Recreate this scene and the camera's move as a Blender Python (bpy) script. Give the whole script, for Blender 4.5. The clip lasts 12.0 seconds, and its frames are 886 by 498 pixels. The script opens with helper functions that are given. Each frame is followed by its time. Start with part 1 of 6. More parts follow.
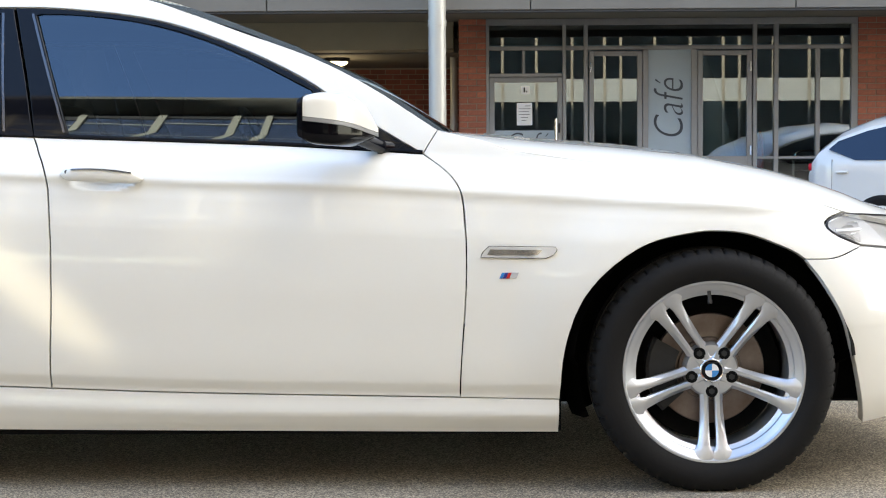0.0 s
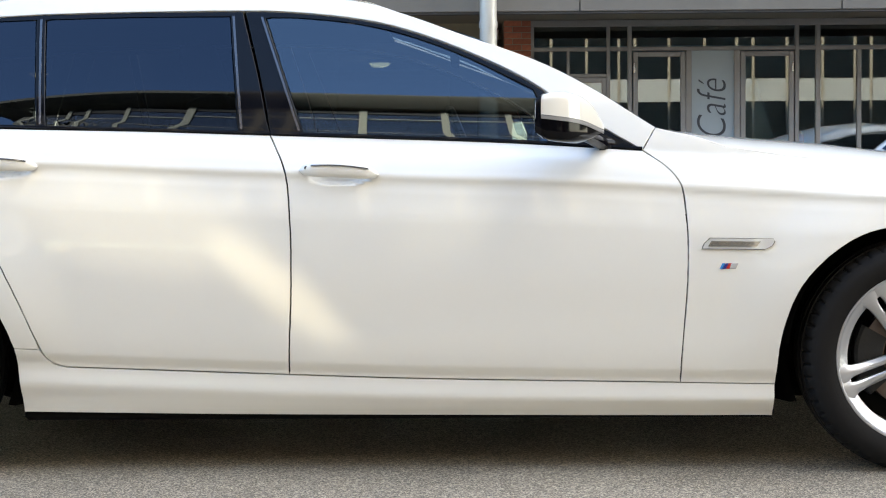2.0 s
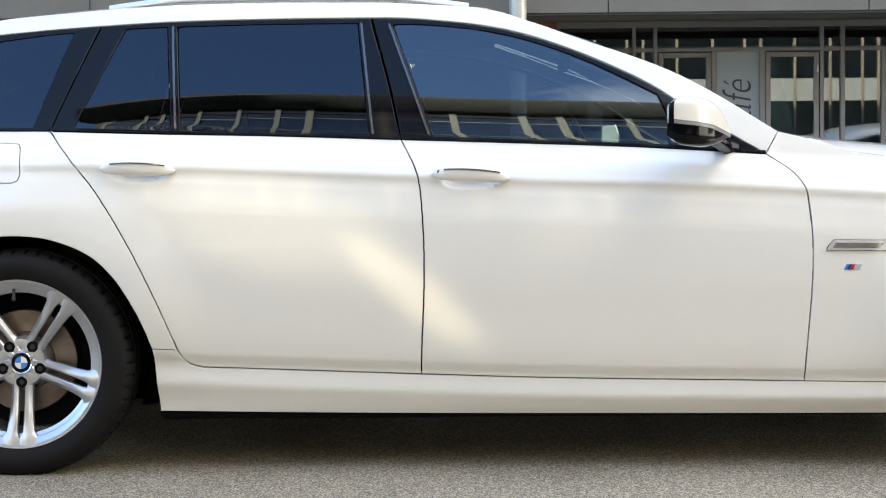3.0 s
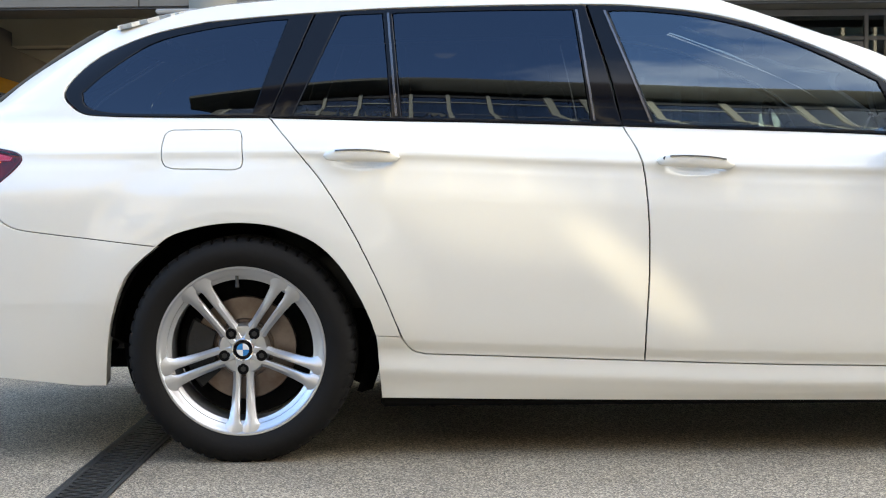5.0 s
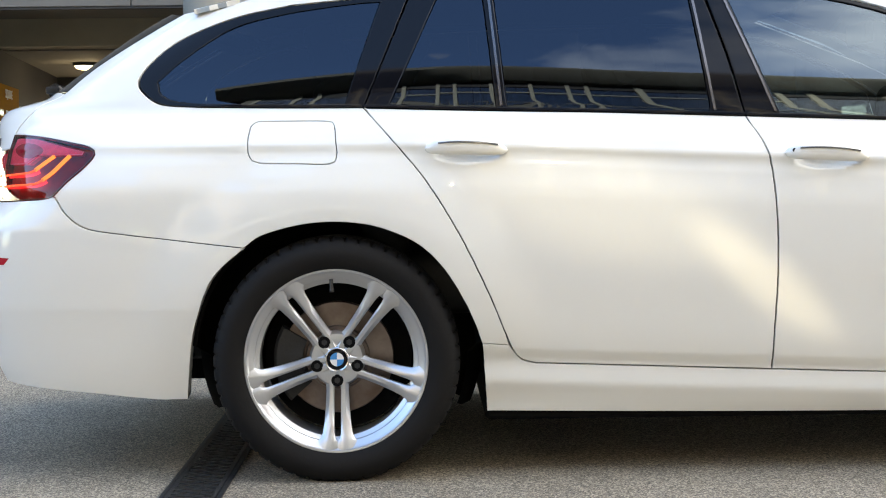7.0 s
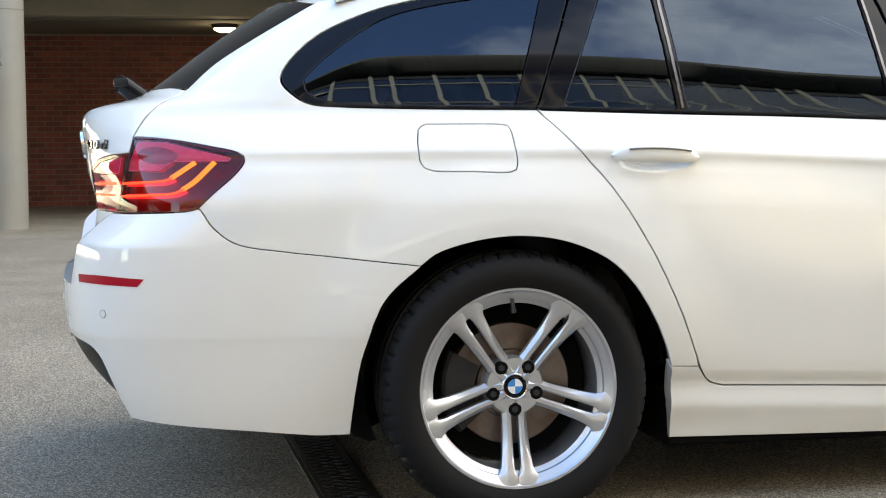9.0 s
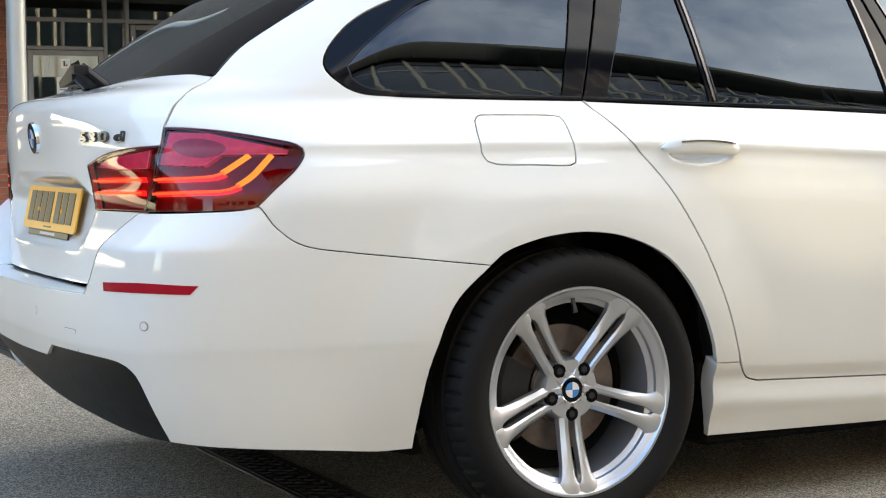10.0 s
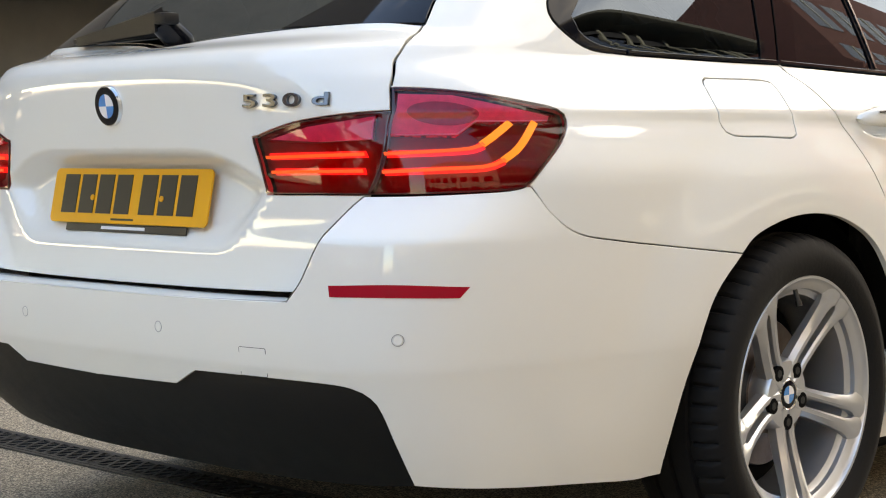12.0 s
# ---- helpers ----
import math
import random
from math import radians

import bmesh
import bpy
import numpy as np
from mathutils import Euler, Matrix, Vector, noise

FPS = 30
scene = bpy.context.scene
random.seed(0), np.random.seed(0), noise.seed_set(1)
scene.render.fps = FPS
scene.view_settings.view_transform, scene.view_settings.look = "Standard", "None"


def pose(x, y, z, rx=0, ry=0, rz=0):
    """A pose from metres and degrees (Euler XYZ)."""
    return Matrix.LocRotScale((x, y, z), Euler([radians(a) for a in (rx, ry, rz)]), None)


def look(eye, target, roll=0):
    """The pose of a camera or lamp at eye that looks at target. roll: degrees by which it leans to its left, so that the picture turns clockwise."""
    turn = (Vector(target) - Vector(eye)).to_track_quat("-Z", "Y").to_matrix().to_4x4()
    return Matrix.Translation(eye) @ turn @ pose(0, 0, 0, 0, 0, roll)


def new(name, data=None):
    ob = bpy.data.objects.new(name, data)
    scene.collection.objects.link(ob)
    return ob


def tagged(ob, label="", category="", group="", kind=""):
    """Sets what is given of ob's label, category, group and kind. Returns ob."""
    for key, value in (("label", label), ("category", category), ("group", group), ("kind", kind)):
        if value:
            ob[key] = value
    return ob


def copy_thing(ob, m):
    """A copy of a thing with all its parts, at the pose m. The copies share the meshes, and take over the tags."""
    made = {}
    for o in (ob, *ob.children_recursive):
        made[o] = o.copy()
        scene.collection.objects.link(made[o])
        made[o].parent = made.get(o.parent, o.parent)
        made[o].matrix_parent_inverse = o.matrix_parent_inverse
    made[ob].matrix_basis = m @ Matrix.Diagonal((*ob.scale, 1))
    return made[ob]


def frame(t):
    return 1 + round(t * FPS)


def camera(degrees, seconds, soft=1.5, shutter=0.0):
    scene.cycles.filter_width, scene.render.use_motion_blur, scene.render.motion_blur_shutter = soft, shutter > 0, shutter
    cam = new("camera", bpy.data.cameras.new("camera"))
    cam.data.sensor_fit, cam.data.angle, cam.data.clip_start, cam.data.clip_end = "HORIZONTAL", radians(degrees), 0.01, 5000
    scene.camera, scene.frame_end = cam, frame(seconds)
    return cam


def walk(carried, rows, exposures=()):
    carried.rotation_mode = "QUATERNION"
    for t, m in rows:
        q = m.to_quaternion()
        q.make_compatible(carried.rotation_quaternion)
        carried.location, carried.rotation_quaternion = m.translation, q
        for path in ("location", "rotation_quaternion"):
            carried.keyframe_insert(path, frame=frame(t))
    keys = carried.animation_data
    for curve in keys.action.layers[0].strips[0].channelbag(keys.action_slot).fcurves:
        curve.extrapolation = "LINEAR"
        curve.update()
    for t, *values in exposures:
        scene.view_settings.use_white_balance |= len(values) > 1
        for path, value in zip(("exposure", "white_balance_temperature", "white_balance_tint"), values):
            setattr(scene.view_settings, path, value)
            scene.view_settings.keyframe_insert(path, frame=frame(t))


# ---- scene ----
from mathutils.geometry import delaunay_2d_cdt

cam = camera(30.0, 12.0, soft=1.1)
PATH = [
    (0, (2.316, -5.352, 0.864), (2.267, -2.494, 0.733), -0.3),
    (0.5, (2.133, -5.413, 0.867), (2.088, -2.555, 0.737), -0.3),
    (1, (1.975, -5.413, 0.847), (1.931, -2.555, 0.715), -0.3),
    (1.5, (1.834, -5.487, 0.841), (1.793, -2.629, 0.711), -0.3),
    (2, (1.678, -5.579, 0.852), (1.638, -2.721, 0.723), -0.4),
    (2.5, (1.494, -5.656, 0.859), (1.457, -2.798, 0.730), -0.4),
    (3, (1.295, -5.686, 0.865), (1.261, -2.828, 0.736), -0.5),
    (3.5, (1.106, -5.721, 0.863), (1.075, -2.861, 0.734), -0.5),
    (5.5, (0.522, -5.640, 0.859), (0.519, -2.784, 0.703), -0.5),
    (6, (0.461, -5.473, 0.853), (0.483, -2.618, 0.690), -0.6),
    (6.5, (0.375, -5.400, 0.838), (0.395, -2.543, 0.694), -0.6),
    (7, (0.227, -5.318, 0.835), (0.267, -2.461, 0.696), -0.7),
    (7.5, (-0.073, -5.298, 0.851), (0.010, -2.443, 0.708), -0.7),
    (7.7, (-0.193, -5.252, 0.870), (-0.046, -2.403, 0.729), -0.5),
    (9.3, (-1.302, -4.614, 0.94), (-0.753, -2.696, 0.794), -0.5),
    (9.5, (-1.577, -4.476, 0.904), (-0.894, -2.601, 0.768), -0.5),
    (10, (-2.024, -4.164, 0.901), (-1.112, -2.389, 0.775), -0.5),
    (10.5, (-2.311, -3.819, 0.88), (-1.243, -2.132, 0.765), -0.6),
    (11, (-2.538, -3.457, 0.871), (-1.336, -1.863, 0.754), -0.6),
    (11.5, (-2.744, -3.055, 0.844), (-1.41, -1.569, 0.728), -0.5),
    (12, (-2.912, -2.703, 0.847), (-1.473, -1.319, 0.719), -0.6),
]
walk(cam, [(t, look(eye, target, roll)) for t, eye, target, roll in PATH], exposures=[(0, 3.03, 8200, 8), (2.5, 2.95, 8200, 8), (8.5, 2.94, 8400, 8), (10.5, 2.80, 9200, 9), (12, 2.72, 10500, 11)])

# ---- world and sun ----
SUN_UP, SUN_TURN = 33.0, -25.0  # the sun stands behind the tall building, so the yard lies in its shade
world = bpy.data.worlds.new("sky")
world.use_nodes = True
scene.world = world
wn = world.node_tree.nodes
sky = wn.new("ShaderNodeTexSky")
sky.sky_type, sky.sun_disc = "NISHITA", False
sky.sun_elevation, sky.sun_rotation = radians(SUN_UP), radians(SUN_TURN)
sky.air_density, sky.dust_density, sky.ozone_density = 1.0, 0.3, 6.0
cloud_map = wn.new("ShaderNodeTexCoord")
cloud_noise = wn.new("ShaderNodeTexNoise")
cloud_noise.inputs["Scale"].default_value = 2.2
cloud_noise.inputs["Detail"].default_value = 7.0
cloud_noise.inputs["Roughness"].default_value = 0.6
cloud_ramp = wn.new("ShaderNodeValToRGB")
cloud_ramp.color_ramp.elements[0].position, cloud_ramp.color_ramp.elements[1].position = 0.60, 0.95
cloud_mix = wn.new("ShaderNodeMixRGB")
cloud_mix.inputs["Color2"].default_value = (7.0, 7.3, 7.8, 1)
wl = world.node_tree.links
wl.new(cloud_map.outputs["Generated"], cloud_noise.inputs["Vector"])
cloud_east, cloud_bank, cloud_sum = wn.new("ShaderNodeSeparateXYZ"), wn.new("ShaderNodeMapRange"), wn.new("ShaderNodeMath")
cloud_bank.inputs["From Min"].default_value, cloud_bank.inputs["From Max"].default_value = 0.0, 0.32
cloud_bank.inputs["To Min"].default_value, cloud_bank.inputs["To Max"].default_value = -0.08, 0.30
cloud_sum.operation = "ADD"
wl.new(cloud_map.outputs["Generated"], cloud_east.inputs["Vector"])
wl.new(cloud_east.outputs["X"], cloud_bank.inputs["Value"])
wl.new(cloud_noise.outputs["Fac"], cloud_sum.inputs[0])
wl.new(cloud_bank.outputs["Result"], cloud_sum.inputs[1])
wl.new(cloud_sum.outputs["Value"], cloud_ramp.inputs["Fac"])
wl.new(cloud_ramp.outputs["Color"], cloud_mix.inputs["Fac"])
wl.new(sky.outputs["Color"], cloud_mix.inputs["Color1"])
wl.new(cloud_mix.outputs["Color"], wn["Background"].inputs["Color"])
wn["Background"].inputs["Strength"].default_value = 0.15
sun = new("sun", bpy.data.lights.new("sun", "SUN"))
sun.data.energy, sun.data.angle, sun.data.color = 4.0, radians(0.5), (1.0, 0.93, 0.82)
a, e = radians(SUN_TURN), radians(SUN_UP)
sun_way = Vector((math.sin(a) * math.cos(e), math.cos(a) * math.cos(e), math.sin(e)))
sun.matrix_world = look(sun_way * 60, (0, 0, 0))


def glint(place, target, degrees, narrow, lean, watts):
    """Sunlight thrown back by a pane of the building across the yard: a slim soft beam."""
    lamp = new("window_glint", bpy.data.lights.new("window_glint", "SPOT"))
    lamp.data.energy, lamp.data.color, lamp.data.shadow_soft_size = watts, (1.0, 0.95, 0.74), 0.03
    lamp.data.spot_size, lamp.data.spot_blend = radians(degrees), 1.0
    lamp.matrix_world = look(place, target) @ pose(0, 0, 0, 0, 0, lean) @ Matrix.Diagonal((1, narrow, 1, 1))


glint((4.0, -14.9, 9.2), (1.145, -0.92, 0.53), 2.15, 0.22, -38, 760)
glint((2.0, -14.9, 9.0), (0.72, -0.92, 0.74), 3.4, 0.36, -14, 380)
glint((6.0, -14.9, 8.6), (1.62, -0.92, 0.72), 1.4, 0.6, 10, 130)


# ---- materials ----
def material(name, color, rough=0.5, metal=0.0, vary=0.0, scale=8.0, bump=0.0, bump_scale=60.0, coat=0.0, second=None, random_tint=0.0, stretch=(1, 1, 1), spec=0.5):
    """A surface with two scales of variation: broad stains and fine grain."""
    m = bpy.data.materials.new(name)
    m.use_nodes = True
    n, l = m.node_tree.nodes, m.node_tree.links
    b = n["Principled BSDF"]
    b.inputs["Roughness"].default_value, b.inputs["Metallic"].default_value = rough, metal
    b.inputs["Coat Weight"].default_value, b.inputs["Coat Roughness"].default_value = coat, 0.035
    b.inputs["Specular IOR Level"].default_value = spec
    b.inputs["Base Color"].default_value = (*color, 1)
    co, mp = n.new("ShaderNodeTexCoord"), n.new("ShaderNodeMapping")
    mp.inputs["Scale"].default_value = stretch
    l.new(co.outputs["Object"], mp.inputs["Vector"])
    last = None
    if vary or second:
        broad = n.new("ShaderNodeTexNoise")
        broad.inputs["Scale"].default_value, broad.inputs["Detail"].default_value = scale, 8.0
        broad.inputs["Roughness"].default_value = 0.65
        l.new(mp.outputs["Vector"], broad.inputs["Vector"])
        mix = n.new("ShaderNodeMixRGB")
        ramp = n.new("ShaderNodeValToRGB")
        ramp.color_ramp.elements[0].position, ramp.color_ramp.elements[1].position = 0.32, 0.68
        l.new(broad.outputs["Fac"], ramp.inputs["Fac"])
        l.new(ramp.outputs["Color"], mix.inputs["Fac"])
        dark = second or tuple(c * (1 - vary) for c in color)
        mix.inputs["Color1"].default_value, mix.inputs["Color2"].default_value = (*dark, 1), (*color, 1)
        last = mix.outputs["Color"]
        rr = n.new("ShaderNodeMapRange")
        rr.inputs["To Min"].default_value, rr.inputs["To Max"].default_value = max(rough - 0.08, 0.02), min(rough + 0.08, 1)
        l.new(broad.outputs["Fac"], rr.inputs["Value"])
        l.new(rr.outputs["Result"], b.inputs["Roughness"])
    if random_tint:
        info, hsv = n.new("ShaderNodeObjectInfo"), n.new("ShaderNodeHueSaturation")
        span = n.new("ShaderNodeMapRange")
        span.inputs["To Min"].default_value, span.inputs["To Max"].default_value = 1 - random_tint, 1 + random_tint
        l.new(info.outputs["Random"], span.inputs["Value"])
        l.new(span.outputs["Result"], hsv.inputs["Value"])
        if last:
            l.new(last, hsv.inputs["Color"])
        else:
            hsv.inputs["Color"].default_value = (*color, 1)
        last = hsv.outputs["Color"]
    if last:
        l.new(last, b.inputs["Base Color"])
    if bump:
        fine, bn = n.new("ShaderNodeTexNoise"), n.new("ShaderNodeBump")
        fine.inputs["Scale"].default_value, fine.inputs["Detail"].default_value = bump_scale, 5.0
        bn.inputs["Strength"].default_value, bn.inputs["Distance"].default_value = bump, 0.01
        l.new(mp.outputs["Vector"], fine.inputs["Vector"])
        l.new(fine.outputs["Fac"], bn.inputs["Height"])
        l.new(bn.outputs["Normal"], b.inputs["Normal"])
    return m


def glazing(name, tint, gloss=1.5, rough=0.0, sheen=(1.0, 1.0, 1.0)):
    """Thin glass: a tinted clear sheet with a mirror gloss that grows at a slant."""
    m = bpy.data.materials.new(name)
    m.use_nodes = True
    n, l = m.node_tree.nodes, m.node_tree.links
    n.remove(n["Principled BSDF"])
    clear, shine, mix, fr = n.new("ShaderNodeBsdfTransparent"), n.new("ShaderNodeBsdfGlossy"), n.new("ShaderNodeMixShader"), n.new("ShaderNodeFresnel")
    clear.inputs["Color"].default_value = (*tint, 1)
    shine.inputs["Roughness"].default_value = rough
    shine.inputs["Color"].default_value = (*sheen, 1)
    fr.inputs["IOR"].default_value = gloss
    l.new(fr.outputs["Fac"], mix.inputs["Fac"])
    l.new(clear.outputs["BSDF"], mix.inputs[1])
    l.new(shine.outputs["BSDF"], mix.inputs[2])
    l.new(mix.outputs["Shader"], n["Material Output"].inputs["Surface"])
    return m


def lit(name, color, power):
    m = bpy.data.materials.new(name)
    m.use_nodes = True
    b = m.node_tree.nodes["Principled BSDF"]
    b.inputs["Base Color"].default_value = b.inputs["Emission Color"].default_value = (*color, 1)
    b.inputs["Emission Strength"].default_value = power
    return m


def asphalt_material():
    """Fine grey aggregate: light and dark chips in a darker binder, with broad stains."""
    m = bpy.data.materials.new("asphalt")
    m.use_nodes = True
    n, l = m.node_tree.nodes, m.node_tree.links
    b = n["Principled BSDF"]
    co = n.new("ShaderNodeTexCoord")
    chips, grain, stain = n.new("ShaderNodeTexVoronoi"), n.new("ShaderNodeTexNoise"), n.new("ShaderNodeTexNoise")
    chips.inputs["Scale"].default_value = 250.0
    grain.inputs["Scale"].default_value, grain.inputs["Detail"].default_value = 90.0, 6.0
    stain.inputs["Scale"].default_value, stain.inputs["Detail"].default_value = 1.3, 7.0
    sep, ramp = n.new("ShaderNodeSeparateColor"), n.new("ShaderNodeValToRGB")
    r = ramp.color_ramp
    r.elements[0].position, r.elements[0].color = 0.0, (0.060, 0.0485, 0.0355, 1)
    r.elements[1].position, r.elements[1].color = 1.0, (0.52, 0.435, 0.322, 1)
    mid = r.elements.new(0.55)
    mid.color = (0.203, 0.169, 0.125, 1)
    for t in (chips, grain, stain):
        l.new(co.outputs["Object"], t.inputs["Vector"])
    l.new(chips.outputs["Color"], sep.inputs["Color"])
    l.new(sep.outputs["Red"], ramp.inputs["Fac"])
    m1, m2 = n.new("ShaderNodeMixRGB"), n.new("ShaderNodeMixRGB")
    m1.blend_type, m1.inputs["Fac"].default_value = "OVERLAY", 0.5
    m2.blend_type, m2.inputs["Fac"].default_value = "SOFT_LIGHT", 0.6
    l.new(ramp.outputs["Color"], m1.inputs["Color1"])
    l.new(grain.outputs["Fac"], m1.inputs["Color2"])
    l.new(m1.outputs["Color"], m2.inputs["Color1"])
    l.new(stain.outputs["Fac"], m2.inputs["Color2"])
    l.new(m2.outputs["Color"], b.inputs["Base Color"])
    b.inputs["Roughness"].default_value = 0.85
    bn = n.new("ShaderNodeBump")
    bn.inputs["Strength"].default_value, bn.inputs["Distance"].default_value = 0.6, 0.003
    l.new(chips.outputs["Distance"], bn.inputs["Height"])
    l.new(bn.outputs["Normal"], b.inputs["Normal"])
    return m


PAINT = material("white_paint", (0.77, 0.755, 0.705), 0.55, coat=1.0, vary=0.015, scale=3.0, spec=0.2)
PAINT.node_tree.nodes["Principled BSDF"].inputs["Coat IOR"].default_value = 1.62
BLACK = material("gloss_black", (0.004, 0.0045, 0.007), 0.05, spec=0.22)
PLASTIC = material("black_plastic", (0.008, 0.008, 0.0085), 0.5, vary=0.25, scale=30, bump=0.08, bump_scale=400, spec=0.32)
RUBBER = material("tyre_rubber", (0.0085, 0.008, 0.008), 0.7, vary=0.3, scale=12, bump=0.08, bump_scale=90, spec=0.2)
LINER = material("liner", (0.006, 0.006, 0.006), 0.95, vary=0.4, scale=20, spec=0.08)
CHROME = material("chrome", (0.82, 0.82, 0.83), 0.08, 1.0)
SATIN = material("satin_trim", (0.80, 0.80, 0.82), 0.34, 1.0)
STRIP = material("dark_chrome_strip", (0.16, 0.15, 0.15), 0.2, 1.0)
BADGE = material("badge_chrome", (0.13, 0.13, 0.14), 0.22, 1.0)
ALLOY = material("alloy_silver", (0.56, 0.57, 0.59), 0.32, 0.8, coat=0.4)
DISC = material("brake_disc", (0.24, 0.20, 0.18), 0.36, 0.9, second=(0.13, 0.09, 0.07), scale=9)
IRON = material("dark_iron", (0.035, 0.036, 0.038), 0.55, 0.5, vary=0.3, scale=14, bump=0.2, bump_scale=120)
WINDOW = glazing("tinted_glass", (0.18, 0.22, 0.235), 2.0, sheen=(0.70, 0.86, 1.0))
PRIVACY = glazing("privacy_glass", (0.05, 0.055, 0.06), 1.62, sheen=(0.62, 0.78, 1.0))
REAR_GLASS = glazing("rear_glass", (0.05, 0.055, 0.06), 2.7, sheen=(0.80, 0.90, 1.0))
PANE = glazing("clear_glass", (0.78, 0.86, 0.88), 2.3)
FACADE_PANE = glazing("blue_green_glass", (0.52, 0.68, 0.68), 2.2)
FILM = material("frosted_film", (0.33, 0.40, 0.45), 0.25, vary=0.05, scale=2)
RED_LENS = glazing("red_lens", (0.87, 0.03, 0.095), 1.42)
CLEAR_LENS = glazing("clear_lens", (0.93, 0.94, 0.95), 1.45)
# upper lamp's own red, pinkened to hold the sky's reflection
PINK_LENS = glazing("pink_lens", (0.97, 0.24, 0.38), 1.5)
LAMP_BED = material("lamp_bed", (0.21, 0.02, 0.036), 0.3, vary=0.4, scale=40)
# red reflector lightened to pink, the sky's reflection put into its colour
LAMP_RED = material("lamp_reflector", (0.96, 0.40, 0.58), 0.4, 0.0, vary=0.25, scale=60)
VENT = material("vent_silver", (0.90, 0.90, 0.91), 0.18, 0.6, vary=0.03, scale=30)
LAMP_EDGE = material("lamp_edge", (0.05, 0.007, 0.009), 0.2, coat=0.5)
REFLECTOR = material("red_reflector", (0.40, 0.004, 0.018), 0.16, coat=0.0, spec=0.25)
GLOW = lit("light_bar", (1.0, 0.42, 0.22), 0.26)
BOWL = material("lamp_bowl", (0.42, 0.05, 0.16), 0.25, vary=0.35, scale=70, coat=0.4)
GLOW_CORE = lit("light_bar_core", (1.0, 0.085, 0.008), 0.085)
GLOW_AMBER = lit("light_bar_amber", (1.0, 0.21, 0.008), 0.10)
# silver lens; the warm reflected tint is put into its colour
WARM_LENS = material("warm_silver_lens", (0.60, 0.54, 0.48), 0.14, 0.8, coat=0.4, vary=0.15, scale=60)
BLUE = material("enamel_blue", (0.02, 0.22, 0.55), 0.15, coat=1.0)
WHITE = material("enamel_white", (0.8, 0.8, 0.8), 0.15, coat=1.0)
YELLOW = material("plate_yellow", (0.84, 0.37, 0.012), 0.35, vary=0.08, scale=8)
INK = material("black_ink", (0.012, 0.012, 0.012), 0.4)
LEATHER = material("black_leather", (0.035, 0.034, 0.034), 0.5, vary=0.2, scale=12, bump=0.15, bump_scale=150)
CLOTH = material("grey_headliner", (0.32, 0.31, 0.29), 0.9, vary=0.1, scale=20)
ASPHALT = asphalt_material()
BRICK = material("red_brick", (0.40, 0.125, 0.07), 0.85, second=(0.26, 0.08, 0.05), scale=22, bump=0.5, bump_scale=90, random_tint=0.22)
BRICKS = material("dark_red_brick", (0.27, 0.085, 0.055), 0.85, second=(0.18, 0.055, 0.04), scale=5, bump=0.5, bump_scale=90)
MORTAR = material("mortar", (0.30, 0.26, 0.21), 0.95, vary=0.25, scale=18, bump=0.4, bump_scale=140)
FASCIA = material("grey_render", (0.145, 0.135, 0.12), 0.8, vary=0.2, scale=1.6, bump=0.1, bump_scale=50)
SOFFIT = material("soffit_paint", (0.17, 0.16, 0.135), 0.85, vary=0.15, scale=1.2, bump=0.08, bump_scale=40)
BEAM = material("cream_beam", (0.31, 0.28, 0.205), 0.8, vary=0.15, scale=1.5)
COLUMN = material("column_paint", (0.24, 0.23, 0.20), 0.6, vary=0.12, scale=2.0)
STEEL = material("grey_frame", (0.25, 0.25, 0.255), 0.4, 0.2, vary=0.1, scale=6)
PIPE = material("grey_pipe", (0.50, 0.49, 0.45), 0.42, 0.35, vary=0.14, scale=3, stretch=(1, 1, 0.2))
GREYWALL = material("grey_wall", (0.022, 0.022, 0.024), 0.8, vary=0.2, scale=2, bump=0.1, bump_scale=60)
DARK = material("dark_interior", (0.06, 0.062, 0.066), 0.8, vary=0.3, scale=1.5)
SIGNBOARD = material("sign_wood", (0.42, 0.19, 0.012), 0.9, spec=0.1, vary=0.2, scale=3, stretch=(1, 1, 6))
LEAF = material("leaf", (0.045, 0.085, 0.03), 0.5, vary=0.4, scale=9)
BARK = material("bark", (0.10, 0.08, 0.065), 0.9, vary=0.3, scale=20)
STONE = material("pale_cladding", (0.32, 0.30, 0.25), 0.75, vary=0.12, scale=0.6)
# very pale, so the backlit wall beyond the gate looks daylit
DAYLIGHT = material("sunny_yard", (0.75, 0.72, 0.66), 0.9, vary=0.1, scale=1)
BULKHEAD = lit("lamp_diffuser", (1.0, 0.86, 0.55), 0.8)
RED_PAINT = material("red_paint", (0.5, 0.02, 0.02), 0.35)


# ---- building blocks ----
def part(name, bm, mat, parent=None, label="", smooth=True):
    """One mesh from a bmesh, under its thing."""
    data = bpy.data.meshes.new(name)
    bmesh.ops.recalc_face_normals(bm, faces=bm.faces)
    bm.to_mesh(data)
    bm.free()
    if smooth:
        data.shade_smooth()
        data.set_sharp_from_angle(angle=radians(38))
    data.materials.append(mat)
    ob = new(name, data)
    ob.parent = parent
    return tagged(ob, label)


def raw(name, verts, faces, mat, parent=None, label="", normals=None, smooth=True):
    data = bpy.data.meshes.new(name)
    data.from_pydata([tuple(v) for v in verts], [], faces)
    if smooth:
        data.shade_smooth()
        if normals is not None:
            data.normals_split_custom_set_from_vertices([tuple(v) for v in normals])
        else:
            data.set_sharp_from_angle(angle=radians(38))
    data.materials.append(mat)
    ob = new(name, data)
    ob.parent = parent
    return tagged(ob, label)


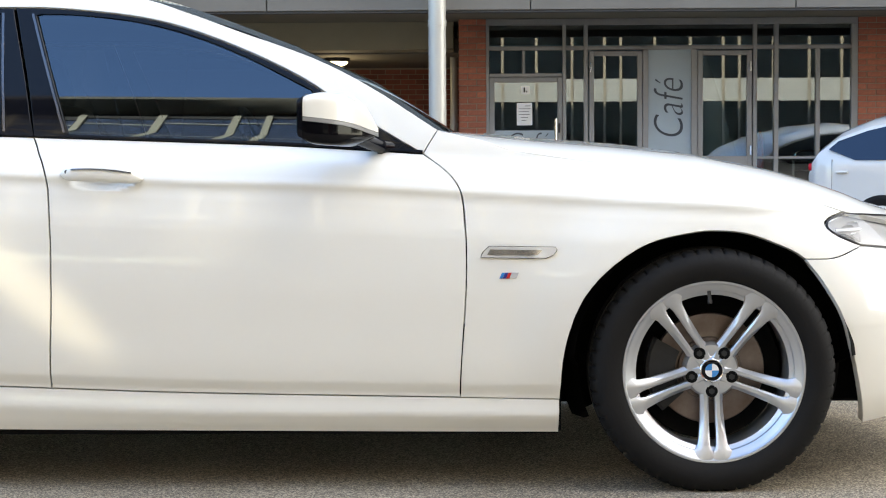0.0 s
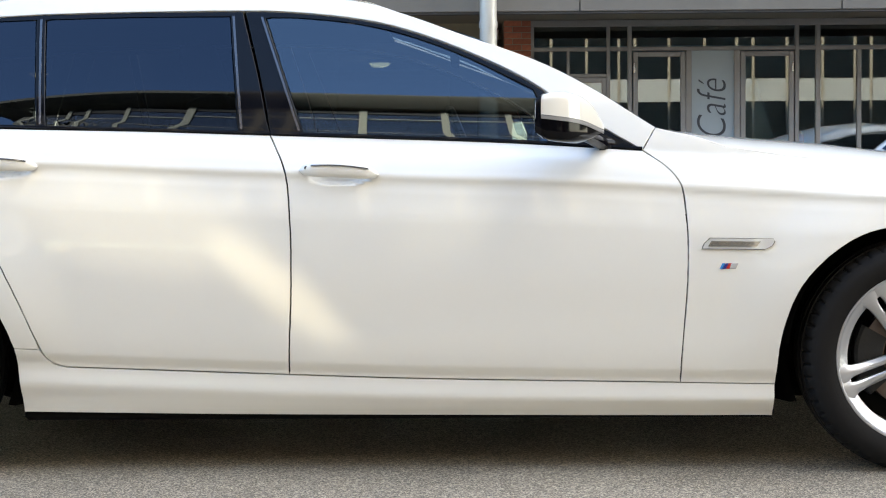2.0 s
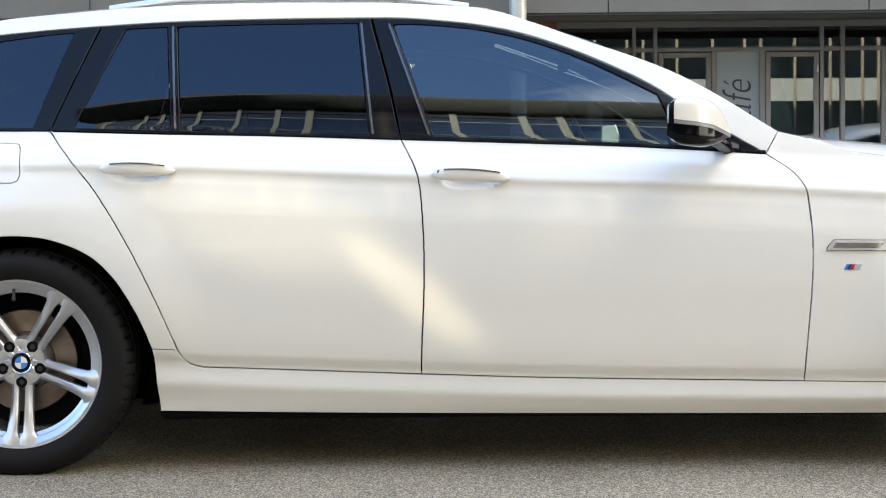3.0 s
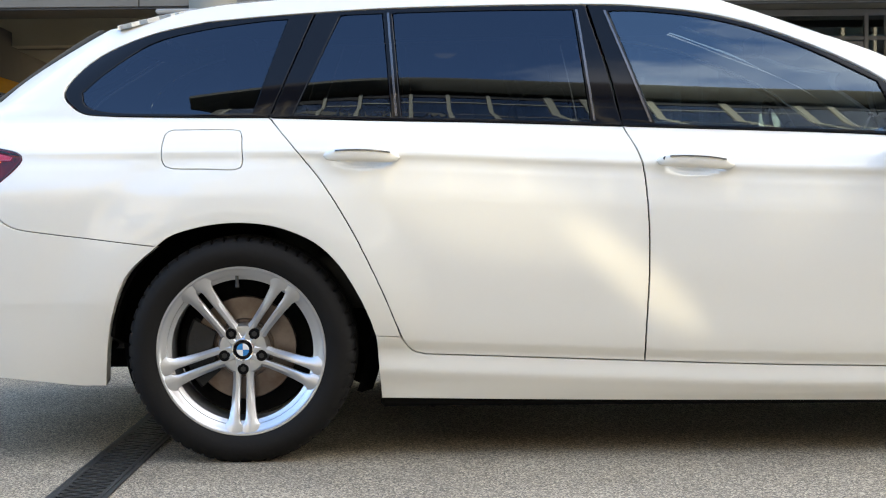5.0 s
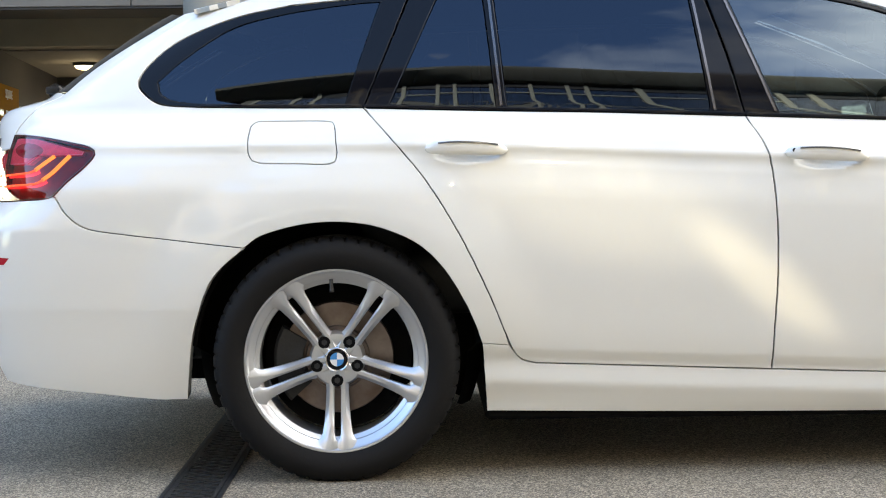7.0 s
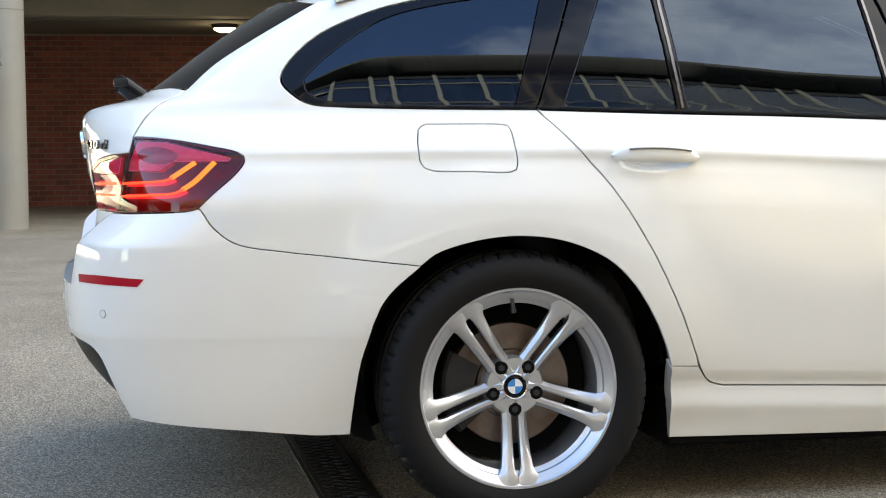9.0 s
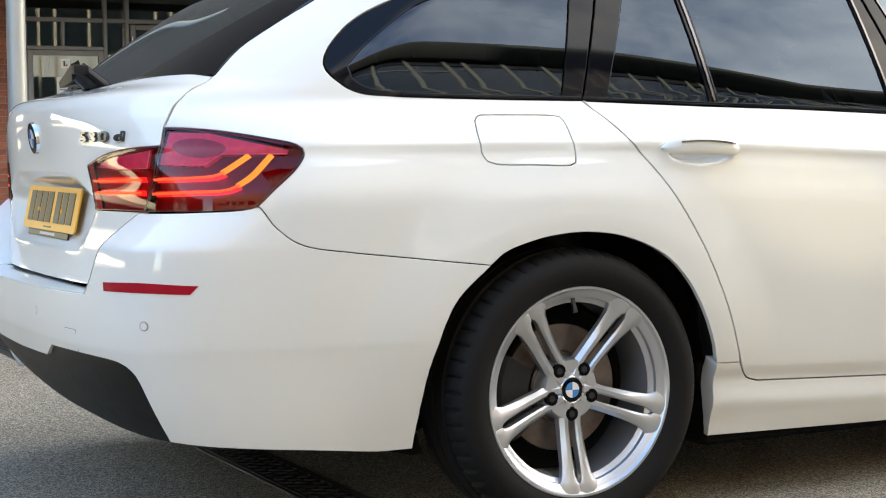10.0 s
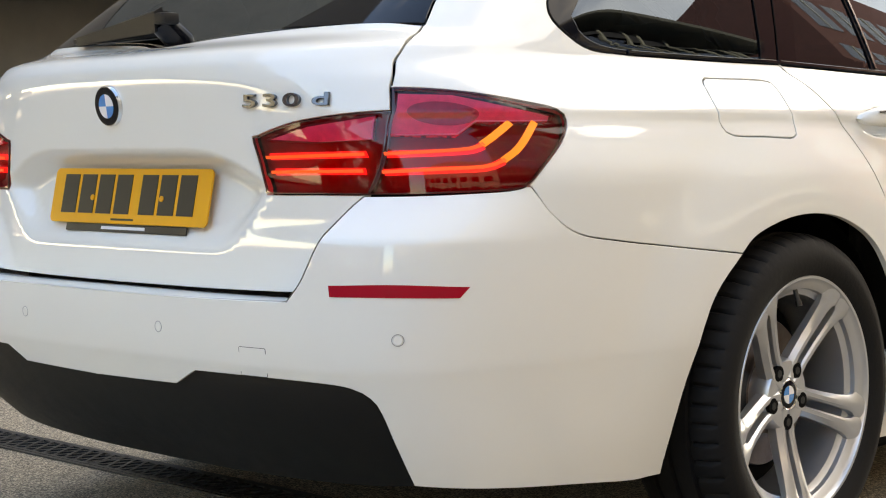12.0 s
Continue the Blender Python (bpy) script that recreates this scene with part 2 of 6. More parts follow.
def box(bm, x0, x1, y0, y1, z0, z1, bevel=0.0, segments=1):
    made = bmesh.ops.create_cube(bm, size=1.0, matrix=Matrix.Translation(((x0 + x1) / 2, (y0 + y1) / 2, (z0 + z1) / 2)) @ Matrix.Diagonal((x1 - x0, y1 - y0, z1 - z0, 1)))
    if bevel:
        edges = list({e for v in made["verts"] for e in v.link_edges})
        bmesh.ops.bevel(bm, geom=edges, offset=bevel, segments=segments, affect="EDGES", profile=0.6)


def block(name, x0, x1, y0, y1, z0, z1, mat, parent=None, label="", bevel=0.0, segments=1):
    bm = bmesh.new()
    box(bm, x0, x1, y0, y1, z0, z1, bevel, segments)
    return part(name, bm, mat, parent, label)


def rod(bm, a, b, r, sides=10, r2=None):
    a, b = Vector(a), Vector(b)
    m = Matrix.Translation((a + b) / 2) @ (b - a).to_track_quat("Z", "Y").to_matrix().to_4x4()
    bmesh.ops.create_cone(bm, cap_ends=True, segments=sides, radius1=r, radius2=r if r2 is None else r2, depth=(b - a).length, matrix=m)


def thing(name, label, category, at=(0, 0, 0), group="", kind=""):
    ob = new(name)
    ob.location = at
    return tagged(ob, label, category, group, kind)


def curve_points(pts, step=0.012):
    """A Catmull-Rom line through the points, at even steps."""
    p = np.array(pts, float)
    if len(p) == 2:
        n = max(1, int(np.linalg.norm(p[1] - p[0]) / step))
        return [tuple(p[0] + (p[1] - p[0]) * k / n) for k in range(n + 1)]
    e = np.vstack([2 * p[0] - p[1], p, 2 * p[-1] - p[-2]])
    out = []
    for i in range(1, len(e) - 2):
        n = max(2, int(np.linalg.norm(e[i + 1] - e[i]) / step))
        for k in range(n):
            t = k / n
            out.append(tuple(0.5 * (2 * e[i] + (e[i + 1] - e[i - 1]) * t + (2 * e[i - 1] - 5 * e[i] + 4 * e[i + 1] - e[i + 2]) * t * t
                                    + (3 * e[i] - e[i - 1] - 3 * e[i + 1] + e[i + 2]) * t ** 3)))
    return out + [tuple(p[-1])]


class Line(list):
    """Points that are close enough together already."""


def loop(*lines, step=0.012):
    """A closed outline from smooth lines that meet at corners."""
    out = []
    for line in lines:
        for q in line if isinstance(line, Line) else curve_points(line, step):
            if not out or math.dist(q, out[-1]) > 1e-4:
                out.append(q)
    if math.dist(out[0], out[-1]) < 1e-4:
        out.pop()
    return out


def inset(pts, d):
    p = np.array(pts)
    area = 0.5 * np.sum(p[:, 0] * np.roll(p[:, 1], -1) - np.roll(p[:, 0], -1) * p[:, 1])
    t = np.roll(p, -1, 0) - np.roll(p, 1, 0)
    t /= np.linalg.norm(t, axis=1)[:, None] + 1e-12
    n = np.stack([-t[:, 1], t[:, 0]], 1) * (1 if area > 0 else -1)
    return p + n * d


def inside(pts, poly):
    x, y = pts[:, 0], pts[:, 1]
    hit = np.zeros(len(pts), bool)
    for (x1, y1), (x2, y2) in zip(poly, np.roll(poly, -1, 0)):
        if y1 != y2:
            hit ^= ((y1 > y) != (y2 > y)) & (x < (x2 - x1) * (y - y1) / (y2 - y1) + x1)
    return hit


def slope(surface, p, h=1e-3):
    du = surface(p[:, 0] + h, p[:, 1]) - surface(p[:, 0] - h, p[:, 1])
    dv = surface(p[:, 0], p[:, 1] + h) - surface(p[:, 0], p[:, 1] - h)
    n = np.cross(du, dv)
    n /= np.linalg.norm(n, axis=1)[:, None] + 1e-12
    return n


def panel(name, surface, outline, mat, parent=None, label="", holes=(), gap=0.002, depth=0.014, lift=0.0, step=0.025, side=1, whole=False, out=1.0, centre=None, rim=True):
    """A sheet-metal or glass piece cut from a skin: the skin inside the outline, with a rounded edge that turns inwards.
    side -1: its mirror image; whole: both halves in one mesh, joined on the middle line (first coordinate at centre)."""
    rings = [(np.array(outline), gap)] + [(np.array(h), -gap) for h in holes]
    edge, groups, verts2 = [], [], []
    some = np.array(outline)
    facing = np.sum(slope(surface, some) * (surface(some[:, 0], some[:, 1]) - np.array((1.2, 0.0, 0.6))))
    out = out if facing > 0 else -out
    for pts, g in rings:
        mid = np.abs(pts[:, 0] - centre) < 1e-6 if centre is not None else np.zeros(len(pts), bool)
        a, b = inset(pts, g + np.sign(g) * 0.0016), inset(pts, g)
        a[mid, 0] = b[mid, 0] = centre if centre is not None else 0
        start = len(verts2)
        verts2 += [tuple(v) for v in a]
        groups.append((start, len(pts), b, mid))
        edge += [(start + k, start + (k + 1) % len(pts)) for k in range(len(pts))]
    p = np.array(verts2)
    lo, hi = p.min(0), p.max(0)
    gx, gy = np.meshgrid(np.arange(lo[0] + step / 2, hi[0], step * 1.3), np.arange(lo[1] + step * 0.2, hi[1], step * 0.4))
    g = np.stack([gx.ravel(), gy.ravel()], 1)
    keep = inside(g, p[: groups[0][1]])
    for s, n, _, _ in groups[1:]:
        keep &= ~inside(g, p[s: s + n])
    g = g[keep]
    near = np.min(np.hypot(g[:, None, 0] - p[None, :, 0], g[:, None, 1] - p[None, :, 1]), axis=1) if len(g) else np.zeros(0)
    g = g[near > step * 0.3] if len(g) else g
    allp = np.vstack([p, g]) if len(g) else p
    co, _, tri, orig, _, _ = delaunay_2d_cdt([Vector(v) for v in allp], edge, [], 0, 1e-7)
    co = np.array([tuple(v) for v in co])
    tri = np.array(tri)
    mids = co[tri].mean(1)
    ok = inside(mids, p[: groups[0][1]])
    for s, n, _, _ in groups[1:]:
        ok &= ~inside(mids, p[s: s + n])
    tri = tri[ok]
    nrm = slope(surface, co) * out
    pos = surface(co[:, 0], co[:, 1]) + nrm * lift
    index = {}
    for new_i, olds in enumerate(orig):
        for o in olds:
            index[o] = new_i
    V, N, F = [tuple(v) for v in pos], [tuple(v) for v in nrm], [tuple(t) for t in tri]
    va = np.cross(pos[tri[:, 1]] - pos[tri[:, 0]], pos[tri[:, 2]] - pos[tri[:, 0]])
    flip = np.sum(va * nrm[tri[:, 0]], 1) < 0
    F = [tuple(t[::-1]) if f else tuple(t) for t, f in zip(tri.tolist(), flip)]
    for s, n, b, mid in groups if rim else ():
        nb = slope(surface, b) * out
        pb = surface(b[:, 0], b[:, 1]) + nb * lift
        pa = np.array([V[index[s + k]] for k in range(n)])
        away = pb - pa
        away /= np.linalg.norm(away, axis=1)[:, None] + 1e-12
        o1 = len(V)
        V += [tuple(v) for v in pb - nb * 0.0016]
        N += [tuple(v) for v in away]
        o2 = len(V)
        V += [tuple(v) for v in pb - nb * depth]
        N += [tuple(v) for v in away]
        for k in range(n):
            j = (k + 1) % n
            if mid[k] and mid[j]:
                continue
            for q in ((index[s + k], index[s + j], o1 + j, o1 + k), (o1 + k, o1 + j, o2 + j, o2 + k)):
                A, B, C = (np.array(V[i]) for i in q[:3])
                ref = np.array(N[q[2]]) + np.array(N[q[0]])
                F.append(q if np.dot(np.cross(B - A, C - A), ref) > 0 else q[::-1])
    V, N = np.array(V), np.array(N)
    flipped = V * (1, -1, 1), N * (1, -1, 1), [f[::-1] for f in F]
    if whole:
        k = len(V)
        V, N, F = np.vstack([V, flipped[0]]), np.vstack([N, flipped[1]]), F + [tuple(i + k for i in f) for f in flipped[2]]
    elif side < 0:
        V, N, F = flipped
    return raw(name, V, F, mat, parent, label, N)


def ribbon(name, surface, outline, near, far, mat, parent, label, lift, side):
    """A narrow closed band just inside an outline on a skin."""
    ring = [p for k, p in enumerate(outline) if math.dist(p, outline[k - 1]) > 1e-5]
    n = len(ring)
    rows = []
    for d, h in ((near, lift - 0.004), (near, lift), (far, lift), (far, lift - 0.004)):
        p = inset(ring, d)
        nrm = slope(surface, p)
        at = surface(p[:, 0], p[:, 1])
        if np.sum(nrm * (at - np.array((1.2, 0.0, 0.6)))) < 0:
            nrm = -nrm
        rows.append((at + nrm * h) * (1, side, 1))
    faces = [(j * n + k, j * n + (k + 1) % n, j * n + n + (k + 1) % n, j * n + n + k) for j in range(3) for k in range(n)]
    return raw(name, np.vstack(rows), faces, mat, parent, label)


def revolve(name, profile, mat, parent, label="", segments=64, axis="y", middle=(0, 0, 0), shift=None):
    """A ring from (radius, along) pairs round the y axis."""
    verts, faces = [], []
    n = len(profile)
    for s in range(segments):
        a = 2 * math.pi * s / segments
        for k, (r, w) in enumerate(profile):
            if shift:
                r, w = shift(s, k, r, w)
            verts.append((middle[0] + r * math.cos(a), middle[1] + w, middle[2] + r * math.sin(a)))
    for s in range(segments):
        for k in range(n - 1):
            faces.append((s * n + k, s * n + k + 1, ((s + 1) % segments) * n + k + 1, ((s + 1) % segments) * n + k))
    return raw(name, verts, faces, mat, parent, label)


# ---- the car's skin: x from the rear axle forwards, y across, z up ----
def spline(xs, ys):
    """A monotone cubic through the knots, as a function of an array."""
    xs, ys = np.array(xs, float), np.array(ys, float)
    h, s = np.diff(xs), np.diff(ys) / np.diff(xs)
    m = np.zeros(len(xs))
    m[0], m[-1] = s[0], s[-1]
    for i in range(1, len(xs) - 1):
        if s[i - 1] * s[i] > 0:
            w1, w2 = 2 * h[i] + h[i - 1], h[i] + 2 * h[i - 1]
            m[i] = (w1 + w2) / (w1 / s[i - 1] + w2 / s[i])

    def f(x):
        x = np.clip(np.asarray(x, float), xs[0], xs[-1])
        i = np.clip(np.searchsorted(xs, x, side="right") - 1, 0, len(h) - 1)
        t = (x - xs[i]) / h[i]
        return (ys[i] * (1 + 2 * t) * (1 - t) ** 2 + m[i] * h[i] * t * (1 - t) ** 2
                + ys[i + 1] * t * t * (3 - 2 * t) + m[i + 1] * h[i] * t * t * (t - 1))
    return f


def soft(f, lo, hi, sigma):
    """The same curve with its knots eased out."""
    x = np.arange(lo - 4 * sigma, hi + 4 * sigma, 0.0005)
    k = np.arange(-4 * sigma, 4 * sigma + 1e-9, 0.0005)
    w = np.exp(-0.5 * (k / sigma) ** 2)
    ends = len(k) // 2
    y = np.convolve(np.pad(f(x), ends, mode="edge"), w / w.sum(), mode="valid")
    return lambda v: np.interp(np.asarray(v, float), x, y[: len(x)])


def ease(v, lo, hi):
    t = np.clip((np.asarray(v, float) - lo) / (hi - lo), 0, 1)
    return t * t * t * (t * (6 * t - 15) + 10)


# half width of the flank by height, the height of the shoulder crease along the car
GLASS_Z = [0.965, 1.0, 1.05, 1.10, 1.15, 1.20, 1.25, 1.30, 1.36]
UPPER = [0.60, 0.74, 0.82, 0.855, 0.869, 0.890, 0.93] + GLASS_Z + [1.40, 1.42]
UPPER_W = [0.928, 0.922, 0.907, 0.900, 0.902, 0.893, 0.868] + [0.832 - 0.36 * (z - 0.965) - 0.28 * (z - 0.965) ** 2 for z in GLASS_Z] + [0.610, 0.58]
FLANK = soft(spline([0.10, 0.155, 0.20, 0.240, 0.272, 0.292, 0.310, 0.325, 0.45] + UPPER, [0.83, 0.856, 0.879, 0.892, 0.890, 0.892, 0.900, 0.906, 0.920] + UPPER_W), 0.10, 1.42, 0.003)
PLAIN = soft(spline([0.10, 0.20, 0.30, 0.45, 0.462] + UPPER, [0.856, 0.878, 0.899, 0.9195, 0.9215] + UPPER_W), 0.10, 1.42, 0.003)
CREASE = spline([-0.9, 0.2, 1.03, 1.5, 1.96, 2.3, 2.73, 3.5], [0.905, 0.900, 0.867, 0.847, 0.832, 0.813, 0.788, 0.75])
FOOT = spline([0.40, 0.742, 1.172, 1.577, 2.285, 2.6], [0.316, 0.301, 0.284, 0.270, 0.256, 0.250])
FOOT_SHEAR = spline([0.16, 0.23, 0.36, 0.50], [0.0, 1.0, 1.0, 0.0])
SHEAR = soft(spline([0.42, 0.75, 0.98, 1.5], [0.0, 1.0, 1.0, 1.0]), 0.40, 1.5, 0.02)
AXLES = (0.0, 2.968)
HUB_Z = 0.325


def bell(x, mid, half):
    t = np.clip(np.abs(x - mid) / half, 0, 1)
    return (1 - t * t) ** 2


def flank(x, z):
    shear = (CREASE(x) - 0.872) * SHEAR(z)
    sill = ease(x, 0.12, 0.32) * (1 - ease(x, 2.60, 2.80))
    w = FLANK(z - shear - (FOOT(x) - 0.284) * FOOT_SHEAR(z)) * sill + PLAIN(z - shear) * (1 - sill)
    rear = np.clip(0.75 - x, 0, None)
    w = w - (0.020 + 0.030 * ease(z, 0.75, 1.05)) * rear ** 2
    fore = np.clip(x - 2.2, 0, None)
    w = w - 0.055 * fore ** 2 * (0.5 + 0.5 * ease(z, 0.2, 0.85))
    for c in AXLES:
        r = np.hypot(x - c, z - 0.335)
        w = w + 0.022 * bell(r, 0.385, 0.20) * ease(z, 0.18, 0.56)
    return w


TAIL = soft(spline([0.15, 0.55, 0.66, 0.72, 0.80, 0.86, 0.92, 0.970, 0.992, 1.010, 1.050, 1.18, 1.27, 1.33, 1.42],
              [1.015, 1.020, 1.019, 1.016, 1.017, 1.024, 1.031, 1.037, 1.036, 1.025, 0.974, 0.800, 0.665, 0.560, 0.43]), 0.15, 1.42, 0.005)
BUMPER = soft(spline([0.15, 0.25, 0.35, 0.45, 0.462, 0.54, 0.60, 0.64, 0.672, 0.684, 0.6905, 0.70, 0.72, 0.745, 0.765, 0.78],
                     [0.967, 1.021, 1.056, 1.0815, 1.0845, 1.089, 1.089, 1.088, 1.086, 1.0845, 1.081, 1.074, 1.059, 1.040, 1.024, 1.020]), 0.15, 0.78, 0.0018)
NOSE = spline([0.12, 0.25, 0.45, 0.60, 0.72, 0.80], [3.68, 3.78, 3.80, 3.78, 3.70, 3.58])


def even(n, a=0.575, b=0.85):
    th = np.linspace(0, math.pi / 2, 4001)
    x, y = a * np.sin(th) ** (2 / n), b * np.cos(th) ** (2 / n)
    s = np.r_[0, np.cumsum(np.hypot(np.diff(x), np.diff(y)))]
    return s / s[-1], th


def wrap(q, z, end, n, tab, reach, way):
    """The skin: q metres ahead of the corner, or, below 0, round the end of the car to its middle at -1."""
    q, z = np.asarray(q, float), np.asarray(z, float)
    x0 = end(z) - reach
    th = np.interp(np.clip(-q, 0, 1), *tab)
    x = way * np.where(q >= 0, x0 - q, x0 + reach * np.sin(th) ** (2 / n))
    y = flank(x, z) * np.cos(th) ** (2 / n)
    return np.stack([x, -y, z + 0 * q], -1)


EVEN_BODY, EVEN_BUMPER = even(3.4), even(4.2)
POCKET = ((0.290, 0.850), (0.455, 0.775), (0.330, 0.640))


def body(q, z):
    """Flanks, glass house and tailgate, with the sunk field for the number plate; the rear window lies flatter than the tailgate."""
    flat = ease(np.asarray(z, float), 1.012, 1.058)
    p = wrap(q, z, lambda h: TAIL(h) - 0.09 * flat, 3.4 + 0.45 * flat, EVEN_BODY, 0.575 - 0.09 * flat, -1)
    y, h = np.abs(p[..., 1]), p[..., 2]
    sides = [0.845 - h, h - 0.645]
    for (y0, z0), (y1, z1) in zip(POCKET, POCKET[1:]):
        n = np.hypot(y1 - y0, z1 - z0)
        sides.append(((y1 - y0) * (h - z0) - (z1 - z0) * (y - y0)) / n * -1)
    d = -0.012 * np.log(sum(np.exp(-np.clip(side, -0.3, 0.3) / 0.012) for side in sides))
    t = np.clip(d / 0.055, 0, 1)
    sunk = 0.052 * t * t * (3 - 2 * t) * np.clip(0.25 + 0.75 * (h - 0.645) / 0.16, 0, 1)
    p[..., 0] += np.where(np.asarray(q) < -0.3, sunk, 0)
    return p


SQUARE = soft(spline([0.45, 0.60, 0.680, 0.690, 0.765, 0.80], [4.1, 4.1, 4.08, 4.0, 3.42, 3.4]), 0.40, 0.80, 0.004)


def bumper(q, z):
    """The bumper leaves the body's line only round the corner."""
    t = ease(-np.asarray(q, float), 0.12, 0.44)
    return wrap(q, z, lambda h: TAIL(h) + (BUMPER(h) - TAIL(h)) * t + 0.006 * ease(-np.asarray(q, float), 0.5, 0.95), 3.4 + (SQUARE(z) - 3.4) * t, EVEN_BUMPER, 0.575, -1)


def nose(q, z):
    return wrap(q, z, NOSE, 2.3, EVEN_BODY, 0.62, 1)


TABLE = np.linspace(-1, 4.3, 5301)


def onto(surface, pts, dense=True):
    """A smooth line through (x, z) points, as (q, z) of a skin."""
    out = Line()
    for x, z in curve_points(pts) if dense and len(pts) > 1 else pts:
        xs = surface(TABLE, np.full_like(TABLE, z))[:, 0]
        out.append((float(TABLE[np.argmin(np.abs(xs - x))]), z))
    return out


def across(surface, pts):
    """The same for (y, z) points on the tail."""
    table = np.linspace(-1, 0.2, 2401)
    out = Line()
    for y, z in curve_points(pts):
        ys = surface(table, np.full_like(table, z))[:, 1]
        out.append((float(table[np.argmin(np.abs(ys + y))]), z))
    return out


def B(*pts):
    return onto(body, pts)


def tailq(*pts):
    return list(pts)


# outlines on the flank
belt = [(-0.379, 1.011), (-0.159, 1.006), (0.078, 1.003), (0.406, 0.992), (0.746, 0.983), (1.117, 0.969), (1.416, 0.958), (1.747, 0.945), (1.959, 0.933), (2.185, 0.918)]
shut_b = [(1.117, 0.969), (1.158, 0.885), (1.174, 0.811), (1.183, 0.664), (1.182, 0.516), (1.175, 0.382), (1.172, 0.284)]
shut_a = [(2.185, 0.918), (2.247, 0.872), (2.286, 0.820), (2.298, 0.745), (2.303, 0.665), (2.302, 0.560), (2.295, 0.440), (2.287, 0.330), (2.285, 0.256)]
shut_c = [(0.078, 1.003), (0.165, 0.902), (0.246, 0.802), (0.330, 0.664), (0.405, 0.510), (0.454, 0.390), (0.474, 0.345), (0.497, 0.320), (0.535, 0.309)]
sill_top = [(0.535, 0.309), (0.742, 0.301), (1.172, 0.284), (1.577, 0.270), (2.285, 0.256)]
dlo_top = [(2.185, 0.918), (2.06, 0.992), (1.958, 1.057), (1.846, 1.133), (1.683, 1.213), (1.515, 1.277), (1.361, 1.314), (1.169, 1.336), (1.024, 1.341), (0.730, 1.339), (0.430, 1.333), (0.207, 1.322), (0.036, 1.311)]
dlo_tail = [(-0.126, 1.297), (-0.289, 1.262), (-0.436, 1.202), (-0.515, 1.139), (-0.547, 1.086), (-0.525, 1.048), (-0.475, 1.019), (-0.379, 1.011)]
roof_edge = [(2.225, 0.984), (2.04, 1.105), (1.88, 1.188), (1.67, 1.266), (1.51, 1.326), (1.36, 1.371), (1.08, 1.390), (0.73, 1.392), (0.43, 1.386), (0.25, 1.376), (-0.07, 1.350), (-0.26, 1.322), (-0.40, 1.290)]
rear_arch = [(-0.406, 0.218), (-0.393, 0.335), (-0.375, 0.428), (-0.327, 0.548), (-0.240, 0.630), (-0.191, 0.663), (-0.087, 0.690), (0.017, 0.696), (0.121, 0.680), (0.224, 0.634), (0.298, 0.558), (0.359, 0.450), (0.391, 0.365)]
front_arch = [(2.554, 0.250), (2.567, 0.388), (2.610, 0.513), (2.685, 0.603), (2.792, 0.672), (2.914, 0.701), (2.983, 0.705), (3.068, 0.695), (3.176, 0.653), (3.215, 0.628)]

CAR_LABEL = "white estate car with tinted windows, silver wheels, lit tail lamps"
car = thing("estate_car", CAR_LABEL, "car")


def both(make):
    for s in (1, -1):
        make(s)


def rounded(cx, cz, w, h, r, n=5):
    pts = []
    for sx, sz, a0 in ((1, 1, 0), (-1, 1, 90), (-1, -1, 180), (1, -1, 270)):
        for k in range(n + 1):
            t = radians(a0 + 90 * k / n)
            pts.append((cx + sx * (w / 2 - r) + r * math.cos(t), cz + sz * (h / 2 - r) + r * math.sin(t)))
    return pts


# outer metal
lamp_quarter = tailq((-0.3889, 0.9438), (-0.338, 0.9412), (-0.2778, 0.9329), (-0.2135, 0.9179), (-0.1702, 0.905), (-0.1601, 0.884), (-0.1841, 0.8511), (-0.2304, 0.8085), (-0.2622, 0.7732), (-0.2859, 0.766), (-0.3534, 0.7624), (-0.4194, 0.7602), (-0.4842, 0.7594))
lamp_gate = tailq((-0.4842, 0.7594), (-0.5666, 0.7599), (-0.645, 0.7601), (-0.658, 0.769), (-0.6611, 0.852), (-0.6481, 0.8619), (-0.5748, 0.8839), (-0.4882, 0.8971), (-0.4125, 0.9029))
flap_outline = [(-0.205, 0.969), (-0.11, 0.969), (-0.02, 0.967), (0.0, 0.955), (0.006, 0.90), (0.007, 0.868), (-0.012, 0.851), (-0.10, 0.853), (-0.20, 0.856), (-0.226, 0.872), (-0.232, 0.90), (-0.226, 0.955)]
gate_line = tailq((-0.3891, 0.9448), (-0.3805, 0.9554), (-0.3718, 0.9662), (-0.3639, 0.9763), (-0.3554, 0.988), (-0.3479, 1.0003), (-0.3442, 1.013), (-0.3508, 1.0261), (-0.3742, 1.0403), (-0.3881, 1.0544), (-0.3872, 1.0612))
pillar_line = tailq((-0.3872, 1.0612), (-0.4083, 1.1250), (-0.3914, 1.1853), (-0.3727, 1.2359), (-0.3606, 1.2861))


GRIPS = ((1.206, 1.432, 0.862), (0.243, 0.465, 0.888))


def door_skin(q, z):
    """The flank with the shallow bowls behind the pull handles."""
    p = body(q, z)
    for x0, x1, h in GRIPS:
        d = ((p[..., 0] - (x0 + x1) / 2) / ((x1 - x0) * 0.44)) ** 2 + ((p[..., 2] - h + 0.009) / 0.034) ** 2
        p[..., 1] += 0.036 * ease(1 - d, 0.0, 0.80)
    return p


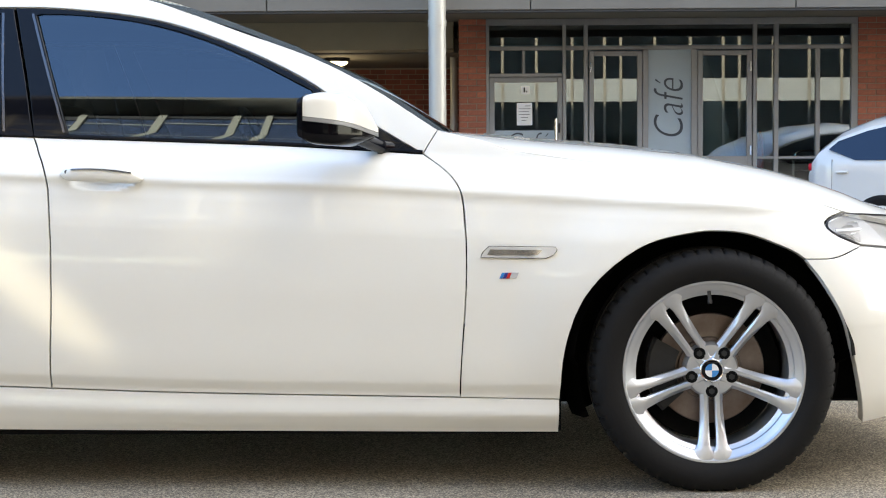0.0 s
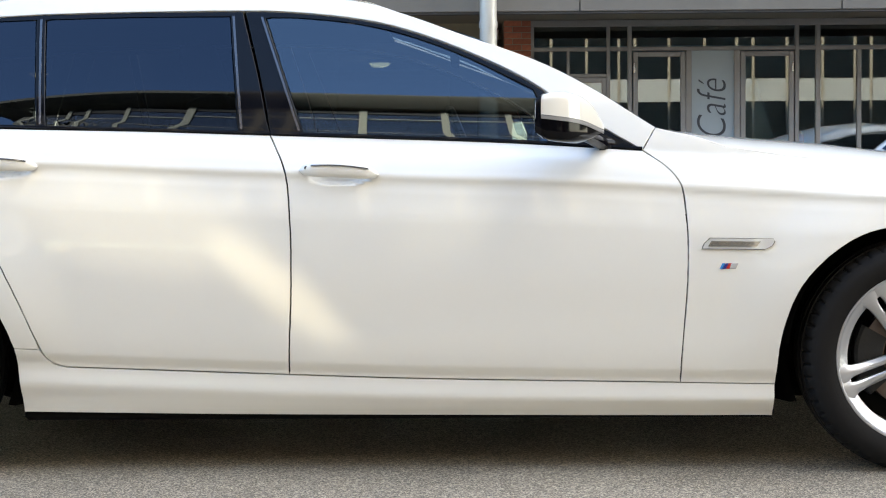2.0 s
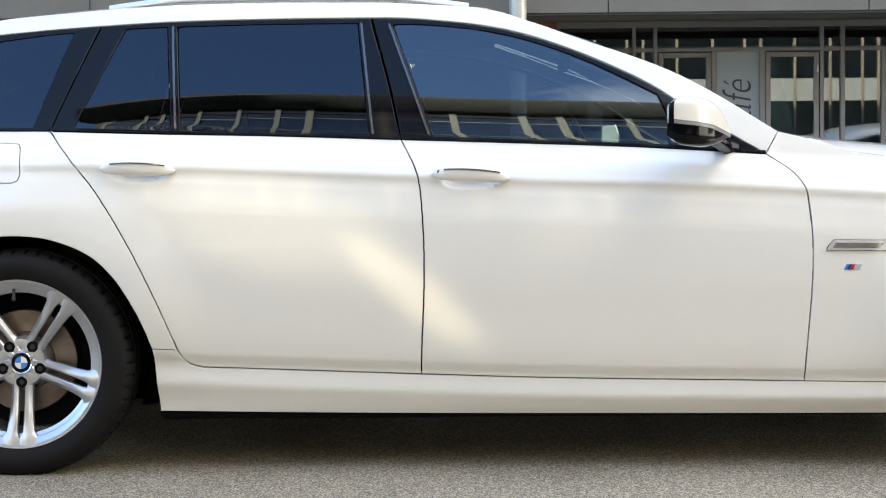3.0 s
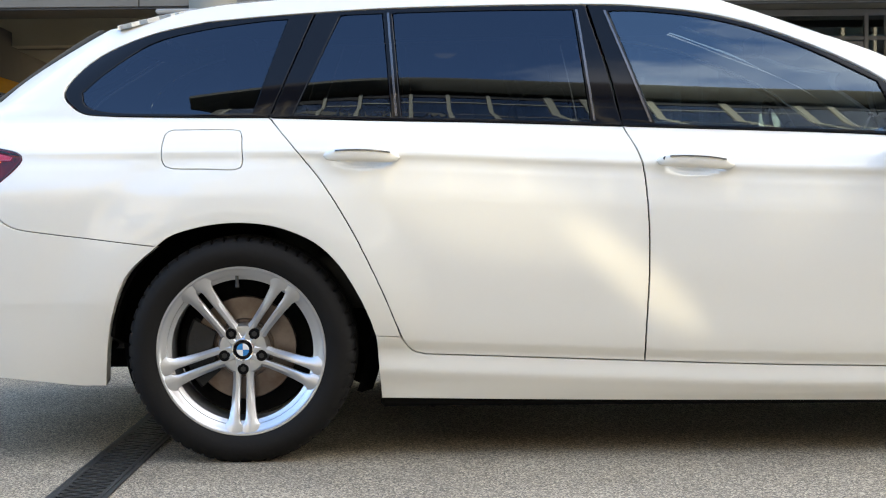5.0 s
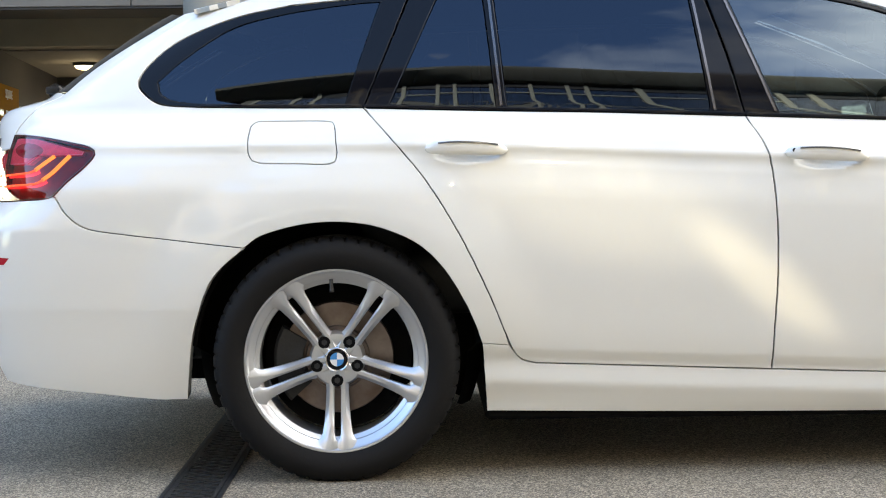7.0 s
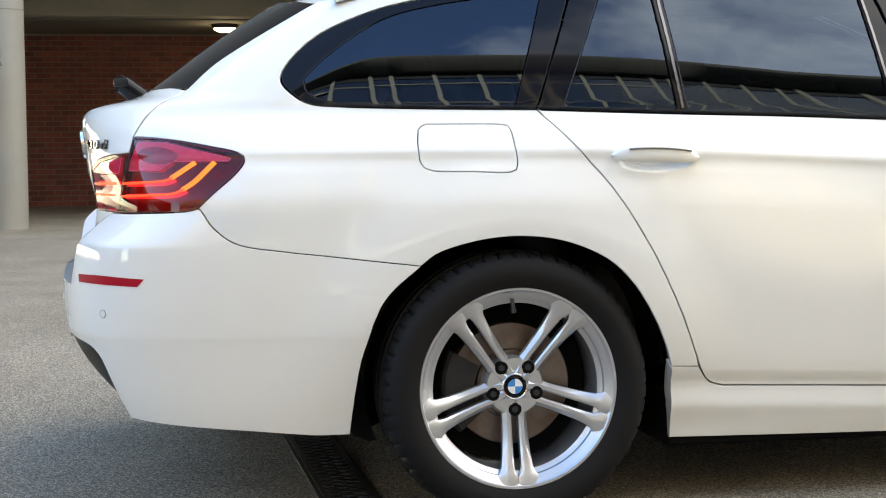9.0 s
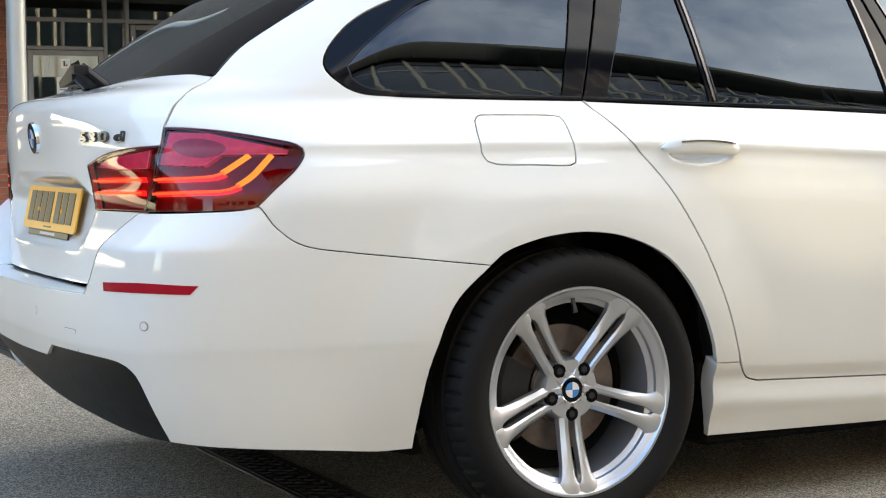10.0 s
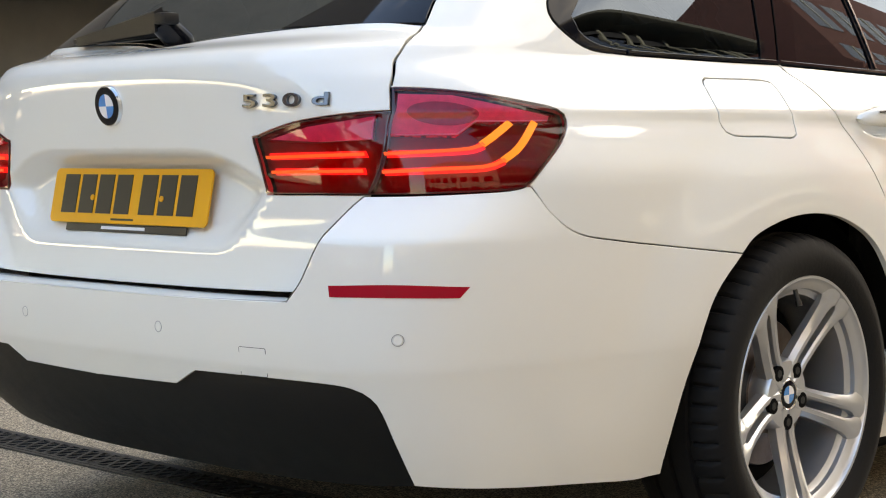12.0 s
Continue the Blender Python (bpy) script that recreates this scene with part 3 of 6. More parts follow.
def side_metal(s):
    flap = loop(B(*flap_outline, flap_outline[0]))
    panel("side_frame", body, loop(
        B(*roof_edge), [tuple(B(roof_edge[-1])[0]), (-0.3606, 1.2861)], pillar_line[::-1], gate_line[::-1], lamp_quarter[:9],
        B((-0.756, 0.770), (-0.724, 0.724), (-0.668, 0.686), (-0.560, 0.668), (-0.451, 0.655), (-0.240, 0.630)),
        B(*rear_arch[4:]), B((0.391, 0.365), (0.463, 0.362)), B(*shut_c[:6][::-1]),
        B((0.078, 1.003), (-0.159, 1.006), (-0.379, 1.011)), B(*dlo_tail[::-1]), B((-0.126, 1.297), (0.036, 1.311)), B(*dlo_top[::-1]),
        B((2.185, 0.918), (2.225, 0.984))), PAINT, car, holes=[flap], side=s, gap=0.0011)
    panel("fuel_flap", body, flap, PAINT, car, "fuel filler flap", side=s, gap=0.0011)
    door = panel("front_door", door_skin, loop(B(*belt[5:]), B(*shut_a), B(*sill_top[2:][::-1]), B(*shut_b[::-1])), PAINT, car, side=s, step=0.016)
    rear = panel("rear_door", door_skin, loop(B(*belt[2:6]), B(*shut_b), B(*sill_top[:3][::-1]), B(*shut_c[::-1])), PAINT, car, side=s, step=0.016)
    panel("sill", body, loop(B((0.391, 0.365), (0.463, 0.362)), B((0.463, 0.362), (0.474, 0.345), (0.497, 0.320), (0.535, 0.309)), B(*sill_top), B((2.285, 0.256), (2.554, 0.250)),
                             B((2.554, 0.250), (2.553, 0.154)), B((2.553, 0.154), (1.9, 0.158), (1.075, 0.165), (0.403, 0.176)), B((0.403, 0.176), (0.391, 0.365))), PAINT, car, side=s, gap=0.0015, depth=0.05)
    F = lambda *p: onto(nose, p)
    panel("front_fender", nose, loop(F(*shut_a[::-1]), F((2.185, 0.918), (2.225, 0.984)), F((2.225, 0.984), (2.34, 0.955), (2.43, 0.925), (2.60, 0.900), (2.90, 0.868), (3.15, 0.815), (3.345, 0.752)),
                                     F((3.345, 0.752), (3.297, 0.736), (3.281, 0.718), (3.303, 0.694), (3.384, 0.659)), F((3.384, 0.659), (3.30, 0.630), (3.215, 0.628)), F(*front_arch[::-1]), F((2.554, 0.250), (2.285, 0.256))), PAINT, car, side=s, gap=0.0012)
    # glass house: black frames with the panes set in
    quarter_pane = loop(B((0.122, 1.302), (0.036, 1.296), (-0.142, 1.271), (-0.288, 1.232), (-0.416, 1.151), (-0.490, 1.086)), B((-0.490, 1.086), (-0.476, 1.048), (-0.405, 1.026), (-0.2, 1.018), (0.024, 1.014)), B((0.024, 1.014), (0.122, 1.302)))
    vent_pane = loop(B((0.150, 1.013), (0.437, 1.003)), B((0.437, 1.003), (0.408, 1.317)), B((0.408, 1.317), (0.285, 1.313)), B((0.285, 1.313), (0.150, 1.013)))
    rear_pane = loop(B((0.470, 1.001), (0.75, 0.992), (1.022, 0.985)), B((1.022, 0.985), (0.982, 1.324)), B((0.982, 1.324), (0.7, 1.323), (0.442, 1.318)), B((0.442, 1.318), (0.470, 1.001)))
    front_pane = loop(B((1.213, 0.979), (1.5, 0.967), (1.75, 0.957), (1.938, 0.947)), B((1.938, 0.947), (1.874, 1.096)), B((1.874, 1.096), (1.683, 1.194), (1.515, 1.260), (1.361, 1.298), (1.2, 1.317), (1.092, 1.320)), B((1.092, 1.320), (1.213, 0.979)))
    c_cut, b_cut = B((0.078, 1.003), (0.207, 1.322)), B((1.117, 0.969), (1.081, 1.133), (1.024, 1.341))
    frames = [
        ("quarter_window_frame", loop(B(*belt[:3]), c_cut, B((0.207, 1.322), (0.036, 1.311), (-0.126, 1.297)), B(*dlo_tail)), [quarter_pane], None),
        ("rear_window_frame", loop(B(*belt[2:6]), b_cut, B(*dlo_top[8:12]), c_cut[::-1]), [vent_pane, rear_pane], rear),
        ("front_window_frame", loop(B(*belt[5:]), B(*dlo_top[:9]), b_cut[::-1]), [front_pane], door),
    ]
    for name, line, panes, owner in frames:
        frame_ob = panel(name, body, line, BLACK, owner or car, "gloss black window surround", holes=panes, lift=-0.002, gap=0.0015, side=s, step=0.03)
        for p in panes:
            clear = p is front_pane
            panel("pane", body, p, WINDOW if clear else PRIVACY, frame_ob if owner is None else owner, "tinted glass" if clear else "dark privacy glass", lift=-0.006, gap=0.0, depth=0.004, side=s, step=0.02)
    # bright strips on the pillars and the belt moulding
    for owner, x0, z0, x1, z1 in ((rear, 0.453, 1.004, 0.426, 1.318), (rear, 1.034, 0.985, 0.994, 1.324), (door, 1.200, 0.980, 1.078, 1.321)):
        w = 0.0035
        panel("pillar_strip", body, loop(B((x0 - w, z0), (x0 + w, z0)), B((x0 + w, z0), (x1 + w, z1)), B((x1 + w, z1), (x1 - w, z1)), B((x1 - w, z1), (x0 - w, z0))), STRIP, owner, "dark chrome pillar strip", lift=0.0015, gap=0, depth=0.003, side=s)
    for owner, pts in ((car, belt[:3]), (rear, belt[2:6]), (door, belt[5:])):
        up = [(x, z + 0.010) for x, z in pts]
        panel("belt_moulding", body, loop(B(*pts), B(pts[-1], up[-1]), B(*up[::-1]), B(up[0], pts[0])), BLACK, owner, "gloss black waistline moulding", lift=0.003, gap=0.001, depth=0.006, side=s)
    # pull handles over their bowls
    for owner, x0, x1, z, name in ((door, 1.206, 1.432, 0.866, "door_handle"), (rear, 0.243, 0.465, 0.892, "door_handle")):
        handle(owner, x0, x1, z, s, owner is door)
    # side vent with the indicator, and the striped badge under it
    N2 = lambda *p: onto(nose, p)
    panel("vent_surround", nose, loop(N2((2.3405, 0.637), (2.516, 0.6336)), N2((2.516, 0.6336), (2.537, 0.643), (2.5465, 0.657), (2.542, 0.6654)), N2((2.542, 0.6654), (2.364, 0.6686)), N2((2.364, 0.6686), (2.347, 0.653), (2.3405, 0.637))), STRIP, car, "thin dark vent surround", lift=0.002, gap=0.0, depth=0.006, side=s)
    vent = panel("side_vent", nose, loop(N2((2.342, 0.638), (2.516, 0.635)), N2((2.516, 0.635), (2.536, 0.644), (2.545, 0.657), (2.541, 0.664)), N2((2.541, 0.664), (2.365, 0.667)), N2((2.365, 0.667), (2.349, 0.653), (2.342, 0.638))), VENT, car, "chrome side vent", lift=0.006, gap=0.0, depth=0.01, side=s)
    panel("indicator", nose, loop(N2((2.357, 0.6440), (2.494, 0.6425)), N2((2.494, 0.6425), (2.506, 0.6565)), N2((2.506, 0.6565), (2.366, 0.6590)), N2((2.366, 0.6590), (2.357, 0.6440))), WARM_LENS, vent, "silver indicator lens with a warm reflection in its colour", lift=0.0075, gap=0.0, depth=0.004, side=s)
    for k, mat in enumerate((BLUE, material("stripe_navy", (0.02, 0.03, 0.2), 0.3), RED_PAINT, VENT)):
        x0 = 2.394 + 0.009 * k
        x1 = x0 + (0.009 if k < 3 else 0.019)
        panel("badge_stripe", nose, loop(N2((x0 - 0.004, 0.581), (x1 - 0.004, 0.581)), N2((x1 - 0.004, 0.581), (x1 + 0.004, 0.597)), N2((x1 + 0.004, 0.597), (x0 + 0.004, 0.597)), N2((x0 + 0.004, 0.597), (x0 - 0.004, 0.581))), mat, car, "small striped fender badge", lift=0.003, gap=0.0002, depth=0.003, side=s)


def handle(owner, x0, x1, z, s, keyed):
    """A bow handle: a bar that bulges over a shallow bowl, with a bright inlay."""
    mid, half = (x0 + x1) / 2, (x1 - x0) / 2
    tilt = -0.055 if keyed else -0.03
    n, ring = 28, 12
    verts, faces = [], []
    for i in range(n + 1):
        t = -1 + 2 * i / n
        x = mid + half * t
        zz = z + tilt * (x - mid)
        thick = 0.0215 * (1 - abs(t) ** 3.2) ** 0.5 + 0.001
        base = float(flank(np.array(x), np.array(zz))) + 0.001 + 0.027 * (1 - t ** 4)
        for k in range(ring):
            a = 2 * math.pi * k / ring
            verts.append((x, -s * (base + 0.010 * math.cos(a)), zz + 0.002 - 0.009 * t * t + thick * math.sin(a)))
    for i in range(n):
        for k in range(ring):
            faces.append((i * ring + k, i * ring + (k + 1) % ring, (i + 1) * ring + (k + 1) % ring, (i + 1) * ring + k))
    bar = raw("door_handle", verts, faces, PAINT, owner, "body-coloured bow handle")
    verts, faces = [], []
    for i in range(15):
        t = -0.68 + 1.44 * i / 14
        x = mid + half * t
        zz = z + tilt * (x - mid) + 0.010 - 0.009 * t * t
        base = float(flank(np.array(x), np.array(z + tilt * (x - mid)))) + 0.0134 + 0.027 * (1 - t ** 4)
        verts += [(x, -s * (base - 0.004), zz + 0.0052), (x, -s * (base - 0.0008), zz + 0.0042), (x, -s * base, zz + 0.0015), (x, -s * (base - 0.003), zz + 0.0005)]
    for i in range(14):
        faces += [(4 * i + k, 4 * i + k + 1, 4 * i + k + 5, 4 * i + k + 4) for k in range(3)]
    raw("inlay", verts, faces, BADGE, bar, "chrome inlay")
    if keyed:
        bm = bmesh.new()
        x = mid - half * 0.80
        base = float(flank(np.array(x), np.array(z))) + 0.020
        rod(bm, (x, -s * (base - 0.01), z + 0.007), (x, -s * (base + 0.003), z + 0.007), 0.0055, 14)
        part("lock_cylinder", bm, INK, bar, "black key cap")


both(side_metal)


# tailgate, bumper, glass and tail lamps
TG = lambda *p: list(p)
tailgate = panel("tailgate", body, loop(gate_line[::-1], gate_line[:1] + lamp_gate[-1:], lamp_gate[::-1], TG((-0.4842, 0.7594), (-0.5123, 0.7172), (-0.5385, 0.6786), (-0.5682, 0.6154), (-0.5920, 0.5850)), TG((-0.5920, 0.5850), (-0.64, 0.5835), (-0.8, 0.5815), (-1.0, 0.5805)),
                                 TG((-1.0, 0.5805), (-1.0, 1.0437)), TG((-1.0, 1.0437), (-0.8630, 1.0588), (-0.5154, 1.0694), (-0.3872, 1.0612))), PAINT, car, "white tailgate with number plate and badges", whole=True, centre=-1.0, step=0.010)
panel("rear_window", body, loop(TG((-1.0, 1.0470), (-0.8628, 1.0619), (-0.5155, 1.0725), (-0.3898, 1.0642)), TG((-0.3898, 1.0642), (-0.4109, 1.1250), (-0.3940, 1.1853), (-0.3753, 1.2361), (-0.3650, 1.2816)), TG((-0.3650, 1.2816), (-0.7376, 1.3080), (-1.0, 1.2952)), TG((-1.0, 1.2952), (-1.0, 1.0470))),
      REAR_GLASS, tailgate, "dark rear window", whole=True, centre=-1.0, lift=-0.003, gap=0.001, depth=0.005)
band = panel("window_edge", body, loop(TG((-0.3898, 1.0642), (-0.4109, 1.1250), (-0.3940, 1.1853), (-0.3753, 1.2361), (-0.3650, 1.2816)), TG((-0.3650, 1.2816), (-0.4934, 1.2956)), TG((-0.4934, 1.2956), (-0.5262, 1.2371), (-0.6285, 1.1350), (-0.7183, 1.0676)), TG((-0.7183, 1.0676), (-0.3898, 1.0642))), BLACK, tailgate, "gloss black edge of the rear window", lift=-0.001, gap=0.001, depth=0.003)
panel("window_edge", body, loop(TG((-0.3898, 1.0642), (-0.4109, 1.1250), (-0.3940, 1.1853), (-0.3753, 1.2361), (-0.3650, 1.2816)), TG((-0.3650, 1.2816), (-0.4934, 1.2956)), TG((-0.4934, 1.2956), (-0.5262, 1.2371), (-0.6285, 1.1350), (-0.7183, 1.0676)), TG((-0.7183, 1.0676), (-0.3898, 1.0642))), BLACK, tailgate, "gloss black edge of the rear window", lift=-0.001, gap=0.001, depth=0.003, side=-1)
BQ = lambda *p: onto(bumper, p)
top_line = BQ((-0.240, 0.630), (-0.451, 0.655), (-0.560, 0.668), (-0.668, 0.686), (-0.724, 0.724), (-0.756, 0.770))


def same_place(*pts):
    """Points of the body's skin, as points of the bumper's."""
    return [(-float(np.interp(np.interp(-q, *EVEN_BODY), EVEN_BUMPER[1], EVEN_BUMPER[0])), z) for q, z in pts]


lamp_foot = same_place((-0.2622, 0.7717), (-0.2859, 0.7645), (-0.3534, 0.7609), (-0.4194, 0.7587), (-0.4842, 0.7579))
gate_edge = [(-0.4842, 0.7579), (-0.5123, 0.7172), (-0.5385, 0.6786), (-0.5682, 0.6154), (-0.5950, 0.5780)]
gate_foot = same_place(*gate_edge)
cover = panel("rear_bumper", bumper, loop(BQ(*rear_arch[:5]), top_line, [top_line[-1], lamp_foot[0]], lamp_foot, gate_foot, [gate_foot[-1], (-0.8, 0.5750), (-1.0, 0.5740)], TG((-1.0, 0.5740), (-1.0, 0.4045)),
                                          TG((-1.0, 0.4045), (-0.9395, 0.4055), (-0.7945, 0.4091)), TG((-0.7945, 0.4091), (-0.7777, 0.4196), (-0.7454, 0.4392)), TG((-0.7454, 0.4392), (-0.6254, 0.4404), (-0.5197, 0.4382), (-0.4703, 0.4317), (-0.4447, 0.4151), (-0.4323, 0.3886), (-0.4203, 0.3311), (-0.4054, 0.258)),
                                          TG((-0.4054, 0.258), (-0.3225, 0.2482), (-0.2071, 0.2350), (-0.0714, 0.2190), (0.003, 0.218))), PAINT, car, "white bumper cover", whole=True, centre=-1.0, gap=0.0010, depth=0.05, step=0.016)


def bumper_step():
    """The shelf between the bumper's upper edge and the foot of the tailgate."""
    qs = np.linspace(-1.0, -0.595, 40)
    there = np.array(same_place(*[(q, 0.5735) for q in qs]))
    outer, inner = bumper(there[:, 0], there[:, 1]), body(qs, np.full(40, 0.5755))
    inner[:, 0] += 0.012
    rows = [outer + (inner - outer) * t + np.array((0, 0, 0.004 * math.sin(math.pi * t))) for t in (0.0, 0.03, 0.2, 0.6, 1.0)]
    half = np.array(rows).reshape(-1, 3)
    faces = [(40 * j + i, 40 * j + i + 1, 40 * j + 41 + i, 40 * j + 40 + i) for j in range(4) for i in range(39)]
    n = len(half)
    raw("bumper_step", np.vstack([half, half * (1, -1, 1)]), faces + [tuple(k + n for k in f[::-1]) for f in faces], PAINT, cover, "white loading step")

    seam = curve_points(gate_edge)
    there, here = np.array(same_place(*seam)), np.array(seam)
    edge = bumper(there[:, 0], there[:, 1])
    strip = np.vstack([edge, body(here[:, 0] - 0.004, here[:, 1]) + np.array((0.012, 0.0, 0.0))])
    m = len(edge)
    faces = [(i, i + 1, m + i + 1, m + i) for i in range(m - 1)]
    for side in (1, -1):
        raw("bumper_return", strip * (1, side, 1), faces if side > 0 else [f[::-1] for f in faces], PAINT, cover, "white bumper edge beside the tailgate")


bumper_step()


def skirt(q, z):
    p = bumper(q, z)
    p[..., 0] += 0.008 + 0.11 * np.clip((0.43 - p[..., 2]) / 0.22, 0, 1) ** 1.5
    return p


panel("diffuser", skirt, loop(TG((-1.0, 0.4145), (-0.9395, 0.4155), (-0.7945, 0.4191)), TG((-0.7945, 0.4191), (-0.7777, 0.4296), (-0.7454, 0.4492)), TG((-0.7454, 0.4492), (-0.6254, 0.4504), (-0.5197, 0.4482), (-0.4703, 0.4417), (-0.4347, 0.4251), (-0.4223, 0.3986), (-0.4103, 0.3411), (-0.3954, 0.268)),
                              TG((-0.3954, 0.268), (-0.45, 0.242), (-0.58, 0.2280), (-0.8, 0.2180), (-1.0, 0.2160)), TG((-1.0, 0.2160), (-1.0, 0.4145))), PLASTIC, cover, "matt black lower diffuser", whole=True, centre=-1.0, gap=0.0, depth=0.05)


def tail_lamp(s):
    q_lamp = loop(lamp_quarter, [lamp_quarter[-1], lamp_quarter[0]])
    g_lamp = loop(lamp_gate, [lamp_gate[-1], lamp_gate[0]])
    q_upper = [(-0.3852, 0.9358), (-0.3113, 0.934), (-0.2374, 0.9119), (-0.1842, 0.893), (-0.1895, 0.885), (-0.3019, 0.8847), (-0.3376, 0.8626), (-0.4356, 0.862)]
    g_upper = [(-0.6318, 0.8557), (-0.5553, 0.8776), (-0.4386, 0.8952), (-0.4587, 0.8555), (-0.5462, 0.8507)]
    for owner, line, upper, bars in ((car, q_lamp, q_upper, 0), (tailgate, g_lamp, g_upper, 1)):
        upper_ring = loop(*[[a, b] for a, b in zip(upper, upper[1:] + upper[:1])])
        lamp = panel("tail_lamp", body, line, RED_LENS, owner, "red tail lamp with glowing light bars", holes=[upper_ring], lift=0.002, gap=0.001, depth=0.004, side=s, step=0.02, rim=False)
        ribbon("lamp_edge", body, line, 0.0006, 0.0026, LAMP_EDGE, lamp, "dark lamp rim", 0.0023, s)
        panel("lamp_bed", body, line, LAMP_BED, lamp, "dark red lamp bed", lift=-0.020, gap=0.0, depth=0.01, side=s, step=0.02)
        panel("upper_lens", body, upper_ring, PINK_LENS, lamp, "upper lens, tinted pink for sky reflection", lift=0.002, gap=0.0, depth=0.004, side=s, step=0.02, rim=False)
        panel("lamp_reflector", body, upper_ring, LAMP_RED, lamp, "red upper reflector with sky reflection in its colour", lift=-0.007, gap=0.0, depth=0.012, side=s, step=0.02)
        if not bars:
            bowl = [(-0.3417 + 0.050 * math.cos(a), 0.9006 + 0.021 * math.sin(a)) for a in np.linspace(0, 2 * math.pi, 29)[:-1]]
            panel("bulb_bowl", body, bowl, BOWL, lamp, "dark pink bulb bowl", lift=-0.0055, gap=0.0, depth=0.004, side=s, step=0.012)
        if bars:
            lines = [([(-0.6454, 0.8246), (-0.555, 0.8271), (-0.4776, 0.8294)], GLOW, -0.010), ([(-0.6411, 0.7984), (-0.5624, 0.7994), (-0.4873, 0.8002)], GLOW, -0.010)]
        else:
            lines = [([(-0.4497, 0.8291), (-0.3721, 0.833), (-0.3271, 0.8372), (-0.3078, 0.8447)], GLOW, -0.010), ([(-0.4604, 0.7981), (-0.3811, 0.8022), (-0.3163, 0.8061), (-0.2879, 0.8173)], GLOW, -0.010),
                     ([(-0.3117, 0.8428), (-0.2904, 0.8562), (-0.2547, 0.8804)], GLOW_AMBER, 0.0026), ([(-0.2917, 0.8154), (-0.2606, 0.8373), (-0.2165, 0.8811)], GLOW_AMBER, 0.0026)]
        lines += [(pts, GLOW_CORE, 0.0026) for pts, mat, lift in lines if mat is GLOW]
        for pts, mat, lift in lines:
            slim = {GLOW: 0.0058, GLOW_AMBER: 0.0050, GLOW_CORE: 0.0028}[mat]
            mid = np.array(curve_points(pts, 0.008))
            t = np.gradient(mid, axis=0)
            t /= np.linalg.norm(t, axis=1)[:, None]
            nn = np.stack([-t[:, 1], t[:, 0]], 1)
            ring = [tuple(v) for v in mid + nn * slim] + [tuple(v) for v in (mid - nn * slim)[::-1]]
            panel("light_bar", body, ring, mat, lamp, "glowing light bar", lift=lift, gap=0.0, depth=0.002, side=s, step=0.02)
    line = curve_points([(-0.4842, 0.7594), (-0.4112, 0.9029), (-0.3889, 0.9418)], 0.01)
    ring = [(q - 0.0012, z) for q, z in line] + [(q + 0.0012, z) for q, z in line[::-1]]
    panel("lamp_joint", body, ring, LAMP_EDGE, car, "dark joint between the lamp halves", lift=-0.004, gap=0.0, depth=0.03, side=s, step=0.02)


both(tail_lamp)


def bumper_details(s):
    panel("reflector", bumper, loop(TG((-0.4968, 0.6088), (-0.4067, 0.6117), (-0.3247, 0.6057)), TG((-0.3247, 0.6057), (-0.3351, 0.5874)), TG((-0.3351, 0.5874), (-0.4067, 0.5899), (-0.4953, 0.5897)), TG((-0.4953, 0.5897), (-0.4968, 0.6088))), REFLECTOR, cover, "slim red reflector", lift=0.0012, gap=0.0, depth=0.004, side=s)
    for q, z in ((-0.4036, 0.5187), (-0.8183, 0.5154)):
        ring = [(q + 0.0080 * math.cos(t), z + 0.0105 * math.sin(t)) for t in np.linspace(0, 2 * math.pi, 25)[:-1]]
        small = [(q + 0.0072 * math.cos(t), z + 0.0096 * math.sin(t)) for t in np.linspace(0, 2 * math.pi, 25)[:-1]]
        panel("sensor_ring", bumper, ring, STEEL, cover, "parking sensor ring", holes=[small], lift=0.0004, gap=0.0, depth=0.003, side=s, step=0.004)
        panel("parking_sensor", bumper, small, PAINT, cover, "round parking sensor", lift=0.0012, gap=0.0004, depth=0.003, side=s, step=0.006)


both(bumper_details)
tow = rounded(-0.6243, 0.4683, 0.0495, 0.052, 0.003)
panel("tow_cover_joint", bumper, tow, PLASTIC, cover, "joint of the towing eye cover", holes=[[tuple(v) for v in inset(tow, 0.0009)]], lift=0.0005, gap=0.0, depth=0.002, step=0.01)
panel("tow_cover", bumper, [tuple(v) for v in inset(tow, 0.0009)], PAINT, cover, "square towing eye cover", lift=0.0008, gap=0.0, depth=0.002, step=0.01)


# ---- the front end ----
def hood_skin(x, v):
    """From the fender line over the top to the middle (v = 1)."""
    xs = np.asarray(x, float)
    low = np.interp(xs, [2.2, 2.34, 2.43, 2.60, 2.90, 3.15, 3.35, 3.62], [0.984, 0.955, 0.925, 0.900, 0.868, 0.815, 0.752, 0.70])
    high = np.interp(xs, [2.2, 2.34, 2.52, 2.75, 2.96, 3.18, 3.31, 3.40, 3.49, 3.62, 3.70], [0.992, 0.976, 0.956, 0.938, 0.914, 0.871, 0.836, 0.806, 0.770, 0.735, 0.70])
    th = np.arcsin(np.clip((xs - NOSE(low) + 0.62) / 0.62, 0, 0.995) ** (2.3 / 2))
    w = np.array(flank(xs, low)) * np.cos(th) ** (2 / 2.3)
    u = np.clip(v, 0, 1)
    return np.stack([xs, -w * (1 - u), low + (np.maximum(high, low) - low) * (1 - (1 - u) ** 6) + 0.02 * u ** 2], -1)


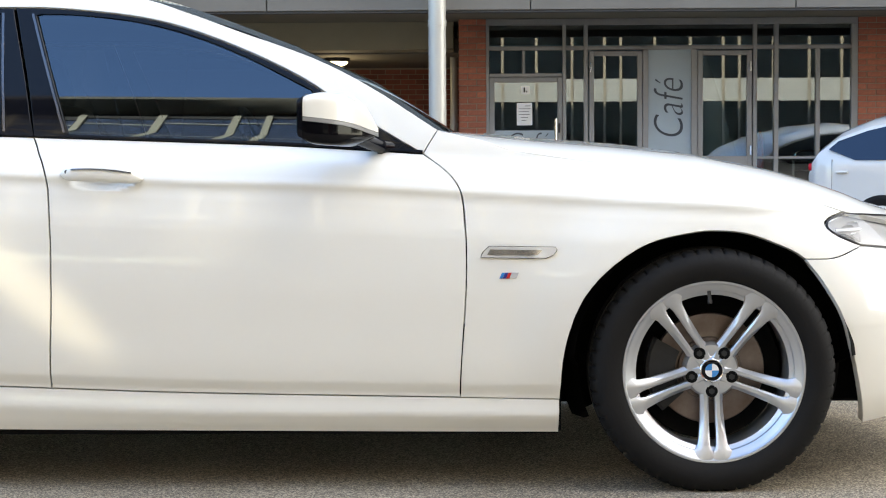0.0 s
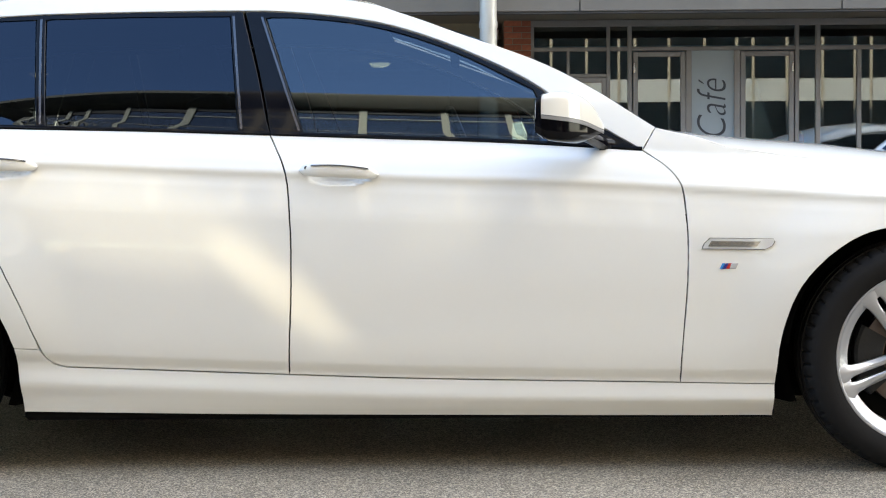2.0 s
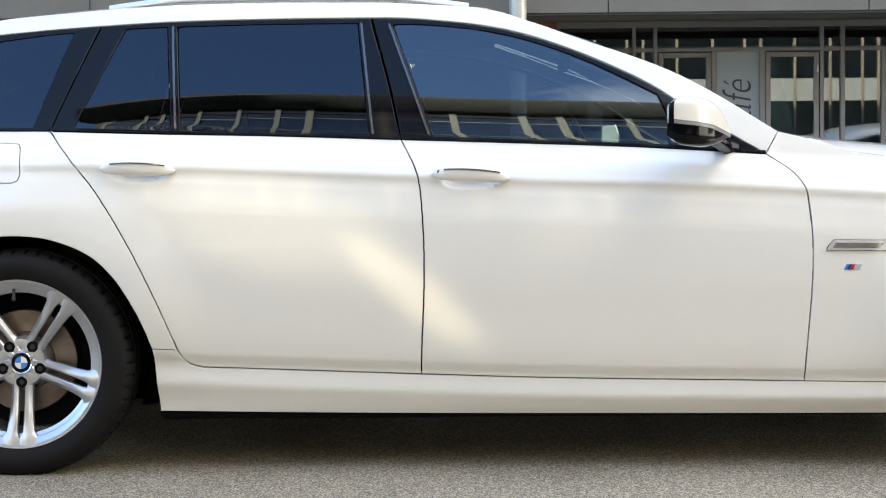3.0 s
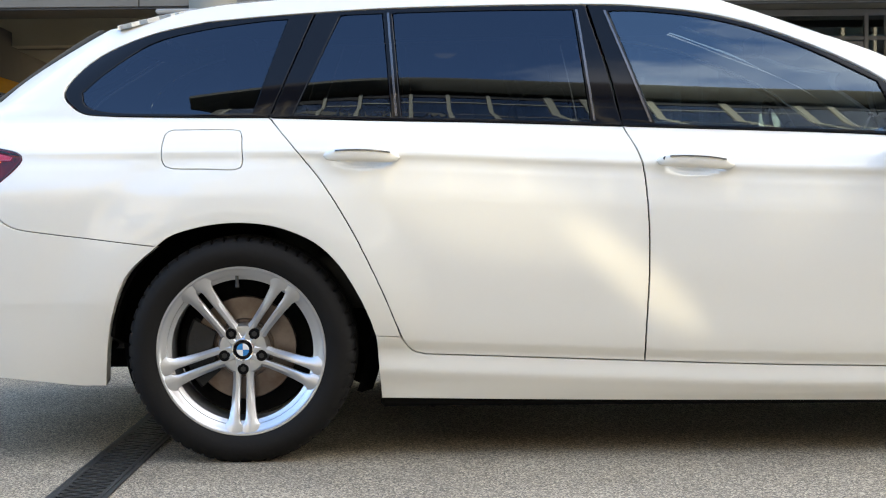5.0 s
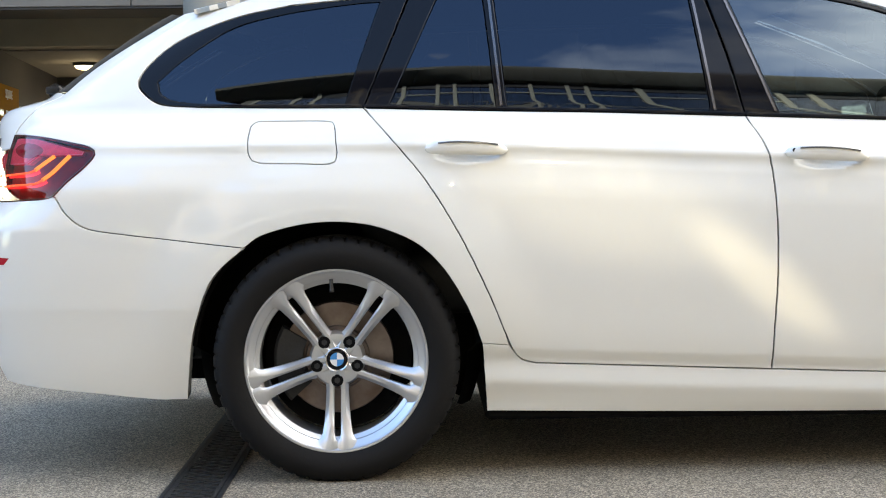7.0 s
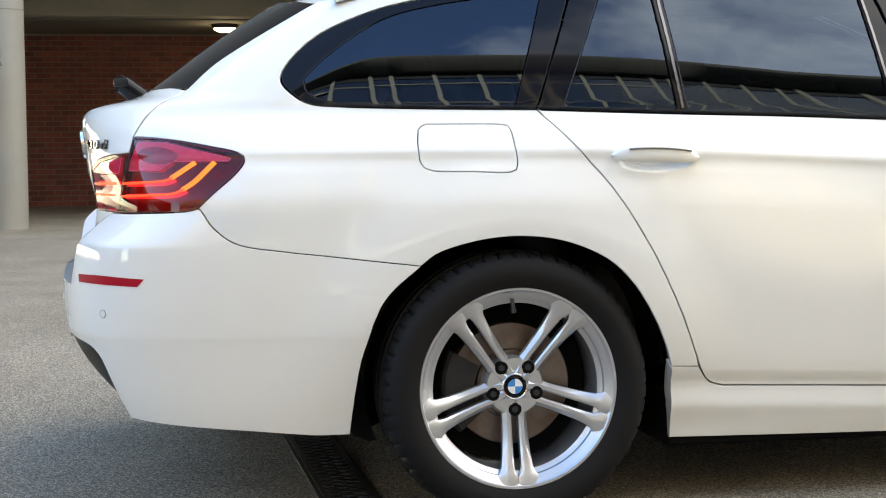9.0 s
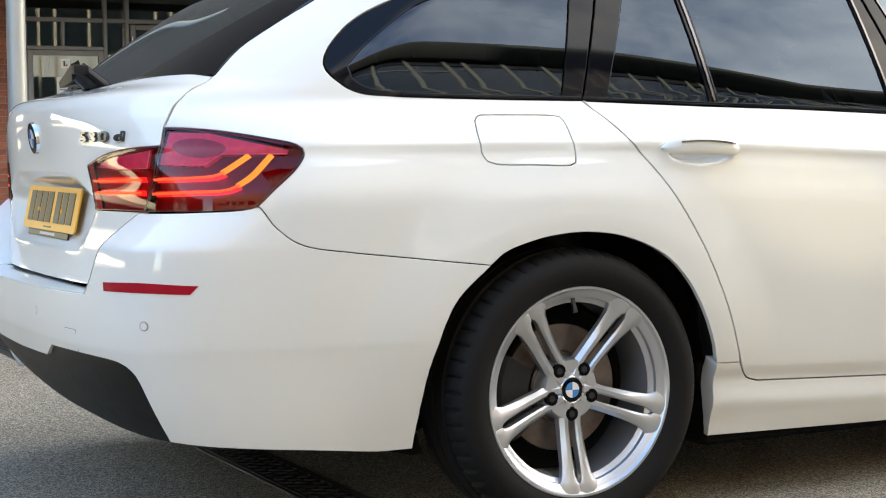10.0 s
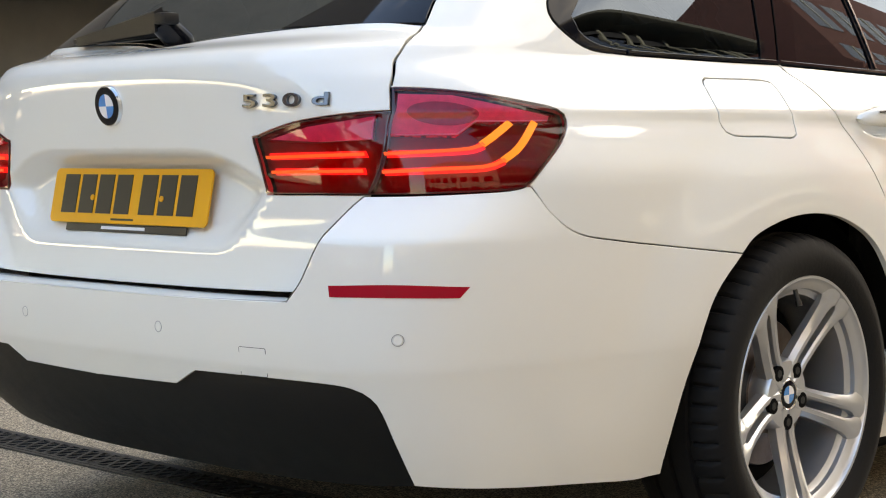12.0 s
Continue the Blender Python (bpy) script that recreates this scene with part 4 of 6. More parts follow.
panel("bonnet", hood_skin, loop([(2.235, 0.0), (2.6, 0.0), (3.3, 0.0), (3.66, 0.0)], [(3.66, 0.0), (3.68, 1.0)], [(3.68, 1.0), (2.36, 1.0)], [(2.36, 1.0), (2.33, 0.6), (2.235, 0.0)]), PAINT, car, "white bonnet", whole=False, gap=0.002, step=0.03)
panel("bonnet", hood_skin, loop([(2.235, 0.0), (2.6, 0.0), (3.3, 0.0), (3.66, 0.0)], [(3.66, 0.0), (3.68, 1.0)], [(3.68, 1.0), (2.36, 1.0)], [(2.36, 1.0), (2.33, 0.6), (2.235, 0.0)]), PAINT, car, "white bonnet", side=-1, gap=0.002, step=0.03)
NQ = lambda *p: onto(nose, p)
front_cover = panel("front_bumper", nose, loop(NQ((3.215, 0.628), (3.30, 0.630), (3.384, 0.659)), [NQ((3.384, 0.659))[0], (-0.45, 0.63), (-0.75, 0.63), (-1.0, 0.63)], [(-1.0, 0.63), (-1.0, 0.20)], [(-1.0, 0.20), (-0.5, 0.19)] + NQ((3.40, 0.165)),
                                               NQ((3.40, 0.165), (3.384, 0.247), (3.353, 0.365), (3.316, 0.475), (3.261, 0.567), (3.215, 0.628))), PAINT, car, "white front bumper", whole=True, centre=-1.0, gap=0.0012, depth=0.02)
panel("grille", nose, loop([(-0.80, 0.60), (-1.0, 0.60)], [(-1.0, 0.60), (-1.0, 0.72)], [(-1.0, 0.72), (-0.82, 0.715)], [(-0.82, 0.715), (-0.80, 0.60)]), BLACK, front_cover, "black grille", whole=True, centre=-1.0, lift=0.004)


def head_lamp(s):
    line = loop(NQ((3.345, 0.750), (3.297, 0.735), (3.282, 0.718), (3.304, 0.695), (3.384, 0.660)), [NQ((3.384, 0.660))[0], (-0.45, 0.635), (-0.70, 0.635)], [(-0.70, 0.635), (-0.72, 0.70)], [(-0.72, 0.70), (-0.45, 0.735)] + NQ((3.345, 0.750)))
    lamp = panel("head_lamp", nose, line, CLEAR_LENS, car, "clear headlamp", gap=0.002, depth=0.01, side=s)
    panel("lamp_housing", nose, [tuple(v) for v in inset(line, 0.002)], VENT, lamp, "bright reflector", lift=-0.018, gap=0.0, depth=0.02, side=s)
    ribbon("lamp_edge", nose, line, 0.0008, 0.0040, BLACK, lamp, "black lamp seal", 0.0012, s)
    for name, pts, mat, lift, label in (("light_guide", ((3.318, 0.702), (3.395, 0.705), (3.395, 0.712), (3.318, 0.709)), SATIN, -0.007, "bright light guide"),
                                        ("lamp_shade", ((3.322, 0.696), (3.380, 0.668), (3.372, 0.688), (3.345, 0.699)), IRON, -0.012, "dark inner shade"),
                                        ("inner_bowl", ((3.340, 0.714), (3.362, 0.728), (3.395, 0.730), (3.395, 0.714)), CHROME, -0.010, "chrome inner bowl"),
                                        ("inner_bowl", ((3.362, 0.694), (3.395, 0.676), (3.395, 0.698), (3.370, 0.700)), CHROME, -0.010, "chrome inner bowl")):
        pts = NQ(*pts)
        panel(name, nose, loop(*[[a, b] for a, b in zip(pts, pts[1:] + pts[:1])]), mat, lamp, label, lift=lift, gap=0.0, depth=0.004, side=s)


both(head_lamp)


# ---- roof, windscreen and rails ----
def roof_skin(x, v):
    xs = np.asarray(x, float)
    z0 = np.interp(xs, [-0.40, -0.26, -0.07, 0.25, 0.43, 0.73, 1.08, 1.36, 1.51], [1.290, 1.322, 1.350, 1.376, 1.386, 1.392, 1.390, 1.371, 1.326])
    w = flank(xs, z0)
    crown = np.interp(xs, [-0.6, -0.2, 0.5, 1.2, 1.6], [0.045, 0.05, 0.055, 0.05, 0.035])
    u = np.clip(v, 0, 1)
    return np.stack([xs, -w * (1 - u), z0 + crown * (1 - (1 - u) ** 2)], -1)


for s in (1, -1):
    panel("roof", roof_skin, loop([(-0.40, 0.008), (1.36, 0.008)], [(1.36, 0.008), (1.45, 1.0)], [(1.45, 1.0), (-0.40, 1.0)], [(-0.40, 1.0), (-0.40, 0.008)]), PAINT, car, "white roof skin", side=s, gap=0.0, step=0.06)


def screen_skin(t, v):
    """The windscreen: t from its base to the roof, v from the pillar to the middle."""
    t, u = np.asarray(t, float), np.clip(v, 0, 1)
    x = np.interp(t, [0, 0.3, 0.6, 0.85, 1], [2.215, 1.955, 1.70, 1.50, 1.37])
    z = np.interp(t, [0, 0.3, 0.6, 0.85, 1], [0.984, 1.145, 1.257, 1.328, 1.370])
    w = flank(x, z) - 0.004
    return np.stack([x + 0.07 * (1 - (1 - u) ** 2) * (1 - 0.3 * t), -w * (1 - u), z + 0.03 * u * t], -1)


for s in (1, -1):
    panel("windscreen", screen_skin, loop([(0.0, 0.03), (1.0, 0.03)], [(1.0, 0.03), (1.0, 1.0)], [(1.0, 1.0), (0.0, 1.0)], [(0.0, 1.0), (0.0, 0.03)]), WINDOW, car, "laminated windscreen", side=s, gap=0.0, depth=0.004, step=0.06, rim=False)


def spoiler_skin(x, v):
    xs, u = np.asarray(x, float), np.clip(v, 0, 1)
    z = np.interp(xs, [-0.62, -0.567, -0.48, -0.40, -0.30], [1.303, 1.313, 1.327, 1.337, 1.347]) - 0.045 * (1 - u) ** 2
    w = np.interp(xs, [-0.62, -0.40, -0.30], [0.50, 0.585, 0.60])
    return np.stack([xs + 0.085 * ease(-xs, 0.34, 0.60) + 0.13 * (1 - u) ** 4, -w * (1 - u), z], -1)


for s in (1, -1):
    panel("roof_spoiler", spoiler_skin, loop([(-0.60, 0.0), (-0.60, 1.0)], [(-0.60, 1.0), (-0.44, 1.0)], [(-0.44, 1.0), (-0.44, 0.0)], [(-0.44, 0.0), (-0.60, 0.0)]), PAINT, tailgate, "white roof spoiler", side=s, gap=0.0, depth=0.03, step=0.05)
    pts = []
    for k in range(41):
        t = k / 40
        x = 0.22 + 1.10 * t
        base = roof_skin(np.array([x]), np.array([0.06]))[0]
        pts.append((x, s * base[1], base[2] + 0.001 + 0.016 * min(1, 5 * t, 5 * (1 - t))))
    raw("roof_rail", [(x, y + 0.013 * math.cos(a), z + 0.010 * math.sin(a)) for x, y, z in pts for a in np.linspace(0, 2 * math.pi, 13)[:-1]],
        [(12 * i + k, 12 * i + (k + 1) % 12, 12 * i + 12 + (k + 1) % 12, 12 * i + 12 + k) for i in range(40) for k in range(12)], SATIN, car, "satin roof rail")
block("stop_lamp", -0.520, -0.500, -0.16, 0.16, 1.282, 1.298, REFLECTOR, tailgate, "high-level stop lamp", 0.004)


# ---- wheels ----
def wheel(x, y_lip, turn, label):
    """A wheel with its outer face towards -y: tyre, rim with five pairs of spokes, cap, bolts, valve, brake."""
    w = thing("wheel", "", "")
    w.parent = car
    w["label"] = label
    P = lambda r, d: (r, y_lip + d)

    def tread(s, k, r, d):
        notch = s % 6 == 0
        if k in (7, 8, 9) and notch:
            r -= 0.007
        return r, d
    revolve("tyre", [P(0.232, 0.035), P(0.239, 0.006), P(0.244, 0.0), P(0.262, -0.010), P(0.283, -0.0155), P(0.302, -0.012), P(0.318, -0.002), P(0.3265, 0.012), P(0.3315, 0.030), P(0.3325, 0.050), P(0.3255, 0.052), P(0.3255, 0.060), P(0.3335, 0.062), P(0.334, 0.098), P(0.3265, 0.100), P(0.3265, 0.109), P(0.334, 0.111), P(0.3335, 0.148), P(0.326, 0.150), P(0.326, 0.158), P(0.332, 0.160), P(0.329, 0.190), P(0.316, 0.210), P(0.29, 0.222), P(0.245, 0.215), P(0.232, 0.20)], RUBBER, w, "black tyre with worn tread", 330, shift=tread)
    revolve("rim", [P(0.2465, 0.006), P(0.2475, 0.0), P(0.2455, -0.003), P(0.2405, -0.002), P(0.2365, 0.004), P(0.232, 0.007), P(0.224, 0.012), P(0.2195, 0.016), P(0.2185, 0.026), P(0.214, 0.030), P(0.207, 0.034), P(0.2055, 0.06), P(0.208, 0.13), P(0.215, 0.20), P(0.232, 0.205)], ALLOY, w, "silver alloy rim", 160)
    for pair in range(5):
        for hand in (-1, 1):
            ang = radians(-90 + 72 * pair + turn)
            ct, st = math.cos(ang), math.sin(ang)
            stations = [(0.030, 0.013, 0.040, 0.018, 0.030), (0.055, 0.0195, 0.043, 0.0125, 0.030), (0.085, 0.0195, 0.040, 0.0105, 0.030), (0.125, 0.0205, 0.031, 0.0115, 0.028), (0.165, 0.0222, 0.020, 0.0130, 0.026), (0.196, 0.0244, 0.011, 0.0154, 0.024), (0.210, 0.0262, 0.0065, 0.0200, 0.020), (0.217, 0.0276, 0.0045, 0.0272, 0.018), (0.238, 0.0315, 0.0005, 0.0318, 0.016)]
            verts, faces = [], []
            for r, off, d, half, thick in stations:
                mids = off * hand
                for a, b in ((-half, thick), (-half, 0.0045), (-half * 0.62, 0.0), (half * 0.15, 0.0), (half, 0.0100), (half, thick)):
                    u, v = r, mids + a * hand
                    verts.append((u * ct - v * st, y_lip + d + b, u * st + v * ct))
            n = 6
            for i in range(len(stations) - 1):
                for k in range(n):
                    faces.append((i * n + k, i * n + (k + 1) % n, (i + 1) * n + (k + 1) % n, (i + 1) * n + k))
            faces += [tuple(range(n)), tuple(range((len(stations) - 1) * n, len(stations) * n))]
            data = bpy.data.meshes.new("spoke")
            data.from_pydata(verts, [], faces)
            bm = bmesh.new()
            bm.from_mesh(data)
            part("spoke", bm, ALLOY, w)
    revolve("hub_face", [P(0.0, 0.050), P(0.030, 0.047), P(0.040, 0.0435), P(0.060, 0.0425), P(0.069, 0.0445), P(0.074, 0.052), P(0.076, 0.066), P(0.076, 0.09)], ALLOY, w, "", 60)
    cap = revolve("centre_cap", [P(0.0, 0.0405), P(0.0255, 0.0410), P(0.0295, 0.0425), P(0.0305, 0.050)], BLACK, w, "round centre cap", 48)
    revolve("cap_ring", [P(0.0285, 0.0408), P(0.0310, 0.0395), P(0.0335, 0.0415), P(0.0335, 0.050)], CHROME, cap, "bright ring", 48)
    for k in range(4):
        a0 = radians(90 * k)
        pts = [(0, 0)] + [(0.0185 * math.cos(a0 + t), 0.0185 * math.sin(a0 + t)) for t in np.linspace(0, math.pi / 2, 9)]
        raw("cap_quarter", [(a, y_lip + 0.0398, b) for a, b in pts] + [(a, y_lip + 0.043, b) for a, b in pts], [tuple(range(10))] + [(i, (i + 1) % 10, (i + 1) % 10 + 10, i + 10) for i in range(10)], BLUE if k % 2 == 1 else WHITE, cap, "blue enamel" if k % 2 == 1 else "white enamel", smooth=False)
    for k in range(5):
        a = radians(-90 + 72 * k + turn)
        bm = bmesh.new()
        rod(bm, (0.057 * math.cos(a), y_lip + 0.0418, 0.057 * math.sin(a)), (0.057 * math.cos(a), y_lip + 0.070, 0.057 * math.sin(a)), 0.0165, 20)
        part("bolt_hole", bm, LINER, w, "dark bolt recess")
        bm = bmesh.new()
        rod(bm, (0.057 * math.cos(a), y_lip + 0.0408, 0.057 * math.sin(a)), (0.057 * math.cos(a), y_lip + 0.06, 0.057 * math.sin(a)), 0.0085, 6)
        part("wheel_bolt", bm, IRON, w, "dull wheel bolt")
    bm = bmesh.new()
    a = radians(93 + turn)
    rod(bm, (0.218 * math.cos(a), y_lip + 0.02, 0.218 * math.sin(a)), (0.190 * math.cos(a), y_lip + 0.012, 0.190 * math.sin(a)), 0.005, 10)
    rod(bm, (0.196 * math.cos(a), y_lip + 0.0135, 0.196 * math.sin(a)), (0.185 * math.cos(a), y_lip + 0.0105, 0.185 * math.sin(a)), 0.0065, 10)
    part("valve", bm, INK, w, "black valve cap")
    revolve("brake_disc", [P(0.06, 0.092), P(0.085, 0.088), P(0.088, 0.098), P(0.100, 0.100), P(0.150, 0.100), P(0.152, 0.103), P(0.152, 0.125), P(0.10, 0.13)], DISC, w, "rust-tinged brake disc", 72)
    verts, faces = [], []
    for k in range(15):
        a = radians(150 + 72 * k / 14)
        for r, d in ((0.095, 0.082), (0.166, 0.082), (0.174, 0.090), (0.174, 0.15), (0.095, 0.15)):
            verts.append((r * math.cos(a), y_lip + d, r * math.sin(a)))
    for k in range(14):
        faces += [(5 * k + j, 5 * k + (j + 1) % 5, 5 * k + 5 + (j + 1) % 5, 5 * k + 5 + j) for j in range(5)]
    faces += [(0, 1, 2, 3, 4), (70, 71, 72, 73, 74)]
    raw("brake_caliper", verts, faces, IRON, w, "dark brake caliper")
    revolve("backing_plate", [P(0.0, 0.14), P(0.20, 0.14), P(0.205, 0.17)], LINER, w, "", 40)
    w.location = (x, 0, HUB_Z)
    return w


for x, lip in ((AXLES[0], -0.922), (AXLES[1], -0.910)):
    near_wheel = wheel(x, lip, 0.0, "silver five-double-spoke alloy wheel")
    copy_thing(near_wheel, pose(x, 0, HUB_Z, 0, 0, 180))

# wheel wells, underbody and inner shell
for x in AXLES:
    for s in (1, -1):
        verts, faces = [], []
        for k in range(41):
            a = radians(-24 + 228 * k / 40)
            for r, y in ((0.376, 0.885), (0.392, 0.86), (0.40, 0.62), (0.05, 0.60)):
                tuck = 0.14 if y > 0.8 and math.sin(a) < 0 else 0.0
                verts.append((x + (r - 0.15 * tuck) * math.cos(a), -s * (y - tuck), 0.335 + r * math.sin(a)))
        for k in range(40):
            faces += [(4 * k + j, 4 * k + j + 1, 4 * k + j + 5, 4 * k + j + 4) for j in range(3)]
        raw("wheel_arch_liner", verts, faces, LINER, car, "black felt wheel-arch liner")
for x0, x1, y1, z0, z1 in ((0.40, 2.56, 0.85, 0.15, 0.30), (-0.72, 0.40, 0.58, 0.24, 0.34), (2.56, 3.45, 0.58, 0.20, 0.34)):
    block("underbody", x0, x1, -y1, y1, z0, z1, LINER, car, "dark underbody", 0.01)
for s in (1, -1):
    block("door_lining", 0.42, 2.22, -s * 0.80, -s * 0.77, 0.25, 0.93, LEATHER, car, "black door lining", 0.008)
    block("boot_lining", -0.60, 0.40, -s * 0.60, -s * 0.58, 0.30, 0.98, LEATHER, car, "dark boot lining", 0.008)
block("under_tray", -0.74, -0.42, -0.62, 0.62, 0.300, 0.325, LINER, car, "dark under-tray", 0.01)
block("bulkhead", 2.20, 2.25, -0.78, 0.78, 0.25, 0.93, LINER, car)
block("tail_panel", -0.84, -0.80, -0.40, 0.40, 0.30, 0.97, LINER, car)
block("engine_cover", 2.30, 3.50, -0.55, 0.55, 0.40, 0.70, LINER, car)
block("dashboard", 1.72, 2.24, -0.74, 0.74, 0.70, 0.94, LEATHER, car, "black dashboard", 0.05, 3)
block("load_floor", -0.86, 0.35, -0.58, 0.58, 0.55, 0.60, LEATHER, car, "dark boot floor")
block("headliner", -0.30, 1.42, -0.54, 0.54, 1.335, 1.35, CLOTH, car, "pale headliner", 0.005)


def seat(x, y, wide, rear=False):
    bm = bmesh.new()
    box(bm, x - 0.25, x + 0.27, y - wide / 2, y + wide / 2, 0.42, 0.60, 0.05, 3)
    part("seat_cushion", bm, LEATHER, car, "black leather seat cushion")
    bm = bmesh.new()
    box(bm, -0.07, 0.07, y - wide / 2, y + wide / 2, 0.0, 0.60, 0.05, 3)
    bmesh.ops.transform(bm, matrix=pose(x - 0.26, 0, 0.52, 0, -17, 0), verts=bm.verts)
    part("seat_back", bm, LEATHER, car, "black leather seat back")
    for dy in ((-wide / 4, wide / 4) if rear else (0,)):
        bm = bmesh.new()
        box(bm, -0.05, 0.05, y + dy - 0.13, y + dy + 0.13, 0.60, 0.78, 0.04, 3)
        bmesh.ops.transform(bm, matrix=pose(x - 0.26, 0, 0.52, 0, -17, 0), verts=bm.verts)
        part("headrest", bm, LEATHER, car, "padded headrest")


seat(1.32, -0.37, 0.52)
seat(1.32, 0.37, 0.52)
seat(0.42, 0.0, 1.30, True)
steer = bmesh.new()
for k in range(32):
    a, b = radians(360 * k / 32), radians(360 * (k + 1) / 32)
    rod(steer, (0, 0.185 * math.cos(a), 0.185 * math.sin(a)), (0, 0.185 * math.cos(b), 0.185 * math.sin(b)), 0.016, 8)
box(steer, -0.03, 0.02, -0.08, 0.08, -0.07, 0.06, 0.02, 2)
for a in (180, 0, 270):
    rod(steer, (0, 0, 0), (0, 0.18 * math.cos(radians(a)), 0.18 * math.sin(radians(a))), 0.014, 8)
bmesh.ops.transform(steer, matrix=pose(1.70, -0.37, 0.88, 0, -22, 0), verts=steer.verts)
part("steering_wheel", steer, LEATHER, car, "black leather steering wheel")
block("interior_mirror", 1.63, 1.66, -0.13, 0.11, 1.215, 1.285, PLASTIC, car, "black interior mirror", 0.012, 2)


def door_mirror(s):
    """A painted cap over a black lower shell, both tapering forwards, on a foot at the window corner."""
    top = spline([0, 0.10, 0.30, 0.55, 0.80, 1.0], [1.060, 1.072, 1.077, 1.070, 1.042, 0.985])
    low = spline([0, 0.15, 0.45, 0.75, 1.0], [0.957, 0.940, 0.936, 0.945, 0.966])
    split = spline([0, 0.6, 1.0], [1.014, 1.000, 0.974])
    n, m, y_in = 24, 12, 0.905

    def shell(name, hi, lo, mat, label, t_end=1.0, grow=0.0):
        verts, faces = [], []
        for i in range(n + 1):
            t = t_end * i / n
            a, b = float(top(t)) + grow, float(low(t)) - grow
            mid, half = (a + b) / 2, (a - b) / 2
            wide = 0.175 * (1 - t ** 2.4) + 0.012 + grow
            h0, h1 = float(hi(t)), float(lo(t))
            for j in range(m + 1):
                z = h1 + (h0 - h1) * (0.5 - 0.5 * math.cos(math.pi * j / m))
                e = max(0.0, 1 - abs((z - mid) / half) ** 9) ** (1 / 9)
                verts.append((1.868 + 0.200 * t + 0.36 * wide * (1 - e) * (1 - t), -s * (y_in + wide * e), z))
            verts.append((1.868 + 0.200 * t + 0.36 * wide * (1 - t), -s * y_in, h0))
            verts.append((1.868 + 0.200 * t + 0.36 * wide * (1 - t), -s * y_in, h1))
        r = m + 3
        for i in range(n):
            for j in range(m):
                faces.append((i * r + j, i * r + j + 1, (i + 1) * r + j + 1, (i + 1) * r + j))
            faces.append((i * r + m, i * r + m + 1, (i + 1) * r + m + 1, (i + 1) * r + m))
            faces.append((i * r + m + 1, i * r + m + 2, (i + 1) * r + m + 2, (i + 1) * r + m + 1))
            faces.append((i * r + m + 2, i * r, (i + 1) * r, (i + 1) * r + m + 2))
        faces += [tuple(range(r)), tuple(range(n * r, n * r + r))]
        return raw(name, verts, faces, mat, owner, label)
    owner = thing("door_mirror", "", "")
    owner["label"] = "door mirror with white cap and black lower shell"
    owner.parent = car
    shell("mirror_cap", top, split, PAINT, "white mirror cap")
    shell("mirror_rim", lambda t: top(t) + 0.003, lambda t: low(t) - 0.003, BLACK, "black rim round the glass", 0.07, 0.003)
    shell("repeater", lambda t: split(t) - 0.0012, lambda t: split(t) - 0.011, STEEL, "grey indicator strip")
    shell("mirror_shell", lambda t: split(t) - 0.012, low, material("mirror_black", (0.003, 0.003, 0.004), 0.06, spec=0.16), "gloss black lower shell")
    bm = bmesh.new()
    rod(bm, (2.075, -s * 0.815, 0.935), (2.01, -s * 0.94, 0.960), 0.020, 12, 0.018)
    rod(bm, (2.10, -s * 0.80, 0.932), (2.06, -s * 0.83, 0.936), 0.024, 12, 0.020)
    part("mirror_foot", bm, BLACK, owner, "gloss black foot")
    verts = [(x + d, -s * y, z) for d in (-0.003, 0.004) for x, y, z in ((1.869, 1.073, 0.966), (1.923, 0.922, 0.966), (1.923, 0.922, 1.056), (1.869, 1.073, 1.056))]
    raw("mirror_glass", verts, [(0, 1, 2, 3), (7, 6, 5, 4), (0, 4, 5, 1), (1, 5, 6, 2), (2, 6, 7, 3), (3, 7, 4, 0)], CHROME, owner, "mirror glass")


both(door_mirror)


# ---- tail details: plate, roundel, model letters, wiper ----
def on_tail(y, z, lift=0.0):
    """A place on the tailgate's skin, and its frame: across, up, out."""
    table = np.linspace(-1, 0, 1001)
    p = body(table, np.full_like(table, z))
    k = int(np.argmin(np.abs(p[:, 1] + abs(y))))
    q = np.array([[table[k], z]])
    n = slope(body, q)[0]
    base = Vector(p[k])
    if y > 0:
        base.y, n[1] = -base.y, -n[1]
    out = Vector(n)
    across = Vector((0, 0, 1)).cross(out).normalized()
    up = out.cross(across)
    return Matrix((across, up, out)).transposed().to_4x4(), base + out * lift


def placed(ob, y, z, lift, wide=1.0, tall=1.0):
    r, p = on_tail(y, z, lift)
    ob.matrix_local = Matrix.Translation(p) @ r @ Matrix.Diagonal((wide, tall, 1, 1))


plate = thing("number_plate", "", "")
plate["label"] = "yellow rear number plate with black characters"
plate.parent = tailgate
bm = bmesh.new()
ring = [bm.verts.new((x, y, 0)) for x, y in rounded(0, 0, 0.52, 0.111, 0.012)]
face = bm.faces.new(ring)
up = bmesh.ops.extrude_face_region(bm, geom=[face])
bmesh.ops.translate(bm, vec=(0, 0, 0.004), verts=[v for v in up["geom"] if isinstance(v, bmesh.types.BMVert)])
part("plate_sheet", bm, YELLOW, plate, "reflective yellow sheet", smooth=False)
x = -0.222
for k in range(7):
    block("plate_bar", x, x + 0.050, -0.036, 0.043, 0.004, 0.0055, INK, plate, "black character bar")
    x += 0.061 + (0.022 if k == 3 else 0)
block("dealer_strip", -0.20, 0.20, -0.072, -0.0565, -0.002, 0.002, INK, plate, "black dealer strip", 0.001)
block("strip_bar", -0.075, 0.07, -0.067, -0.061, 0.002, 0.0028, WHITE, plate, "white dealer line")
